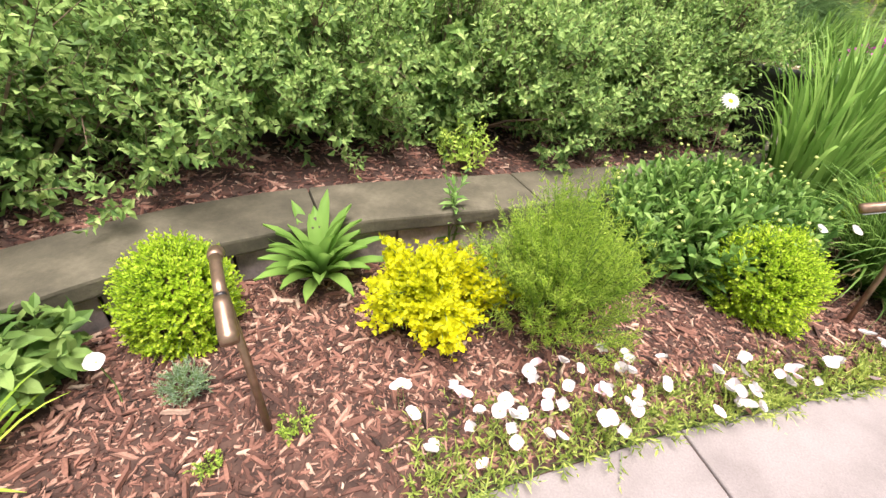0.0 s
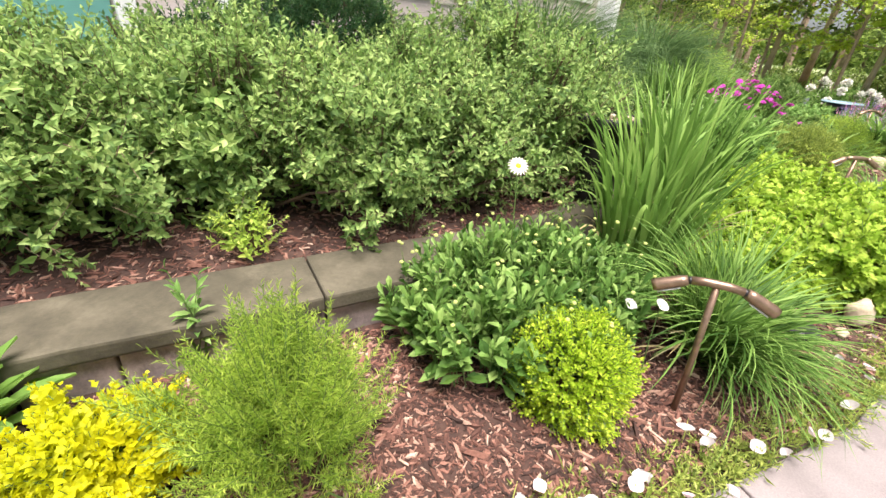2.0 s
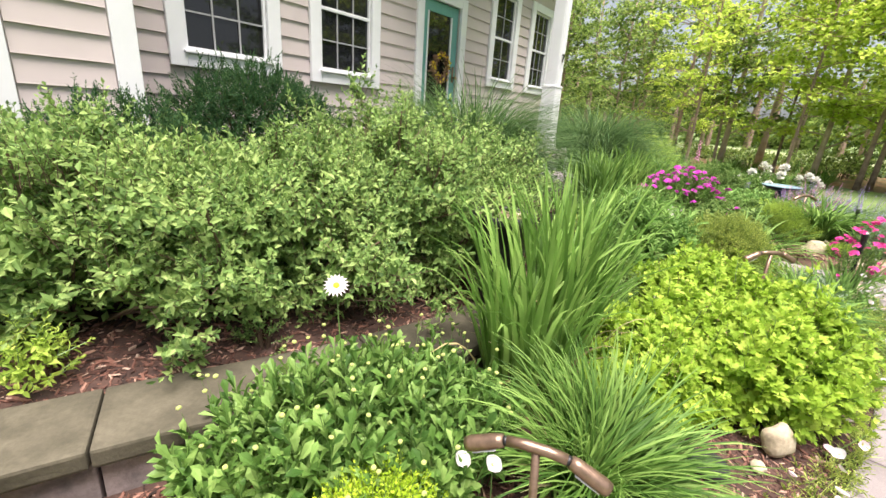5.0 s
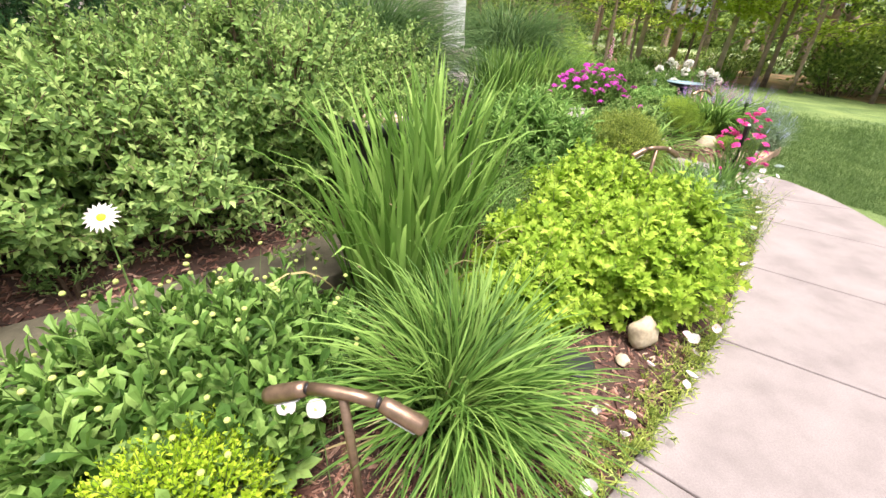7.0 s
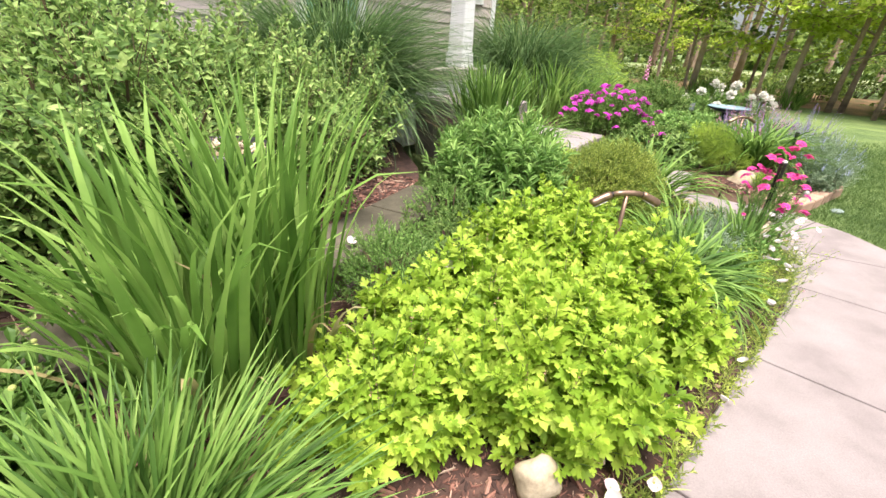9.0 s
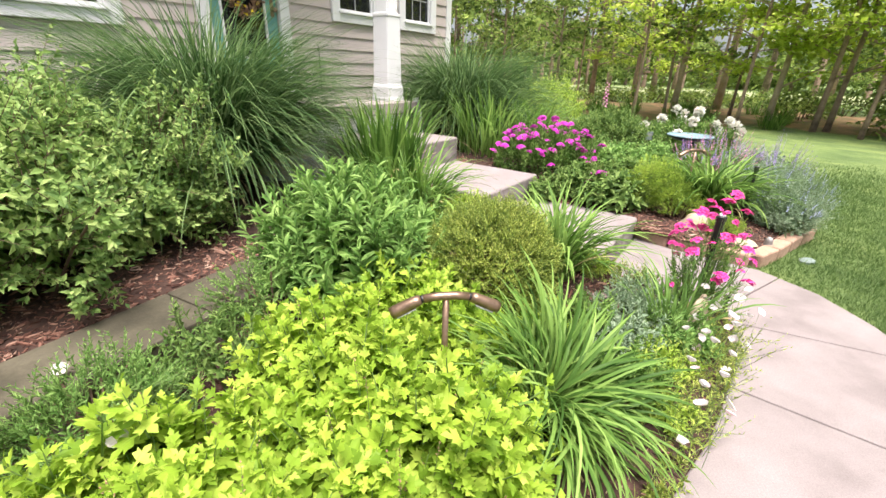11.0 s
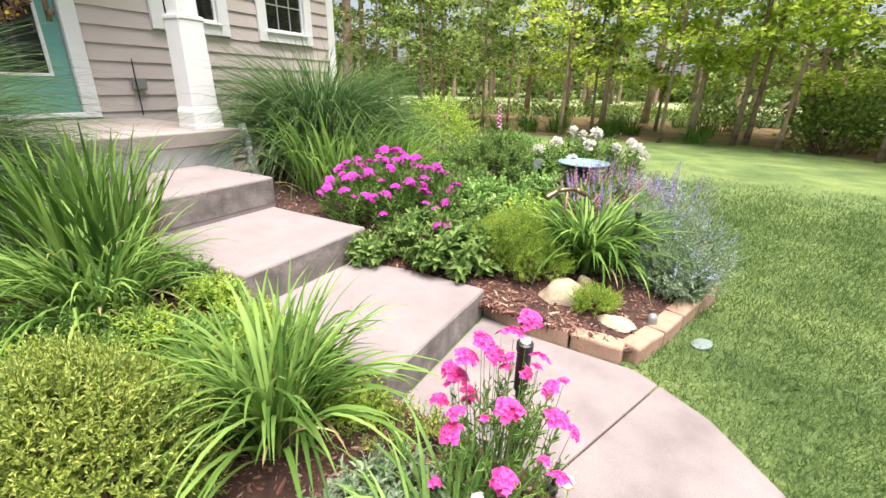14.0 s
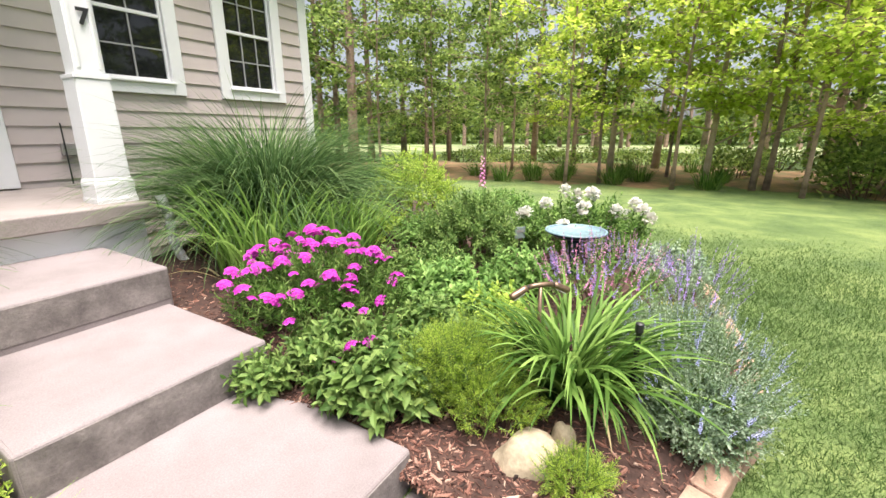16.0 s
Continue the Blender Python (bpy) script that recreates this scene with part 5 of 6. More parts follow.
def crown_flowers(owner, meshes, n, rx, ry, h, top, skew=0.0, spread=1.0):
    q, r = np.arange(n) * 2.4 + rng.normal(0, 0.35, n), np.sqrt((np.arange(n) + rng.uniform(0.1, 0.9, n)) / n)
    stems = []
    for i in range(n):
        x, y = rx * r[i] * math.cos(q[i]), ry * r[i] * math.sin(q[i])
        z = h * (1 - 0.55 * r[i] ** 2.2) + rng.uniform(-0.06, top)
        part_mesh("flower_head", meshes[i % len(meshes)], owner, "", pose(x, y, z, rng.uniform(-30, 30), rng.uniform(-30, 30), rng.uniform(0, 360)))
        stems.append((x, y, z))
    b = np.array(stems)
    foot = np.stack([b[:, 0] * 0.7, b[:, 1] * 0.7, b[:, 2] * 0.2], -1)
    part_mesh("flower_stem_mass", shoot_mesh("flower_stem_mass", (foot, unit(b - foot), np.linalg.norm(b - foot, axis=1)), 0.0022, M_STEM), owner)


sweet = [o for o in bpy.data.objects if o.name == "dianthus"][0]
crown_flowers(sweet, MAG, 100, 0.58, 0.46, 0.52, 0.1)
low_sweet = leafy_shrub("dianthus", at(6.02, 7.15, zr(6.02, 7.15)), 0.17, 0.16, 0.3, LEAF["daisy"], 60, (0.08, 0.14), 12, (0.03, 0.05, 0.22), "short magenta sweet william stems above leaves", "flowers", lift=1.5)
crown_flowers(low_sweet, MAG, 5, 0.14, 0.13, 0.33, 0.04)
stake_sweet = leafy_shrub("dianthus", at(6.2, 5.36, zf(6.2, 5.36)), 0.2, 0.17, 0.52, LEAF["phlox"], 80, (0.1, 0.2), 14, (0.035, 0.055, 0.18), "rose-pink sweet william beside a black stake", "flowers", lift=1.8, twig=M_STEM)
crown_flowers(stake_sweet, ROSE, 40, 0.24, 0.19, 0.64, 0.12)
leafy_shrub("coneflower_leaves", at(6.12, 7.14, zr(6.12, 7.14)), 0.38, 0.32, 0.3, LEAF["broad"], 210, (0.08, 0.15), 8, (0.07, 0.115, 0.5), "broad pointed green leaves in front of the sweet william", "plant", "", (OVATE_V, OVATE_F), 75, -0.3, 0.4, 0.1, 0.8, M_STEM, 0.15)
leafy_shrub("coneflower_leaves", at(6.42, 8.05, zr(6.42, 8.05)), 0.38, 0.36, 0.34, LEAF["phlox"], 170, (0.08, 0.15), 8, (0.06, 0.1, 0.55), "light green broad-leaved clump in the side bed", "plant", "", (OVATE_V, OVATE_F), 75, -0.3, 0.4, 0.1, 0.8, M_STEM, 0.1)
leafy_shrub("wild_carrot", at(6.50, 7.06, zr(6.50, 7.06)), 0.3, 0.24, 0.46, LEAF["feather"], 700, (0.06, 0.13), 22, (0.02, 0.034, 0.09), "ferny bright green foliage by the bottom step", "plant", "ferny plants", (SMALL_V, SMALL_F), 65, -0.4, 0.4, 0.12, 0.9, M_STEM)
leafy_shrub("wild_carrot", at(6.68, 6.93, zr(6.68, 6.93)), 0.22, 0.18, 0.3, LEAF["feather"], 320, (0.05, 0.1), 20, (0.018, 0.03, 0.1), "ferny seedlings in front of the daylily", "plant", "ferny plants", (SMALL_V, SMALL_F), 65)
leafy_shrub("wild_carrot", at(6.96, 6.62, zr(6.96, 6.62)), 0.16, 0.12, 0.18, LEAF["feather"], 260, (0.04, 0.09), 18, (0.016, 0.028, 0.12), "ferny foliage around the tan stones", "plant", "ferny plants", (SMALL_V, SMALL_F), 65)
blade_clump("daylily_clump", at(7.08, 7.22, zr(7.08, 7.22)), 330, 0.17, (0.44, 0.8), (0.019, 0.033), (4, 48), (60, 145), LEAF["grass"], "large arching daylily clump in the side bed", "plant", "strap-leaved clumps", 10, 1.3)
blade_clump("iris_clump", at(5.45, 8.75, zr(5.45, 8.75)), 190, 0.3, (0.5, 0.85), (0.018, 0.03), (4, 40), (30, 110), LEAF["iris"], "iris leaves behind the sweet william", "plant", "strap-leaved clumps", 8, 2.5)
blade_clump("iris_clump", at(4.95, 8.5, zr(4.95, 8.5)), 230, 0.34, (0.55, 0.95), (0.018, 0.03), (4, 38), (30, 110), LEAF["iris"], "iris leaves below the fountain grass", "plant", "strap-leaved clumps", 8, 2.5)
nepeta = leafy_shrub("catmint", at(7.72, 7.3, zr(7.72, 7.3)), 0.4, 0.48, 0.44, LEAF["silver"], 1000, (0.1, 0.22), 15, (0.016, 0.028, 0.5), "grey-green catmint spilling over the edging with blue spikes", "flowers", "", (SMALL_V, SMALL_F), 60, -0.5, 0.35, 0.12, 0.7, M_STEM)


SPILL = [leafy_shrub("catmint", at(x, y, zr(x, y)), 0.26, 0.26, 0.34, LEAF["silver"], 520, (0.1, 0.2), 15, (0.018, 0.032, 0.5), "silvery catmint sprawling over the edging blocks", "flowers", "", (SMALL_V, SMALL_F), 60, -0.5, 0.35, 0.12, 0.5, M_STEM) for x, y in ((7.62, 6.95), (7.78, 7.62))]


def spikes(owner, n, rx, ry, h, length, mat, size, thick=0.012):
    """Flower spikes: whorls of tiny florets up each stem."""
    pos, nrm = dome(n, rx, ry, h, 0.1, 0.0, 0.12)
    axis = unit(nrm * 0.6 + np.array([0, 0, 0.9]) + rng.normal(0, 0.15, (len(pos), 3)))
    v, f, sh = sprigs(pos, axis, length, 24, (size, size * 1.4, 0.9), 75, start=0.2)
    part_mesh("spike_mass", mesh_np("spike_mass", v, f, mat), owner)
    part_mesh("stem_mass", shoot_mesh("stem_mass", sh, 0.0016, M_STEM), owner)


for o in SPILL:
    spikes(o, 32, 0.27, 0.27, 0.33, (0.06, 0.13), PETAL["blue"], 0.008)
spikes(nepeta, 80, 0.42, 0.5, 0.42, (0.06, 0.13), PETAL["blue"], 0.008)
cat2 = leafy_shrub("catmint", at(8.25, 8.25, zr(8.25, 8.25)), 0.3, 0.32, 0.4, LEAF["silver"], 200, (0.1, 0.2), 14, (0.016, 0.028, 0.5), "upright violet-blue catmint near the bird bath", "flowers", lift=1.2)
spikes(cat2, 60, 0.28, 0.3, 0.45, (0.14, 0.26), PETAL["violet"], 0.011)
sal = leafy_shrub("salvia", at(7.6, 8.3, zr(7.6, 8.3)), 0.5, 0.36, 0.42, LEAF["phlox"], 160, (0.08, 0.15), 10, (0.03, 0.045, 0.45), "violet and pink salvia spikes below the bird bath", "flowers", lift=1.0)
spikes(sal, 90, 0.5, 0.34, 0.43, (0.12, 0.24), PETAL["violet"], 0.012)
spikes(sal, 70, 0.46, 0.28, 0.45, (0.12, 0.26), PETAL["orchid"], 0.012)
leafy_shrub("golden_moneywort", at(7.95, 7.85, zr(7.95, 7.85)), 0.2, 0.2, 0.26, LEAF["yellow"], 70, (0.06, 0.12), 10, (0.02, 0.03, 0.5), "yellow-green tuft behind the catmint", "plant")
leafy_shrub("peony_bush", at(6.62, 9.25, zr(6.62, 9.25)), 0.5, 0.44, 0.66, LEAF["broad"], 520, (0.12, 0.2), 12, (0.045, 0.07, 0.42), "glossy dark green leafy bush behind the flowers", "shrub", "", (OVATE_V, OVATE_F), 65, -0.4, 0.4, 0.1, 0.9)
peony = leafy_shrub("peony", at(7.85, 9.75, zr(7.85, 9.75)), 0.75, 0.5, 0.62, LEAF["daisy"], 420, (0.12, 0.22), 11, (0.05, 0.08, 0.42), "peony bush with large white blooms", "flowers", "", (OVATE_V, OVATE_F), 68, -0.4, 0.45, 0.1, 0.9)
PEONY = []
for k in range(2):
    d = unit(rng.normal(0, 1, (46, 3)) * np.array([1, 1, 0.8]) + np.array([0, 0, 0.25]))
    v, f = put_leaves(OVATE_V, OVATE_F, d * 0.03, unit(d + np.array([0, 0, 0.5])), -d, 0.054, 0.062)
    PEONY.append(mesh_np("flower_head", v, f, PETAL["cream"], True))
crown_flowers(peony, PEONY, 18, 0.8, 0.5, 0.68, 0.08)
leafy_shrub("viburnum", at(5.95, 10.6, zr(5.95, 10.6)), 0.55, 0.5, 0.95, LEAF["feather"], 520, (0.12, 0.22), 14, (0.035, 0.055, 0.5), "light green rounded shrub at the house corner", "shrub", "", (OVATE_V, OVATE_F), 60)
leafy_shrub("viburnum", at(5.3, 11.3, zr(5.3, 11.3)), 0.6, 0.55, 0.8, LEAF["phlox"], 380, (0.12, 0.22), 14, (0.035, 0.055, 0.5), "green shrub behind the fountain grass", "shrub", "", (OVATE_V, OVATE_F), 60)
for x, y, rx, ry, h, mt in ((5.85, 7.3, 0.26, 0.22, 0.3, "broad"), (6.35, 7.45, 0.3, 0.26, 0.34, "broad"), (6.25, 8.5, 0.34, 0.3, 0.32, "broad"), (5.95, 8.3, 0.3, 0.26, 0.3, "broad"), (7.0, 8.5, 0.3, 0.3, 0.34, "phlox"), (6.75, 7.75, 0.3, 0.26, 0.28, "feather"), (6.2, 9.6, 0.36, 0.34, 0.36, "phlox"), (5.55, 9.7, 0.36, 0.34, 0.4, "feather"), (7.2, 9.9, 0.34, 0.34, 0.42, "daisy"), (8.45, 9.0, 0.32, 0.42, 0.36, "silver"), (8.15, 10.6, 0.5, 0.45, 0.45, "daisy"), (7.1, 11.2, 0.6, 0.5, 0.5, "phlox"), (5.5, 7.15, 0.16, 0.14, 0.16, "broad")):
    leafy_shrub("perennial", at(x, y, zr(x, y)), rx, ry, h, LEAF[mt], int(420 * rx), (0.08, 0.16), 9, (0.05, 0.085, 0.5), "leafy green perennial filling the side bed", "plant", "side bed perennials", (OVATE_V, OVATE_F), 72, -0.3, 0.4, 0.12, 0.9, M_STEM, 0.1)
for x, y, rx, ry, h, mt in ((4.3, 6.42, 0.2, 0.18, 0.2, "feather"), (4.55, 6.42, 0.2, 0.16, 0.18, "phlox"), (4.82, 6.3, 0.2, 0.14, 0.18, "feather"), (5.08, 6.14, 0.2, 0.13, 0.18, "chartreuse"), (5.35, 5.98, 0.2, 0.12, 0.16, "feather"), (4.75, 5.85, 0.26, 0.2, 0.22, "feather"), (4.95, 5.95, 0.22, 0.18, 0.2, "phlox"), (5.2, 5.82, 0.24, 0.16, 0.2, "feather"), (4.5, 5.98, 0.24, 0.2, 0.24, "phlox"), (5.45, 5.78, 0.2, 0.14, 0.18, "grass"), (5.62, 4.62, 0.22, 0.18, 0.2, "grass"), (5.95, 4.98, 0.2, 0.16, 0.22, "phlox"), (5.5, 5.02, 0.2, 0.18, 0.22, "grass"), (5.7, 4.95, 0.18, 0.16, 0.2, "silver"), (5.25, 4.98, 0.2, 0.16, 0.16, "chartreuse"), (5.55, 4.88, 0.2, 0.16, 0.14, "silver"), (5.8, 4.78, 0.16, 0.14, 0.14, "feather"), (5.85, 5.3, 0.2, 0.16, 0.2, "silver"), (5.0, 5.68, 0.2, 0.16, 0.16, "feather"), (6.06, 4.98, 0.12, 0.12, 0.13, "phlox"), (4.2, 5.72, 0.24, 0.2, 0.22, "phlox"), (3.98, 5.6, 0.22, 0.22, 0.24, "feather"), (4.42, 5.62, 0.2, 0.16, 0.2, "feather"), (3.95, 6.1, 0.24, 0.24, 0.24, "phlox"), (4.55, 5.75, 0.24, 0.2, 0.22, "phlox"), (5.72, 4.5, 0.14, 0.12, 0.12, "feather"), (5.66, 5.7, 0.16, 0.12, 0.14, "feather"), (4.75, 5.85, 0.2, 0.16, 0.2, "broad"), (3.92, 4.4, 0.26, 0.24, 0.36, "broad"), (5.0, 4.62, 0.16, 0.14, 0.2, "chartreuse")):
    leafy_shrub("low_herb", at(x, y, zf(x, y)), rx, ry, h, LEAF[mt], int(520 * rx), (0.05, 0.12), 10, (0.024, 0.05, 0.36), "low mixed green herbs between clump and path", "plant", "low herbs", (OVATE_V, OVATE_F), 66, -0.3, 0.5, 0.15, 0.9, M_STEM, 0.05)
fox = thing("foxglove", at(6.82, 10.55, 0.3), "single tall pink foxglove spire", "flower")
part("stem", tubes_bm([tube([(0, 0, 0), (0.01, 0, 0.5), (0, 0, 1.05)], [0.007, 0.005, 0.003], 6)]), M_STEM, fox)
bells = np.array([(0.012 * math.cos(i * 2.4), 0.012 * math.sin(i * 2.4), 0.55 + 0.011 * i) for i in range(34)])
bw = np.array([(math.cos(i * 2.4), math.sin(i * 2.4), -0.55) for i in range(34)])
v1, f1 = put_leaves(OVATE_V, OVATE_F, bells, bw, np.tile((0, 0, 1.0), (34, 1)), np.linspace(0.05, 0.022, 34), np.linspace(0.045, 0.02, 34))
v2, f2 = put_leaves(OVATE_V, OVATE_F, bells - np.array([0, 0, 0.006]), bw, np.tile((0, 0, -1.0), (34, 1)), np.linspace(0.05, 0.022, 34), np.linspace(0.045, 0.02, 34))
v, f = join_vf((v1, f1), (v2, f2))
part_mesh("bell_mass", mesh_np("bell_mass", v, f, PETAL["orchid"], True), fox, "pink bells")
v, f, sh = sprigs(np.zeros((6, 3)), unit(np.array([(math.cos(i), math.sin(i), 0.8) for i in range(6)])), (0.15, 0.25), 6, (0.08, 0.12, 0.4), 60, (OVATE_V, OVATE_F))
part_mesh("leaf_mass", mesh_np("leaf_mass", v, f, LEAF["broad"]), fox)

# evening primroses along the path's edge
PRIM = [flower_head("primrose", 4, 0.032, 0.046, c, PETAL["white"], PETAL["bud"], 0.005, (PETAL_V, PETAL_F)) for c in (26, 50)]
PRIMP = flower_head("primrose", 4, 0.029, 0.042, 34, PETAL["pink"], PETAL["bud"], 0.005, (PETAL_V, PETAL_F))
edge_line = np.array([p[:2] for p in PATH_LEFT[:15]])
edge_s = np.concatenate([[0], np.cumsum(np.linalg.norm(np.diff(edge_line, axis=0), axis=1))])


def edge_place(s, d):
    """A place d into the bed, s along the path's edge."""
    x, y = np.interp(s, edge_s, edge_line[:, 0]), np.interp(s, edge_s, edge_line[:, 1])
    x2, y2 = np.interp(s + 0.1, edge_s, edge_line[:, 0]), np.interp(s + 0.1, edge_s, edge_line[:, 1])
    t = np.stack([x2 - x, y2 - y], -1)
    t = t / np.maximum(np.linalg.norm(t, axis=-1, keepdims=True), 1e-6)
    return np.stack([x - t[..., 1] * d, y + t[..., 0] * d], -1)


def primrose_run(s0, s1, deep, tufts, flowers, tall=0.1, label="low evening primroses with white and blush cups along the path"):
    n = tufts
    s, d = rng.uniform(s0, s1, n), rng.beta(1.3, 2.0, n) * deep - 0.03
    p = edge_place(s, d)
    c = edge_place(np.array([(s0 + s1) / 2]), np.array([0.1]))[0]
    ob = thing("evening_primrose", at(c[0], c[1], 0.0), label, "flowers", "primroses along the path")
    base = np.concatenate([p - c, np.full((n, 1), 0.012)], -1)
    axis = unit(rng.normal(0, 0.55, (n, 3)) + np.array([0, 0, 0.8]))
    v, f, sh = sprigs(base, axis, (0.04, tall), 8, (0.022, 0.042, 0.24), 60)
    part_mesh("foliage", mesh_np("foliage", v, f, LEAF["moss"]), ob)
    part_mesh("stem_mass", shoot_mesh("stem_mass", sh, 0.0015, M_STEM), ob)
    m = max(6, tufts // 6)
    vv, ff = blades(m, 0.02, (0.06, 0.14), (0.003, 0.006), (10, 80), (10, 80), 4, 1.5, base[rng.integers(0, n, m)])
    part_mesh("blade_mass", mesh_np("blade_mass", vv, ff, LEAF["moss"]), ob)
    fs_, fd = rng.uniform(s0, s1, flowers), rng.beta(1.4, 1.4, flowers) * (deep + 0.05) - 0.06
    fp = edge_place(fs_, fd) - c
    tips = []
    for i in range(flowers):
        z = rng.uniform(0.06, 0.06 + tall * 0.9)
        kind = PRIMP if rng.uniform() < 0.24 else PRIM[i % 2]
        set_flower(kind, ob, pose(fp[i, 0], fp[i, 1], z, rng.uniform(-45, 35), rng.uniform(-35, 35), rng.uniform(0, 360)) @ Matrix.Scale(rng.uniform(0.62, 0.88), 4))
        tips.append((fp[i, 0], fp[i, 1], z))
    t = np.array(tips)
    foot = t * np.array([0.97, 0.97, 0]) + np.array([0, 0, 0.01])
    part_mesh("flower_stem_mass", shoot_mesh("flower_stem_mass", (foot, unit(t - foot), np.linalg.norm(t - foot, axis=1)), 0.0013, M_STEM), ob)


S = float(np.interp(2.05, edge_line[:, 0], edge_s))
primrose_run(S - 0.35, S + 0.45, 0.32, 300, 44, 0.12)
primrose_run(S + 0.45, S + 1.05, 0.24, 260, 22, 0.08)
primrose_run(S + 1.05, S + 1.75, 0.22, 260, 9, 0.08)
primrose_run(S + 1.75, S + 2.5, 0.2, 170, 6, 0.08)
primrose_run(S + 2.5, S + 3.4, 0.18, 190, 9, 0.08, "straggly low primroses beside bare soil")
primrose_run(S + 3.4, S + 4.9, 0.12, 170, 4, 0.07, "thin green fringe with a few white cups")
primrose_run(S + 4.9, S + 6.2, 0.3, 300, 34, 0.3, "white primroses leaning over the path's curve")
for x, y, z in ((4.02, 3.80, 0.42), (3.5, 4.12, 0.33), (0.86, 0.86, 0.24), (3.12, 2.36, 0.42), (3.03, 2.40, 0.38)):
    lone = thing("white_flower", at(x, y, 0.0), "single white cup flower on a thin stem", "flower", "lone white flowers")
    part("stem", tubes_bm([tube([(0.02, 0, 0.06), (0.01, 0.01, z * 0.6), (0, 0, z)], [0.002, 0.002, 0.0015], 4)]), M_STEM, lone)
    set_flower(PRIM[0], lone, pose(0, 0, z, 28, 12, 20) @ Matrix.Scale(0.8, 4))


# ---- loose things ----
def path_lamp(x, y, z0, top, turn, lean=(0.0, 0.0), label="bronze two-headed path lamp on a slim post"):
    """A T-shaped garden lamp: post, level crossbar and two drooping heads."""
    ob = thing("path_lamp", at(x, y, z0, turn), label, "garden lamp", "bronze path lamps")
    h = top - z0
    lx, ly = lean
    part("post", tubes_bm([tube([(-lx, -ly, -0.12), (-lx * 0.5, -ly * 0.5, h * 0.5), (0, 0, h - 0.008)], [0.011, 0.011, 0.011], 12)]), M_BRONZE, ob, smooth=True)
    part("crossbar", tubes_bm([tube([(-0.075, 0, h - 0.002), (-0.03, 0, h + 0.004), (0.03, 0, h + 0.004), (0.075, 0, h - 0.002)], [0.014] * 4, 14)]), M_BRONZE, ob, smooth=True)
    for sx in (-1, 1):
        part("collar", tubes_bm([tube([(sx * 0.072, 0, h - 0.001), (sx * 0.082, 0, h - 0.004)], [0.0125, 0.0125], 14)]), M_BLACK, ob, "dark recessed joint", smooth=True)
        hd = part("lamp_head", tubes_bm([tube([(sx * 0.083, 0, h - 0.004), (sx * 0.10, 0, h - 0.011), (sx * 0.165, 0, h - 0.043), (sx * 0.178, 0, h - 0.05)], [0.0165, 0.019, 0.021, 0.019], 14)]), M_BRONZE, ob, smooth=True)
        part("lens", box_bm(-0.035, 0.035, -0.012, 0.012, -0.004, 0.0, 0.002), M_LENS, hd, "pale frosted lens", pose(sx * 0.13, 0, h - 0.047, 0, sx * 27, 0))
    part("ground_spike", tubes_bm([tube([(-lx, -ly, -0.02), (-lx, -ly, 0.012)], [0.022, 0.018], 10)]), M_BLACK, ob)
    return ob


path_lamp(3.217, 2.256, 0.03, 0.59, -12, (-0.036, -0.008))
path_lamp(4.83, 4.265, 0.05, 0.655, 15, (0.0, 0.0))
path_lamp(1.222, 0.983, 0.04, 0.56, -44, (-0.093, -0.034))
path_lamp(6.95, 7.42, 0.12, 0.68, 20, (0.0, 0.02))


def planter():
    ob = thing("planter_pot", at(3.09, 3.82, 0.302), "tall black rolled-rim planter pot filled with pale gravel", "planter")
    part("pot", lathe_bm([(0.115, 0.0), (0.12, 0.01), (0.15, 0.36), (0.165, 0.47), (0.185, 0.485), (0.195, 0.51), (0.19, 0.54), (0.175, 0.548), (0.163, 0.54), (0.158, 0.5)], 36), M_BLACK, ob, smooth=True)
    q, r = rng.uniform(0, 6.28, 420), 0.155 * np.sqrt(rng.uniform(0, 1, 420))
    pts = np.stack([r * np.cos(q), r * np.sin(q), 0.515 + rng.uniform(0, 0.02, 420)], -1)
    n = len(pts)
    x = unit(rng.normal(0, 1, (n, 3)))
    v, f = put_leaves(CHIP_V * np.array([1, 1, 0.5]), CHIP_F, pts, x, rng.normal(0, 1, (n, 3)), 0.024, 0.02)
    part_mesh("gravel", mesh_np("gravel", v, f, M_CHIPSPOT), ob, "pale tan gravel")


planter()


def rock(name, x, y, z, sx, sy, sz, seed, mat, label, turn=0.0):
    bm = bmesh.new()
    bmesh.ops.create_icosphere(bm, subdivisions=3, radius=1.0)
    for v in bm.verts:
        k = 1 + 0.28 * noise.noise(v.co * 1.3 + Vector((seed, 0, 0))) + 0.08 * noise.noise(v.co * 4 + Vector((0, seed, 0)))
        v.co = Vector((v.co.x * sx * k, v.co.y * sy * k, max(v.co.z, -0.5) * sz * k))
    me = bpy.data.meshes.new(name)
    for f in bm.faces:
        f.smooth = True
    bm.to_mesh(me)
    bm.free()
    me.materials.append(mat)
    ob = new(name, me)
    ob.matrix_basis = pose(x, y, z, 0, 0, turn)
    return tagged(ob, label, "rock", "garden stones")


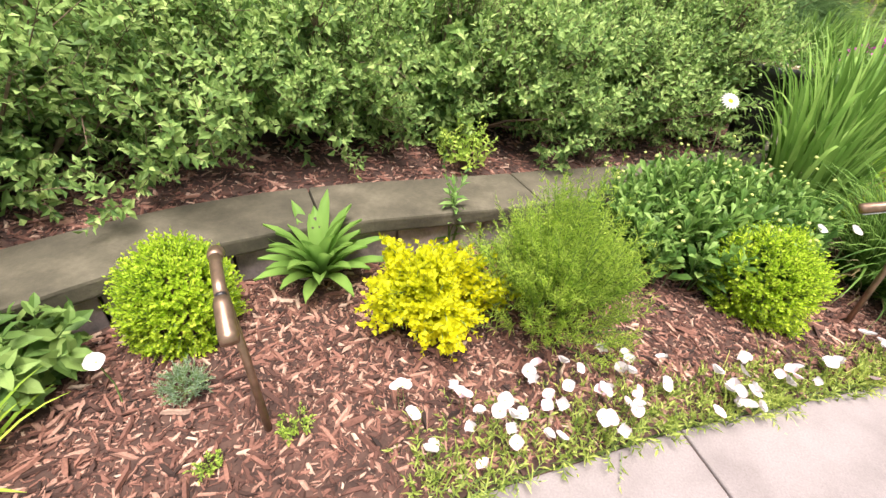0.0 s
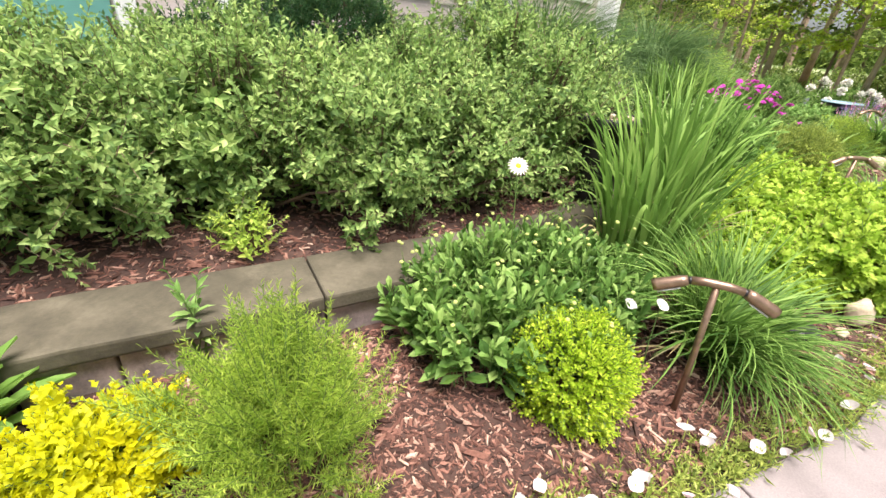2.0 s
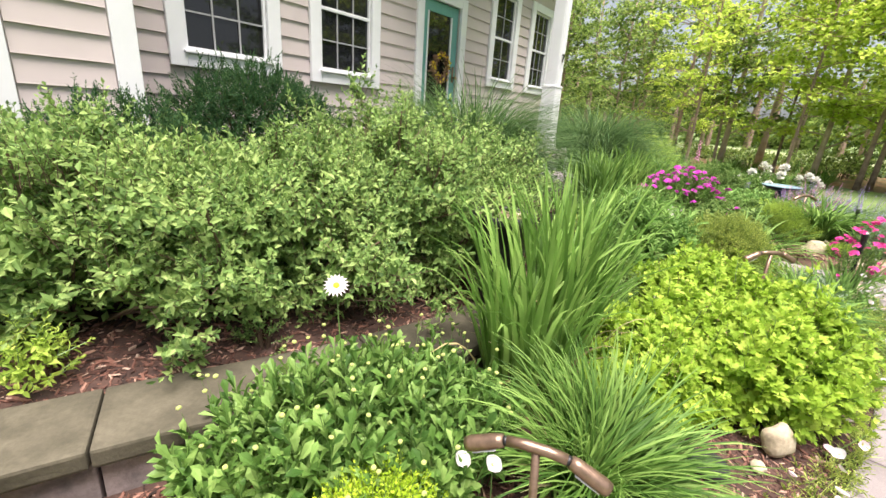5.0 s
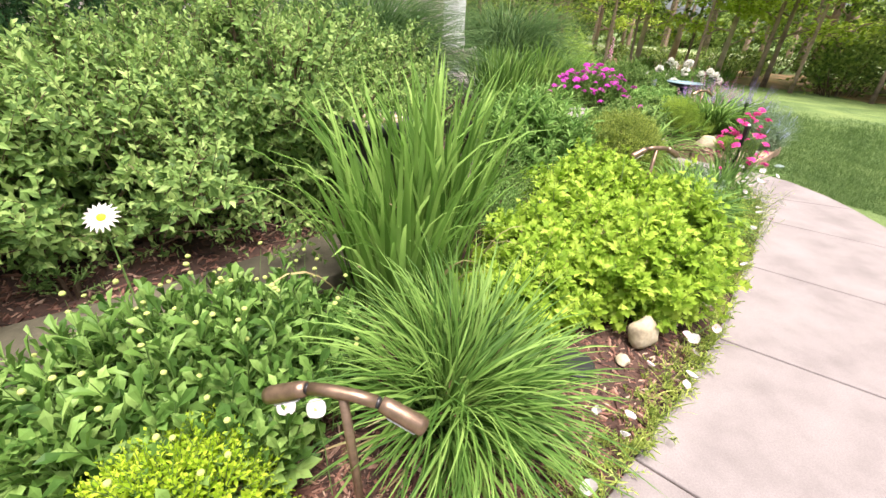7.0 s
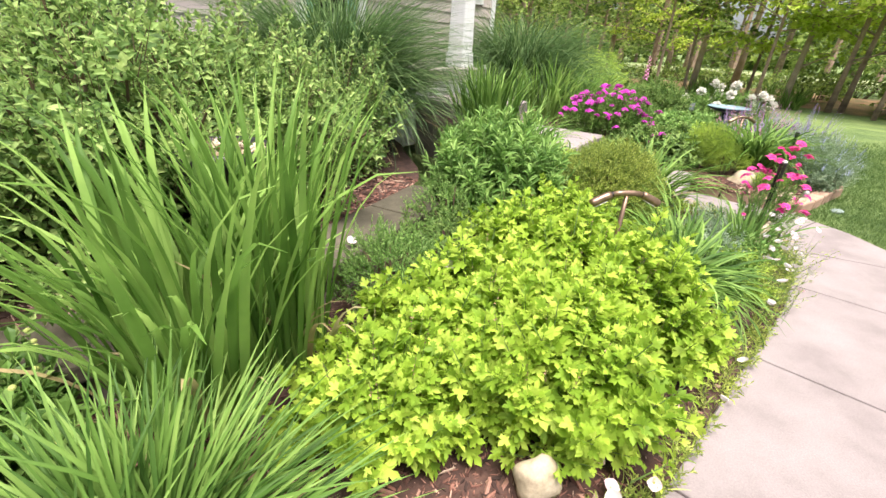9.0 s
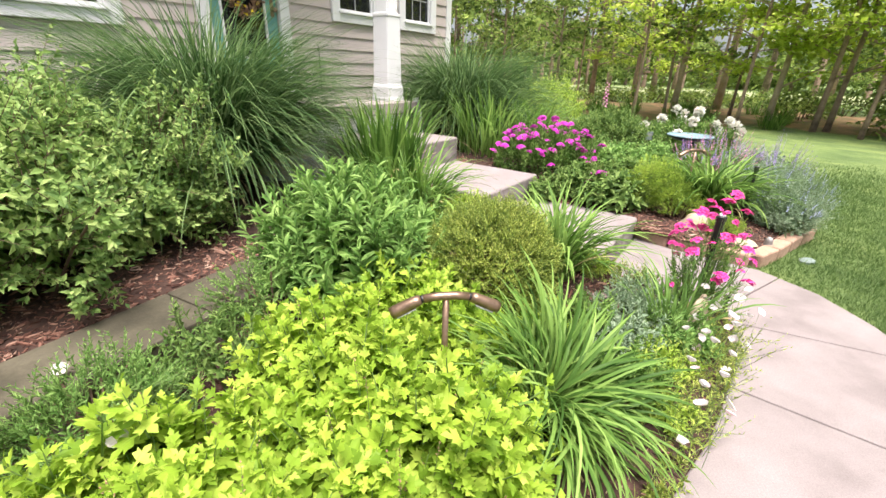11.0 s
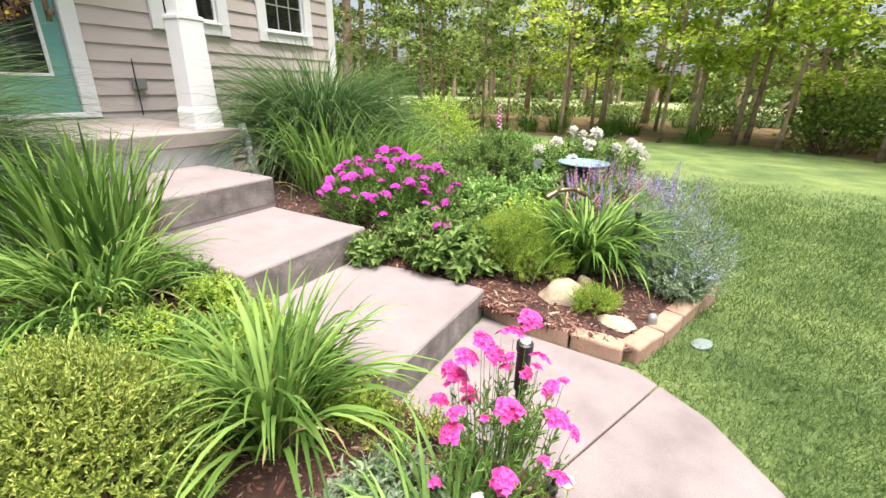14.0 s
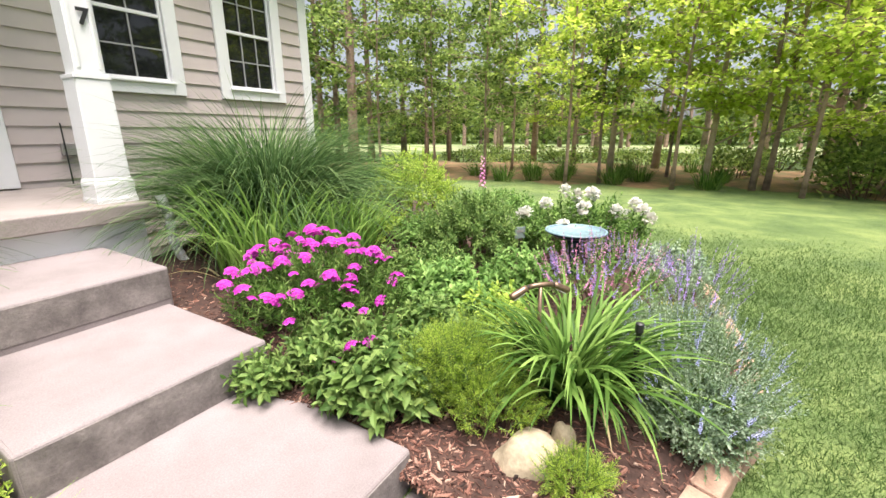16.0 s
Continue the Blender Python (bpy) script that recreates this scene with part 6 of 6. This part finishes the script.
rock("garden_stone", 4.38, 3.1, 0.10, 0.075, 0.05, 0.085, 3, M_ROCK, "tan field stone at the edge of the bed", 20)
rock("garden_stone", 4.25, 2.98, 0.05, 0.035, 0.03, 0.02, 5, M_ROCK, "small tan stone in bare soil", 50)
rock("garden_stone", 6.80, 6.77, 0.12, 0.15, 0.11, 0.12, 8, M_ROCK, "rounded cream stone among the daylily leaves", 15)
rock("garden_stone", 6.97, 6.86, 0.15, 0.055, 0.05, 0.09, 9, M_ROCK, "upright cream stone behind a larger one", 15)
rock("garden_stone", 7.05, 6.5, 0.085, 0.12, 0.075, 0.055, 12, M_ROCK, "flat tan stone in the mulch corner", -30)
rock("garden_stone", 6.14, 5.18, 0.1, 0.085, 0.04, 0.16, 15, M_ROCK, "flat upright tan stone beside the path", 40)
rock("garden_stone", 5.68, 5.42, 0.06, 0.11, 0.08, 0.05, 17, M_BLOCK, "grey flat stone under the herbs", 10)
rock("garden_stone", 5.1, 5.75, 0.08, 0.12, 0.07, 0.05, 21, M_ROCK, "tan flat stone beside the daylilies", 70)

stake = thing("stake_light", at(6.29, 5.50, 0.0), "black plastic stake lamp with a clear top", "garden lamp")
part("tube", lathe_bm([(0.016, 0.0), (0.016, 0.42), (0.024, 0.43), (0.024, 0.58), (0.028, 0.585), (0.028, 0.61), (0.02, 0.615)], 16), M_BLACK, stake)
part("lens", lathe_bm([(0.018, 0.616), (0.016, 0.624), (0.004, 0.628)], 14), M_LENS, stake, "clear round top")
riser = thing("sprinkler_riser", at(6.44, 5.46, 0.0), "short black irrigation riser at the path's edge", "sprinkler")
part("tube", lathe_bm([(0.02, 0.0), (0.02, 0.02), (0.009, 0.03), (0.009, 0.1), (0.014, 0.105), (0.012, 0.13)], 10), M_BLACK, riser)
stake2 = thing("stake_light", at(7.36, 7.1, 0.08), "slim black stake in the daylily clump", "garden lamp")
part("tube", lathe_bm([(0.013, 0.0), (0.013, 0.48), (0.02, 0.49), (0.02, 0.53), (0.012, 0.535)], 12), M_BLACK, stake2)
spot = thing("spot_light", at(7.28, 6.52, 0.07), "small dark dome ground light in the mulch", "garden lamp")
part("dome", lathe_bm([(0.035, 0.0), (0.035, 0.02), (0.028, 0.045), (0.03, 0.055), (0.018, 0.08), (0.004, 0.085)], 16), M_GREYBOX, spot, smooth=True)
box = thing("valve_cover", at(4.02, 2.92, 0.06, 30), "dark plastic valve cover in bare soil", "valve cover")
part("lid", lathe_bm([(0.08, 0.0), (0.08, 0.02), (0.07, 0.03), (0.01, 0.032)], 20), M_BLACK, box)

bath = thing("bird_bath", at(7.58, 9.02, 0.05), "dark blue glazed bird bath dish on a pedestal", "bird bath")
part("dish", lathe_bm([(0.06, 0.5), (0.18, 0.52), (0.25, 0.552), (0.27, 0.57), (0.258, 0.578), (0.24, 0.568), (0.17, 0.548), (0.02, 0.54)], 40), M_DISH, bath, smooth=True)
part("pedestal", lathe_bm([(0.14, 0.0), (0.13, 0.03), (0.07, 0.07), (0.055, 0.25), (0.06, 0.42), (0.075, 0.505)], 24), M_DISH, bath, smooth=True)
part("rim", lathe_bm([(0.262, 0.566), (0.276, 0.572), (0.272, 0.583), (0.258, 0.582), (0.255, 0.574)], 40), M_RIM, bath, "worn pale blue-green rim", smooth=True)
part("water", lathe_bm([(0.001, 0.559), (0.228, 0.56), (0.001, 0.561)], 32), M_WATER, bath, "still water")
sign = thing("garden_sign", at(7.08, 9.05, 0.2, 25), "small pale metal plant sign on a thin wire", "sign")
part("plate", box_bm(-0.055, 0.055, -0.004, 0.004, 0.34, 0.45, 0.003), M_PALEDISC, sign)
part("print_bar", box_bm(-0.035, 0.035, -0.0065, -0.0045, 0.40, 0.425), M_GREYBOX, sign)
part("wire", tubes_bm([tube([(0, 0.006, 0.0), (0, 0.006, 0.4)], [0.003, 0.003], 6)]), M_BLACK, sign)
lid = thing("sprinkler_cover", at(7.56, 6.44, -0.012, 30), "pale green plastic cover set in the lawn", "valve cover")
part("lid", lathe_bm([(0.058, 0.0), (0.06, 0.018), (0.045, 0.026), (0.01, 0.028)], 22), M_PALEDISC, lid, m=Matrix.Diagonal((1.25, 0.8, 1, 1)))


# tan edging blocks round the side bed
def edging():
    line = np.array(RIGHT_EDGE[:12], float)
    s = np.concatenate([[0], np.cumsum(np.linalg.norm(np.diff(line, axis=0), axis=1))])
    corner_s = s[3]
    ss = 0.02
    first = None
    while ss < s[-1] - 0.1:
        ee = ss + 0.285
        if ss < corner_s < ee:
            ee = corner_s - 0.012
        a = Vector((np.interp(ss, s, line[:, 0]), np.interp(ss, s, line[:, 1])))
        b = Vector((np.interp(ee, s, line[:, 0]), np.interp(ee, s, line[:, 1])))
        if (b - a).length > 0.06:
            ob = thing("edging_block", pose((a.x + b.x) / 2, (a.y + b.y) / 2, 0, 0, 0, math.degrees(math.atan2(b.y - a.y, b.x - a.x))), "tan concrete edging block with worn edges", "edging block", "bed edging")
            L = (b - a).length
            bm = box_bm(-L / 2 + 0.003, L / 2 - 0.003, -0.03, 0.085, -0.06, 0.095, 0.014, 2)
            bmesh.ops.subdivide_edges(bm, edges=[e for e in bm.edges if e.calc_length() > 0.15], cuts=3)
            for v in bm.verts:
                v.co += 0.005 * noise.noise_vector(v.co * 16 + Vector((ss * 9, 0, 0)))
            part("block", bm, M_EDGING, ob)
        ss = ee + 0.006 if ee < corner_s - 0.02 or ee > corner_s else corner_s + 0.03


edging()


# lawn blades near the path
def lawn_blades():
    n = 560000
    r = rng.uniform(0.05, 1, n) ** 0.75 * 9.0
    q = rng.uniform(radians(-55), radians(100), n)
    x, y = 6.6 + r * np.cos(q), 4.6 + r * np.sin(q)
    bed = RIGHT_EDGE + [(3.0, 13.6), (3.0, 6.5)]
    keep = ~inside(x, y, [p[:2] for p in PATH_LEFT[:15]] + [(5.8, 5.87), (6.31, 6.7)] + PATH_RIGHT[::-1]) & ~inside(x, y, bed) & (x > 5.0)
    lim = np.interp(y, [p[1] for p in PATH_RIGHT], [p[0] for p in PATH_RIGHT])
    keep &= (y > 6.0) | (x > lim)
    keep &= (y > 1.5)
    keep &= rng.uniform(0, 1, n) > np.clip((r - 5.5) / 3.5, 0, 1)
    keep &= rng.uniform(0, 1, n) < np.clip((q + radians(55)) / radians(40), 0, 1)
    keep &= rng.uniform(0, 1, n) < np.clip((y - 1.5) / 2.0, 0, 1)
    x, y = x[keep][:290000], y[keep][:290000]
    n = len(x)
    d = np.hypot(x - 6.6, y - 4.6)
    p = np.stack([x, y, lawn_z(x, y) - 0.004], -1)
    way = rng.normal(0, 0.75, (n, 3)) + np.array([0, 0, 1.0])
    tuft = 0.7 + 0.5 * np.sin(x * 5.1 + np.sin(y * 3)) * np.sin(y * 4.3 + x)
    ll = rng.uniform(0.03, 0.06, n) * (0.7 + 0.5 * tuft)
    tv = np.array([(0, 0.5, 0), (0, -0.5, 0), (1, 0, 0.25)])
    v, f = put_leaves(tv, np.array([(0, 1, 2)]), p, way, rng.normal(0, 1, (n, 3)), ll, 0.0032 + 0.0009 * d)
    tagged(new("lawn_grass", mesh_np("lawn_grass", v, f, LEAF["blade"])), "short mown green grass", "grass", kind="stuff")


lawn_blades()


# ---- trees ----
def tree(name, x, y, height, radius, lean, seed, mat, bark, crown_low, crown_w, leaves, leaf, label, twin=False):
    r = random.Random(seed)
    z = float(lawn_z(np.array(x), np.array(y))) - 0.05
    ob = thing(name, at(x, y, z, r.uniform(0, 360) if lean == (0, 0) else 0), label, "tree", "woodland trees")
    pts, rad = [], []
    for i in range(9):
        s = i / 8
        pts.append((lean[0] * height * s + 0.12 * math.sin(3 * s + seed) * s, lean[1] * height * s + 0.1 * math.sin(4 * s + seed * 2) * s, height * s))
        rad.append(radius * (1.35 if i == 0 else 1.0) * (1 - 0.75 * s) + 0.01)
    part("trunk", tubes_bm([tube(pts, rad, 9)]), bark, ob, smooth=True)
    limbs, ends = [], []
    for k in range(15):
        s = crown_low + (0.97 - crown_low) * k / 14
        i = s * 8
        a, b = Vector(pts[int(min(i, 7))]), Vector(pts[int(min(i, 7)) + 1])
        root = a.lerp(b, i - int(min(i, 7)))
        q = k * 2.4 + r.uniform(-0.4, 0.4)
        ln = crown_w * (1.05 - 0.6 * s) * r.uniform(0.6, 1.15)
        mid = root + Vector((math.cos(q) * ln * 0.5, math.sin(q) * ln * 0.5, ln * r.uniform(0.05, 0.3)))
        end = root + Vector((math.cos(q) * ln, math.sin(q) * ln, ln * r.uniform(0.05, 0.55)))
        limbs.append(tube([root, mid, end], [radius * 0.3 * (1.1 - s) + 0.012, radius * 0.16 * (1.1 - s) + 0.01, 0.008], 5, False))
        ends += [(mid, 0.5), (end, 0.8)]
        for _ in range(4):
            c = root.lerp(end, r.uniform(0.35, 1.05)) + Vector((r.uniform(-1, 1), r.uniform(-1, 1), r.uniform(-0.35, 0.3))) * crown_w * 0.26
            ends.append((c, r.uniform(0.4, 1.1)))
            limbs.append(tube([root.lerp(end, 0.5), c], [radius * 0.08 + 0.006, 0.005], 4, False))
    part("limb_mass", tubes_bm(limbs), bark, ob)
    g = np.random.default_rng(seed)
    c = np.array([tuple(e[0]) for e in ends])
    w = np.array([e[1] for e in ends])
    pick = g.choice(len(c), leaves, p=w / w.sum())
    spread = crown_w * 0.1
    p = c[pick] + g.normal(0, 1, (leaves, 3)) * np.array([spread, spread, spread * 0.4])
    way = g.normal(0, 1, (leaves, 3)) * np.array([1, 1, 0.5]) + np.array([0, 0, -0.15])
    size = g.uniform(*leaf, leaves)
    v, f = put_leaves(MID_V, MID_F, p, way, g.normal(0, 0.5, (leaves, 3)) + np.array([0, 0, 1.0]), size, size * 0.75)
    part_mesh("crown", mesh_np("crown", v, f, mat), ob)
    return ob


TREES = [
    (6.1, 31.0, 13.0, 0.07, (0.0, 0.0), 0.14, 2.2), (4.9, 29.0, 12.0, 0.06, (0.005, 0.0), 0.13, 2.0), (11.1, 31.0, 12.5, 0.15, (0.015, 0.0), 0.17, 3.0), (12.9, 29.0, 13.0, 0.11, (0.01, 0.0), 0.13, 2.8),
    (12.4, 21.9, 13.0, 0.1, (0.015, 0.0), 0.13, 2.8), (15.2, 24.3, 15.0, 0.13, (0.03, 0.0), 0.26, 2.8), (14.6, 19.4, 9.0, 0.09, (0.03, 0.0), 0.15, 2.6), (15.3, 18.1, 11.0, 0.07, (0.025, 0.0), 0.15, 3.0),
    (15.85, 18.3, 11.0, 0.07, (0.04, 0.0), 0.16, 3.0), (18.6, 19.0, 12.0, 0.13, (0.0, 0.0), 0.16, 3.4), (21.0, 16.5, 12.0, 0.14, (0.0, 0.0), 0.14, 3.6), (20.5, 12.5, 12.0, 0.15, (0.0, 0.0), 0.14, 3.8), (1.2, 27.5, 16.0, 0.26, (0.02, 0.0), 0.25, 3.2),
]
for i, (x, y, h, rad, lean, low, w) in enumerate(TREES):
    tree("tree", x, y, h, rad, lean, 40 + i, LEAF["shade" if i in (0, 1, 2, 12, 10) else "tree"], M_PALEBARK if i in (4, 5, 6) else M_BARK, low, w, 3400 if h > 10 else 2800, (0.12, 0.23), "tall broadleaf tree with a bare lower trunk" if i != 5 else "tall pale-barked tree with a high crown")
UNDER = [(7.6, 21.5, 6.5, 2.3), (10.2, 19.8, 7.0, 2.6), (11.6, 20.6, 6.0, 2.2), (13.2, 18.6, 7.0, 2.7), (15.6, 16.6, 7.5, 2.9), (17.2, 15.2, 7.0, 2.9), (18.6, 13.4, 7.5, 3.0), (9.0, 24.5, 7.5, 2.6), (5.6, 24.0, 7.0, 2.6), (3.4, 23.0, 7.5, 2.8), (14.4, 21.5, 8.0, 2.8)]
for i, (x, y, h, w) in enumerate(UNDER):
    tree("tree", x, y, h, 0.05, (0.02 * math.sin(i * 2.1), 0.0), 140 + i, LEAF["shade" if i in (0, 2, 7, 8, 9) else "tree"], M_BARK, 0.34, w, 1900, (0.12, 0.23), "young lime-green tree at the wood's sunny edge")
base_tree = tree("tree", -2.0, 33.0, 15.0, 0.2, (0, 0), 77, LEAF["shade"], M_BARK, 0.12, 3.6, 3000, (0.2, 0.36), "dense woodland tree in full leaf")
for i in range(34):
    b = radians(-28 + i * 3.6 + 5 * math.sin(i * 12.9))
    deg = math.degrees(b)
    if i % 3 == 2 and deg < 50:
        continue
    r = 27 + 9 * (0.5 + 0.5 * math.sin(i * 7.3))
    if 2 < deg < 36:
        r = 48 + 14 * (0.5 + 0.5 * math.sin(i * 7.3))
    elif deg >= 36:
        r = 21 + 9 * (0.5 + 0.5 * math.sin(i * 5.1))
    x, y = 5.5 + r * math.sin(b), 4.5 + r * math.cos(b)
    copy_thing(base_tree, pose(x, y, -0.35, 0, 0, i * 77) @ Matrix.Scale(0.75 + 0.35 * math.sin(i * 3.7) ** 2, 4))


for i in range(9):
    b = radians(-24 + i * 10.4 + 2 * math.sin(i * 5.3))
    r = 38 + 5 * math.sin(i * 2.9)
    copy_thing(base_tree, pose(5.5 + r * math.sin(b), 4.5 + r * math.cos(b), -0.35, 0, 0, i * 131) @ Matrix.Scale(0.8 + 0.3 * math.sin(i * 4.1) ** 2, 4))


def undergrowth(name, x, y, rx, ry, h, n, mat, label):
    ob = thing(name, at(x, y, -0.3), label, "shrub", "woodland undergrowth")
    pos, nrm = dome(n, rx, ry, h, 0.2, -0.3, 0.5)
    v, f = put_leaves(LOBED_V, LOBED_F, pos, nrm + rng.normal(0, 0.8, pos.shape), rng.normal(0, 0.6, pos.shape) + np.array([0, 0, 1.0]), rng.uniform(0.1, 0.22, len(pos)), 0.12)
    part_mesh("foliage", mesh_np("foliage", v, f, mat), ob)
    part_mesh("stem_mass", stalks(pos[:18], 0.02, M_TWIG, "stem_mass"), ob)


# undergrowth takes the leaf colour with the wood's shade painted in
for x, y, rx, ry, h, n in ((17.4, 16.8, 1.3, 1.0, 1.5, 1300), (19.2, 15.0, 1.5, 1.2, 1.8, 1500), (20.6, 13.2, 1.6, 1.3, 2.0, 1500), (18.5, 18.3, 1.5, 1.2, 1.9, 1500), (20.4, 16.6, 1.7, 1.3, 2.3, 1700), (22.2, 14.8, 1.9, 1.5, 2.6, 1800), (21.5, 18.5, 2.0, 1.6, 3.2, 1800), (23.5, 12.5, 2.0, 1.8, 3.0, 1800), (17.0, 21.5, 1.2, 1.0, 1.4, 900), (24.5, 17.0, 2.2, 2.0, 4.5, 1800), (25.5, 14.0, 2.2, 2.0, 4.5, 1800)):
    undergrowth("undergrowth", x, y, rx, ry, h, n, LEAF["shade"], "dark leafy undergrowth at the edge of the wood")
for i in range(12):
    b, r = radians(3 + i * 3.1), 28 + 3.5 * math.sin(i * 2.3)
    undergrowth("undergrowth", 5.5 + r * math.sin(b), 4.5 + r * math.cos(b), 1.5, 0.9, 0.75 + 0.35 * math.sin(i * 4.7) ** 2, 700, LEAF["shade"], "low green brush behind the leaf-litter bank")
for x, y in ((8.2, 20.8), (9.4, 21.3), (10.4, 21.0), (12.0, 20.3), (12.8, 21.6), (14.2, 18.4), (7.4, 22.4), (9.6, 23.0), (11.0, 22.6), (13.5, 23.0), (15.6, 20.2), (13.0, 20.5), (16.2, 23.0)):
    blade_clump("wild_grass", at(x, y, -0.25), 130, 0.3, (0.4, 0.9), (0.02, 0.04), (5, 40), (20, 70), LEAF["grass"], "rough grass tuft under the trees", "grass", "rough grass tufts", 4)


# far field and woods behind the trees
def far_woods():
    g = np.random.default_rng(5)
    n = 34000
    b = g.uniform(radians(-35), radians(95), n)
    r = g.uniform(75, 105, n)
    hump = 7.5 + 2.0 * np.sin(b * 9) + 2.5 * np.sin(b * 23)
    z = g.uniform(0, 1, n) ** 0.8 * hump
    p = np.stack([5.5 + r * np.sin(b), 4.5 + r * np.cos(b), z], -1)
    size = g.uniform(0.8, 1.7, n)
    v, f = put_leaves(LOBED_V, LOBED_F, p, g.normal(0, 1, (n, 3)), g.normal(0, 0.5, (n, 3)) + np.array([0, 0, 1.0]), size, size * 0.8)
    tagged(new("far_woods", mesh_np("far_woods", v, f, LEAF["shade"])), "distant green woodland beyond the field", "woods", kind="stuff")
    trunks = []
    for i in range(60):
        q, rr = radians(-30 + i * 2.0), 72 + 10 * math.sin(i * 3.1)
        x, y = 5.5 + rr * math.sin(q), 4.5 + rr * math.cos(q)
        trunks.append(tube([(x, y, -0.4), (x, y, 8)], [0.3, 0.2], 5, False))
    bm = tubes_bm(trunks)
    me = bpy.data.meshes.new("far_trunks")
    bm.to_mesh(me)
    bm.free()
    me.materials.append(M_BARK)
    tagged(new("far_trunks", me), "distant bare trunks at the field's edge", "woods", kind="stuff")


far_woods()
field = []
for i in range(25):
    q = radians(-16 + i * 3.2)
    field.append([(5.5 + r * math.sin(q), 4.5 + r * math.cos(q), -0.27) for r in (44, 68)])
fv = np.array(field).reshape(-1, 3)
ff = np.array([(2 * i, 2 * i + 1, 2 * i + 3, 2 * i + 2) for i in range(24)])
M_FIELD = stone_material("dry_field", (0.17, 0.21, 0.09), (0.26, 0.3, 0.14), (0.34, 0.36, 0.21), 0.2, 0.95, 0.2, 3.0)
tagged(new("far_field", mesh_np("far_field", fv, ff[:, ::-1], M_FIELD)), "pale sunlit field beyond the wood", "field", kind="structure")

# ---- siding boards, last ----
clapboards(front_wall, -5.0, 3.84, WALL_B - 0.001, 0.3, 4.1, 0.18, wide)
clapboards(garage_wall, -9.0, -5.17, 4.099, 0.3, 4.1, 0.18, [(-6.83, -5.71, 0.3, 2.68)])
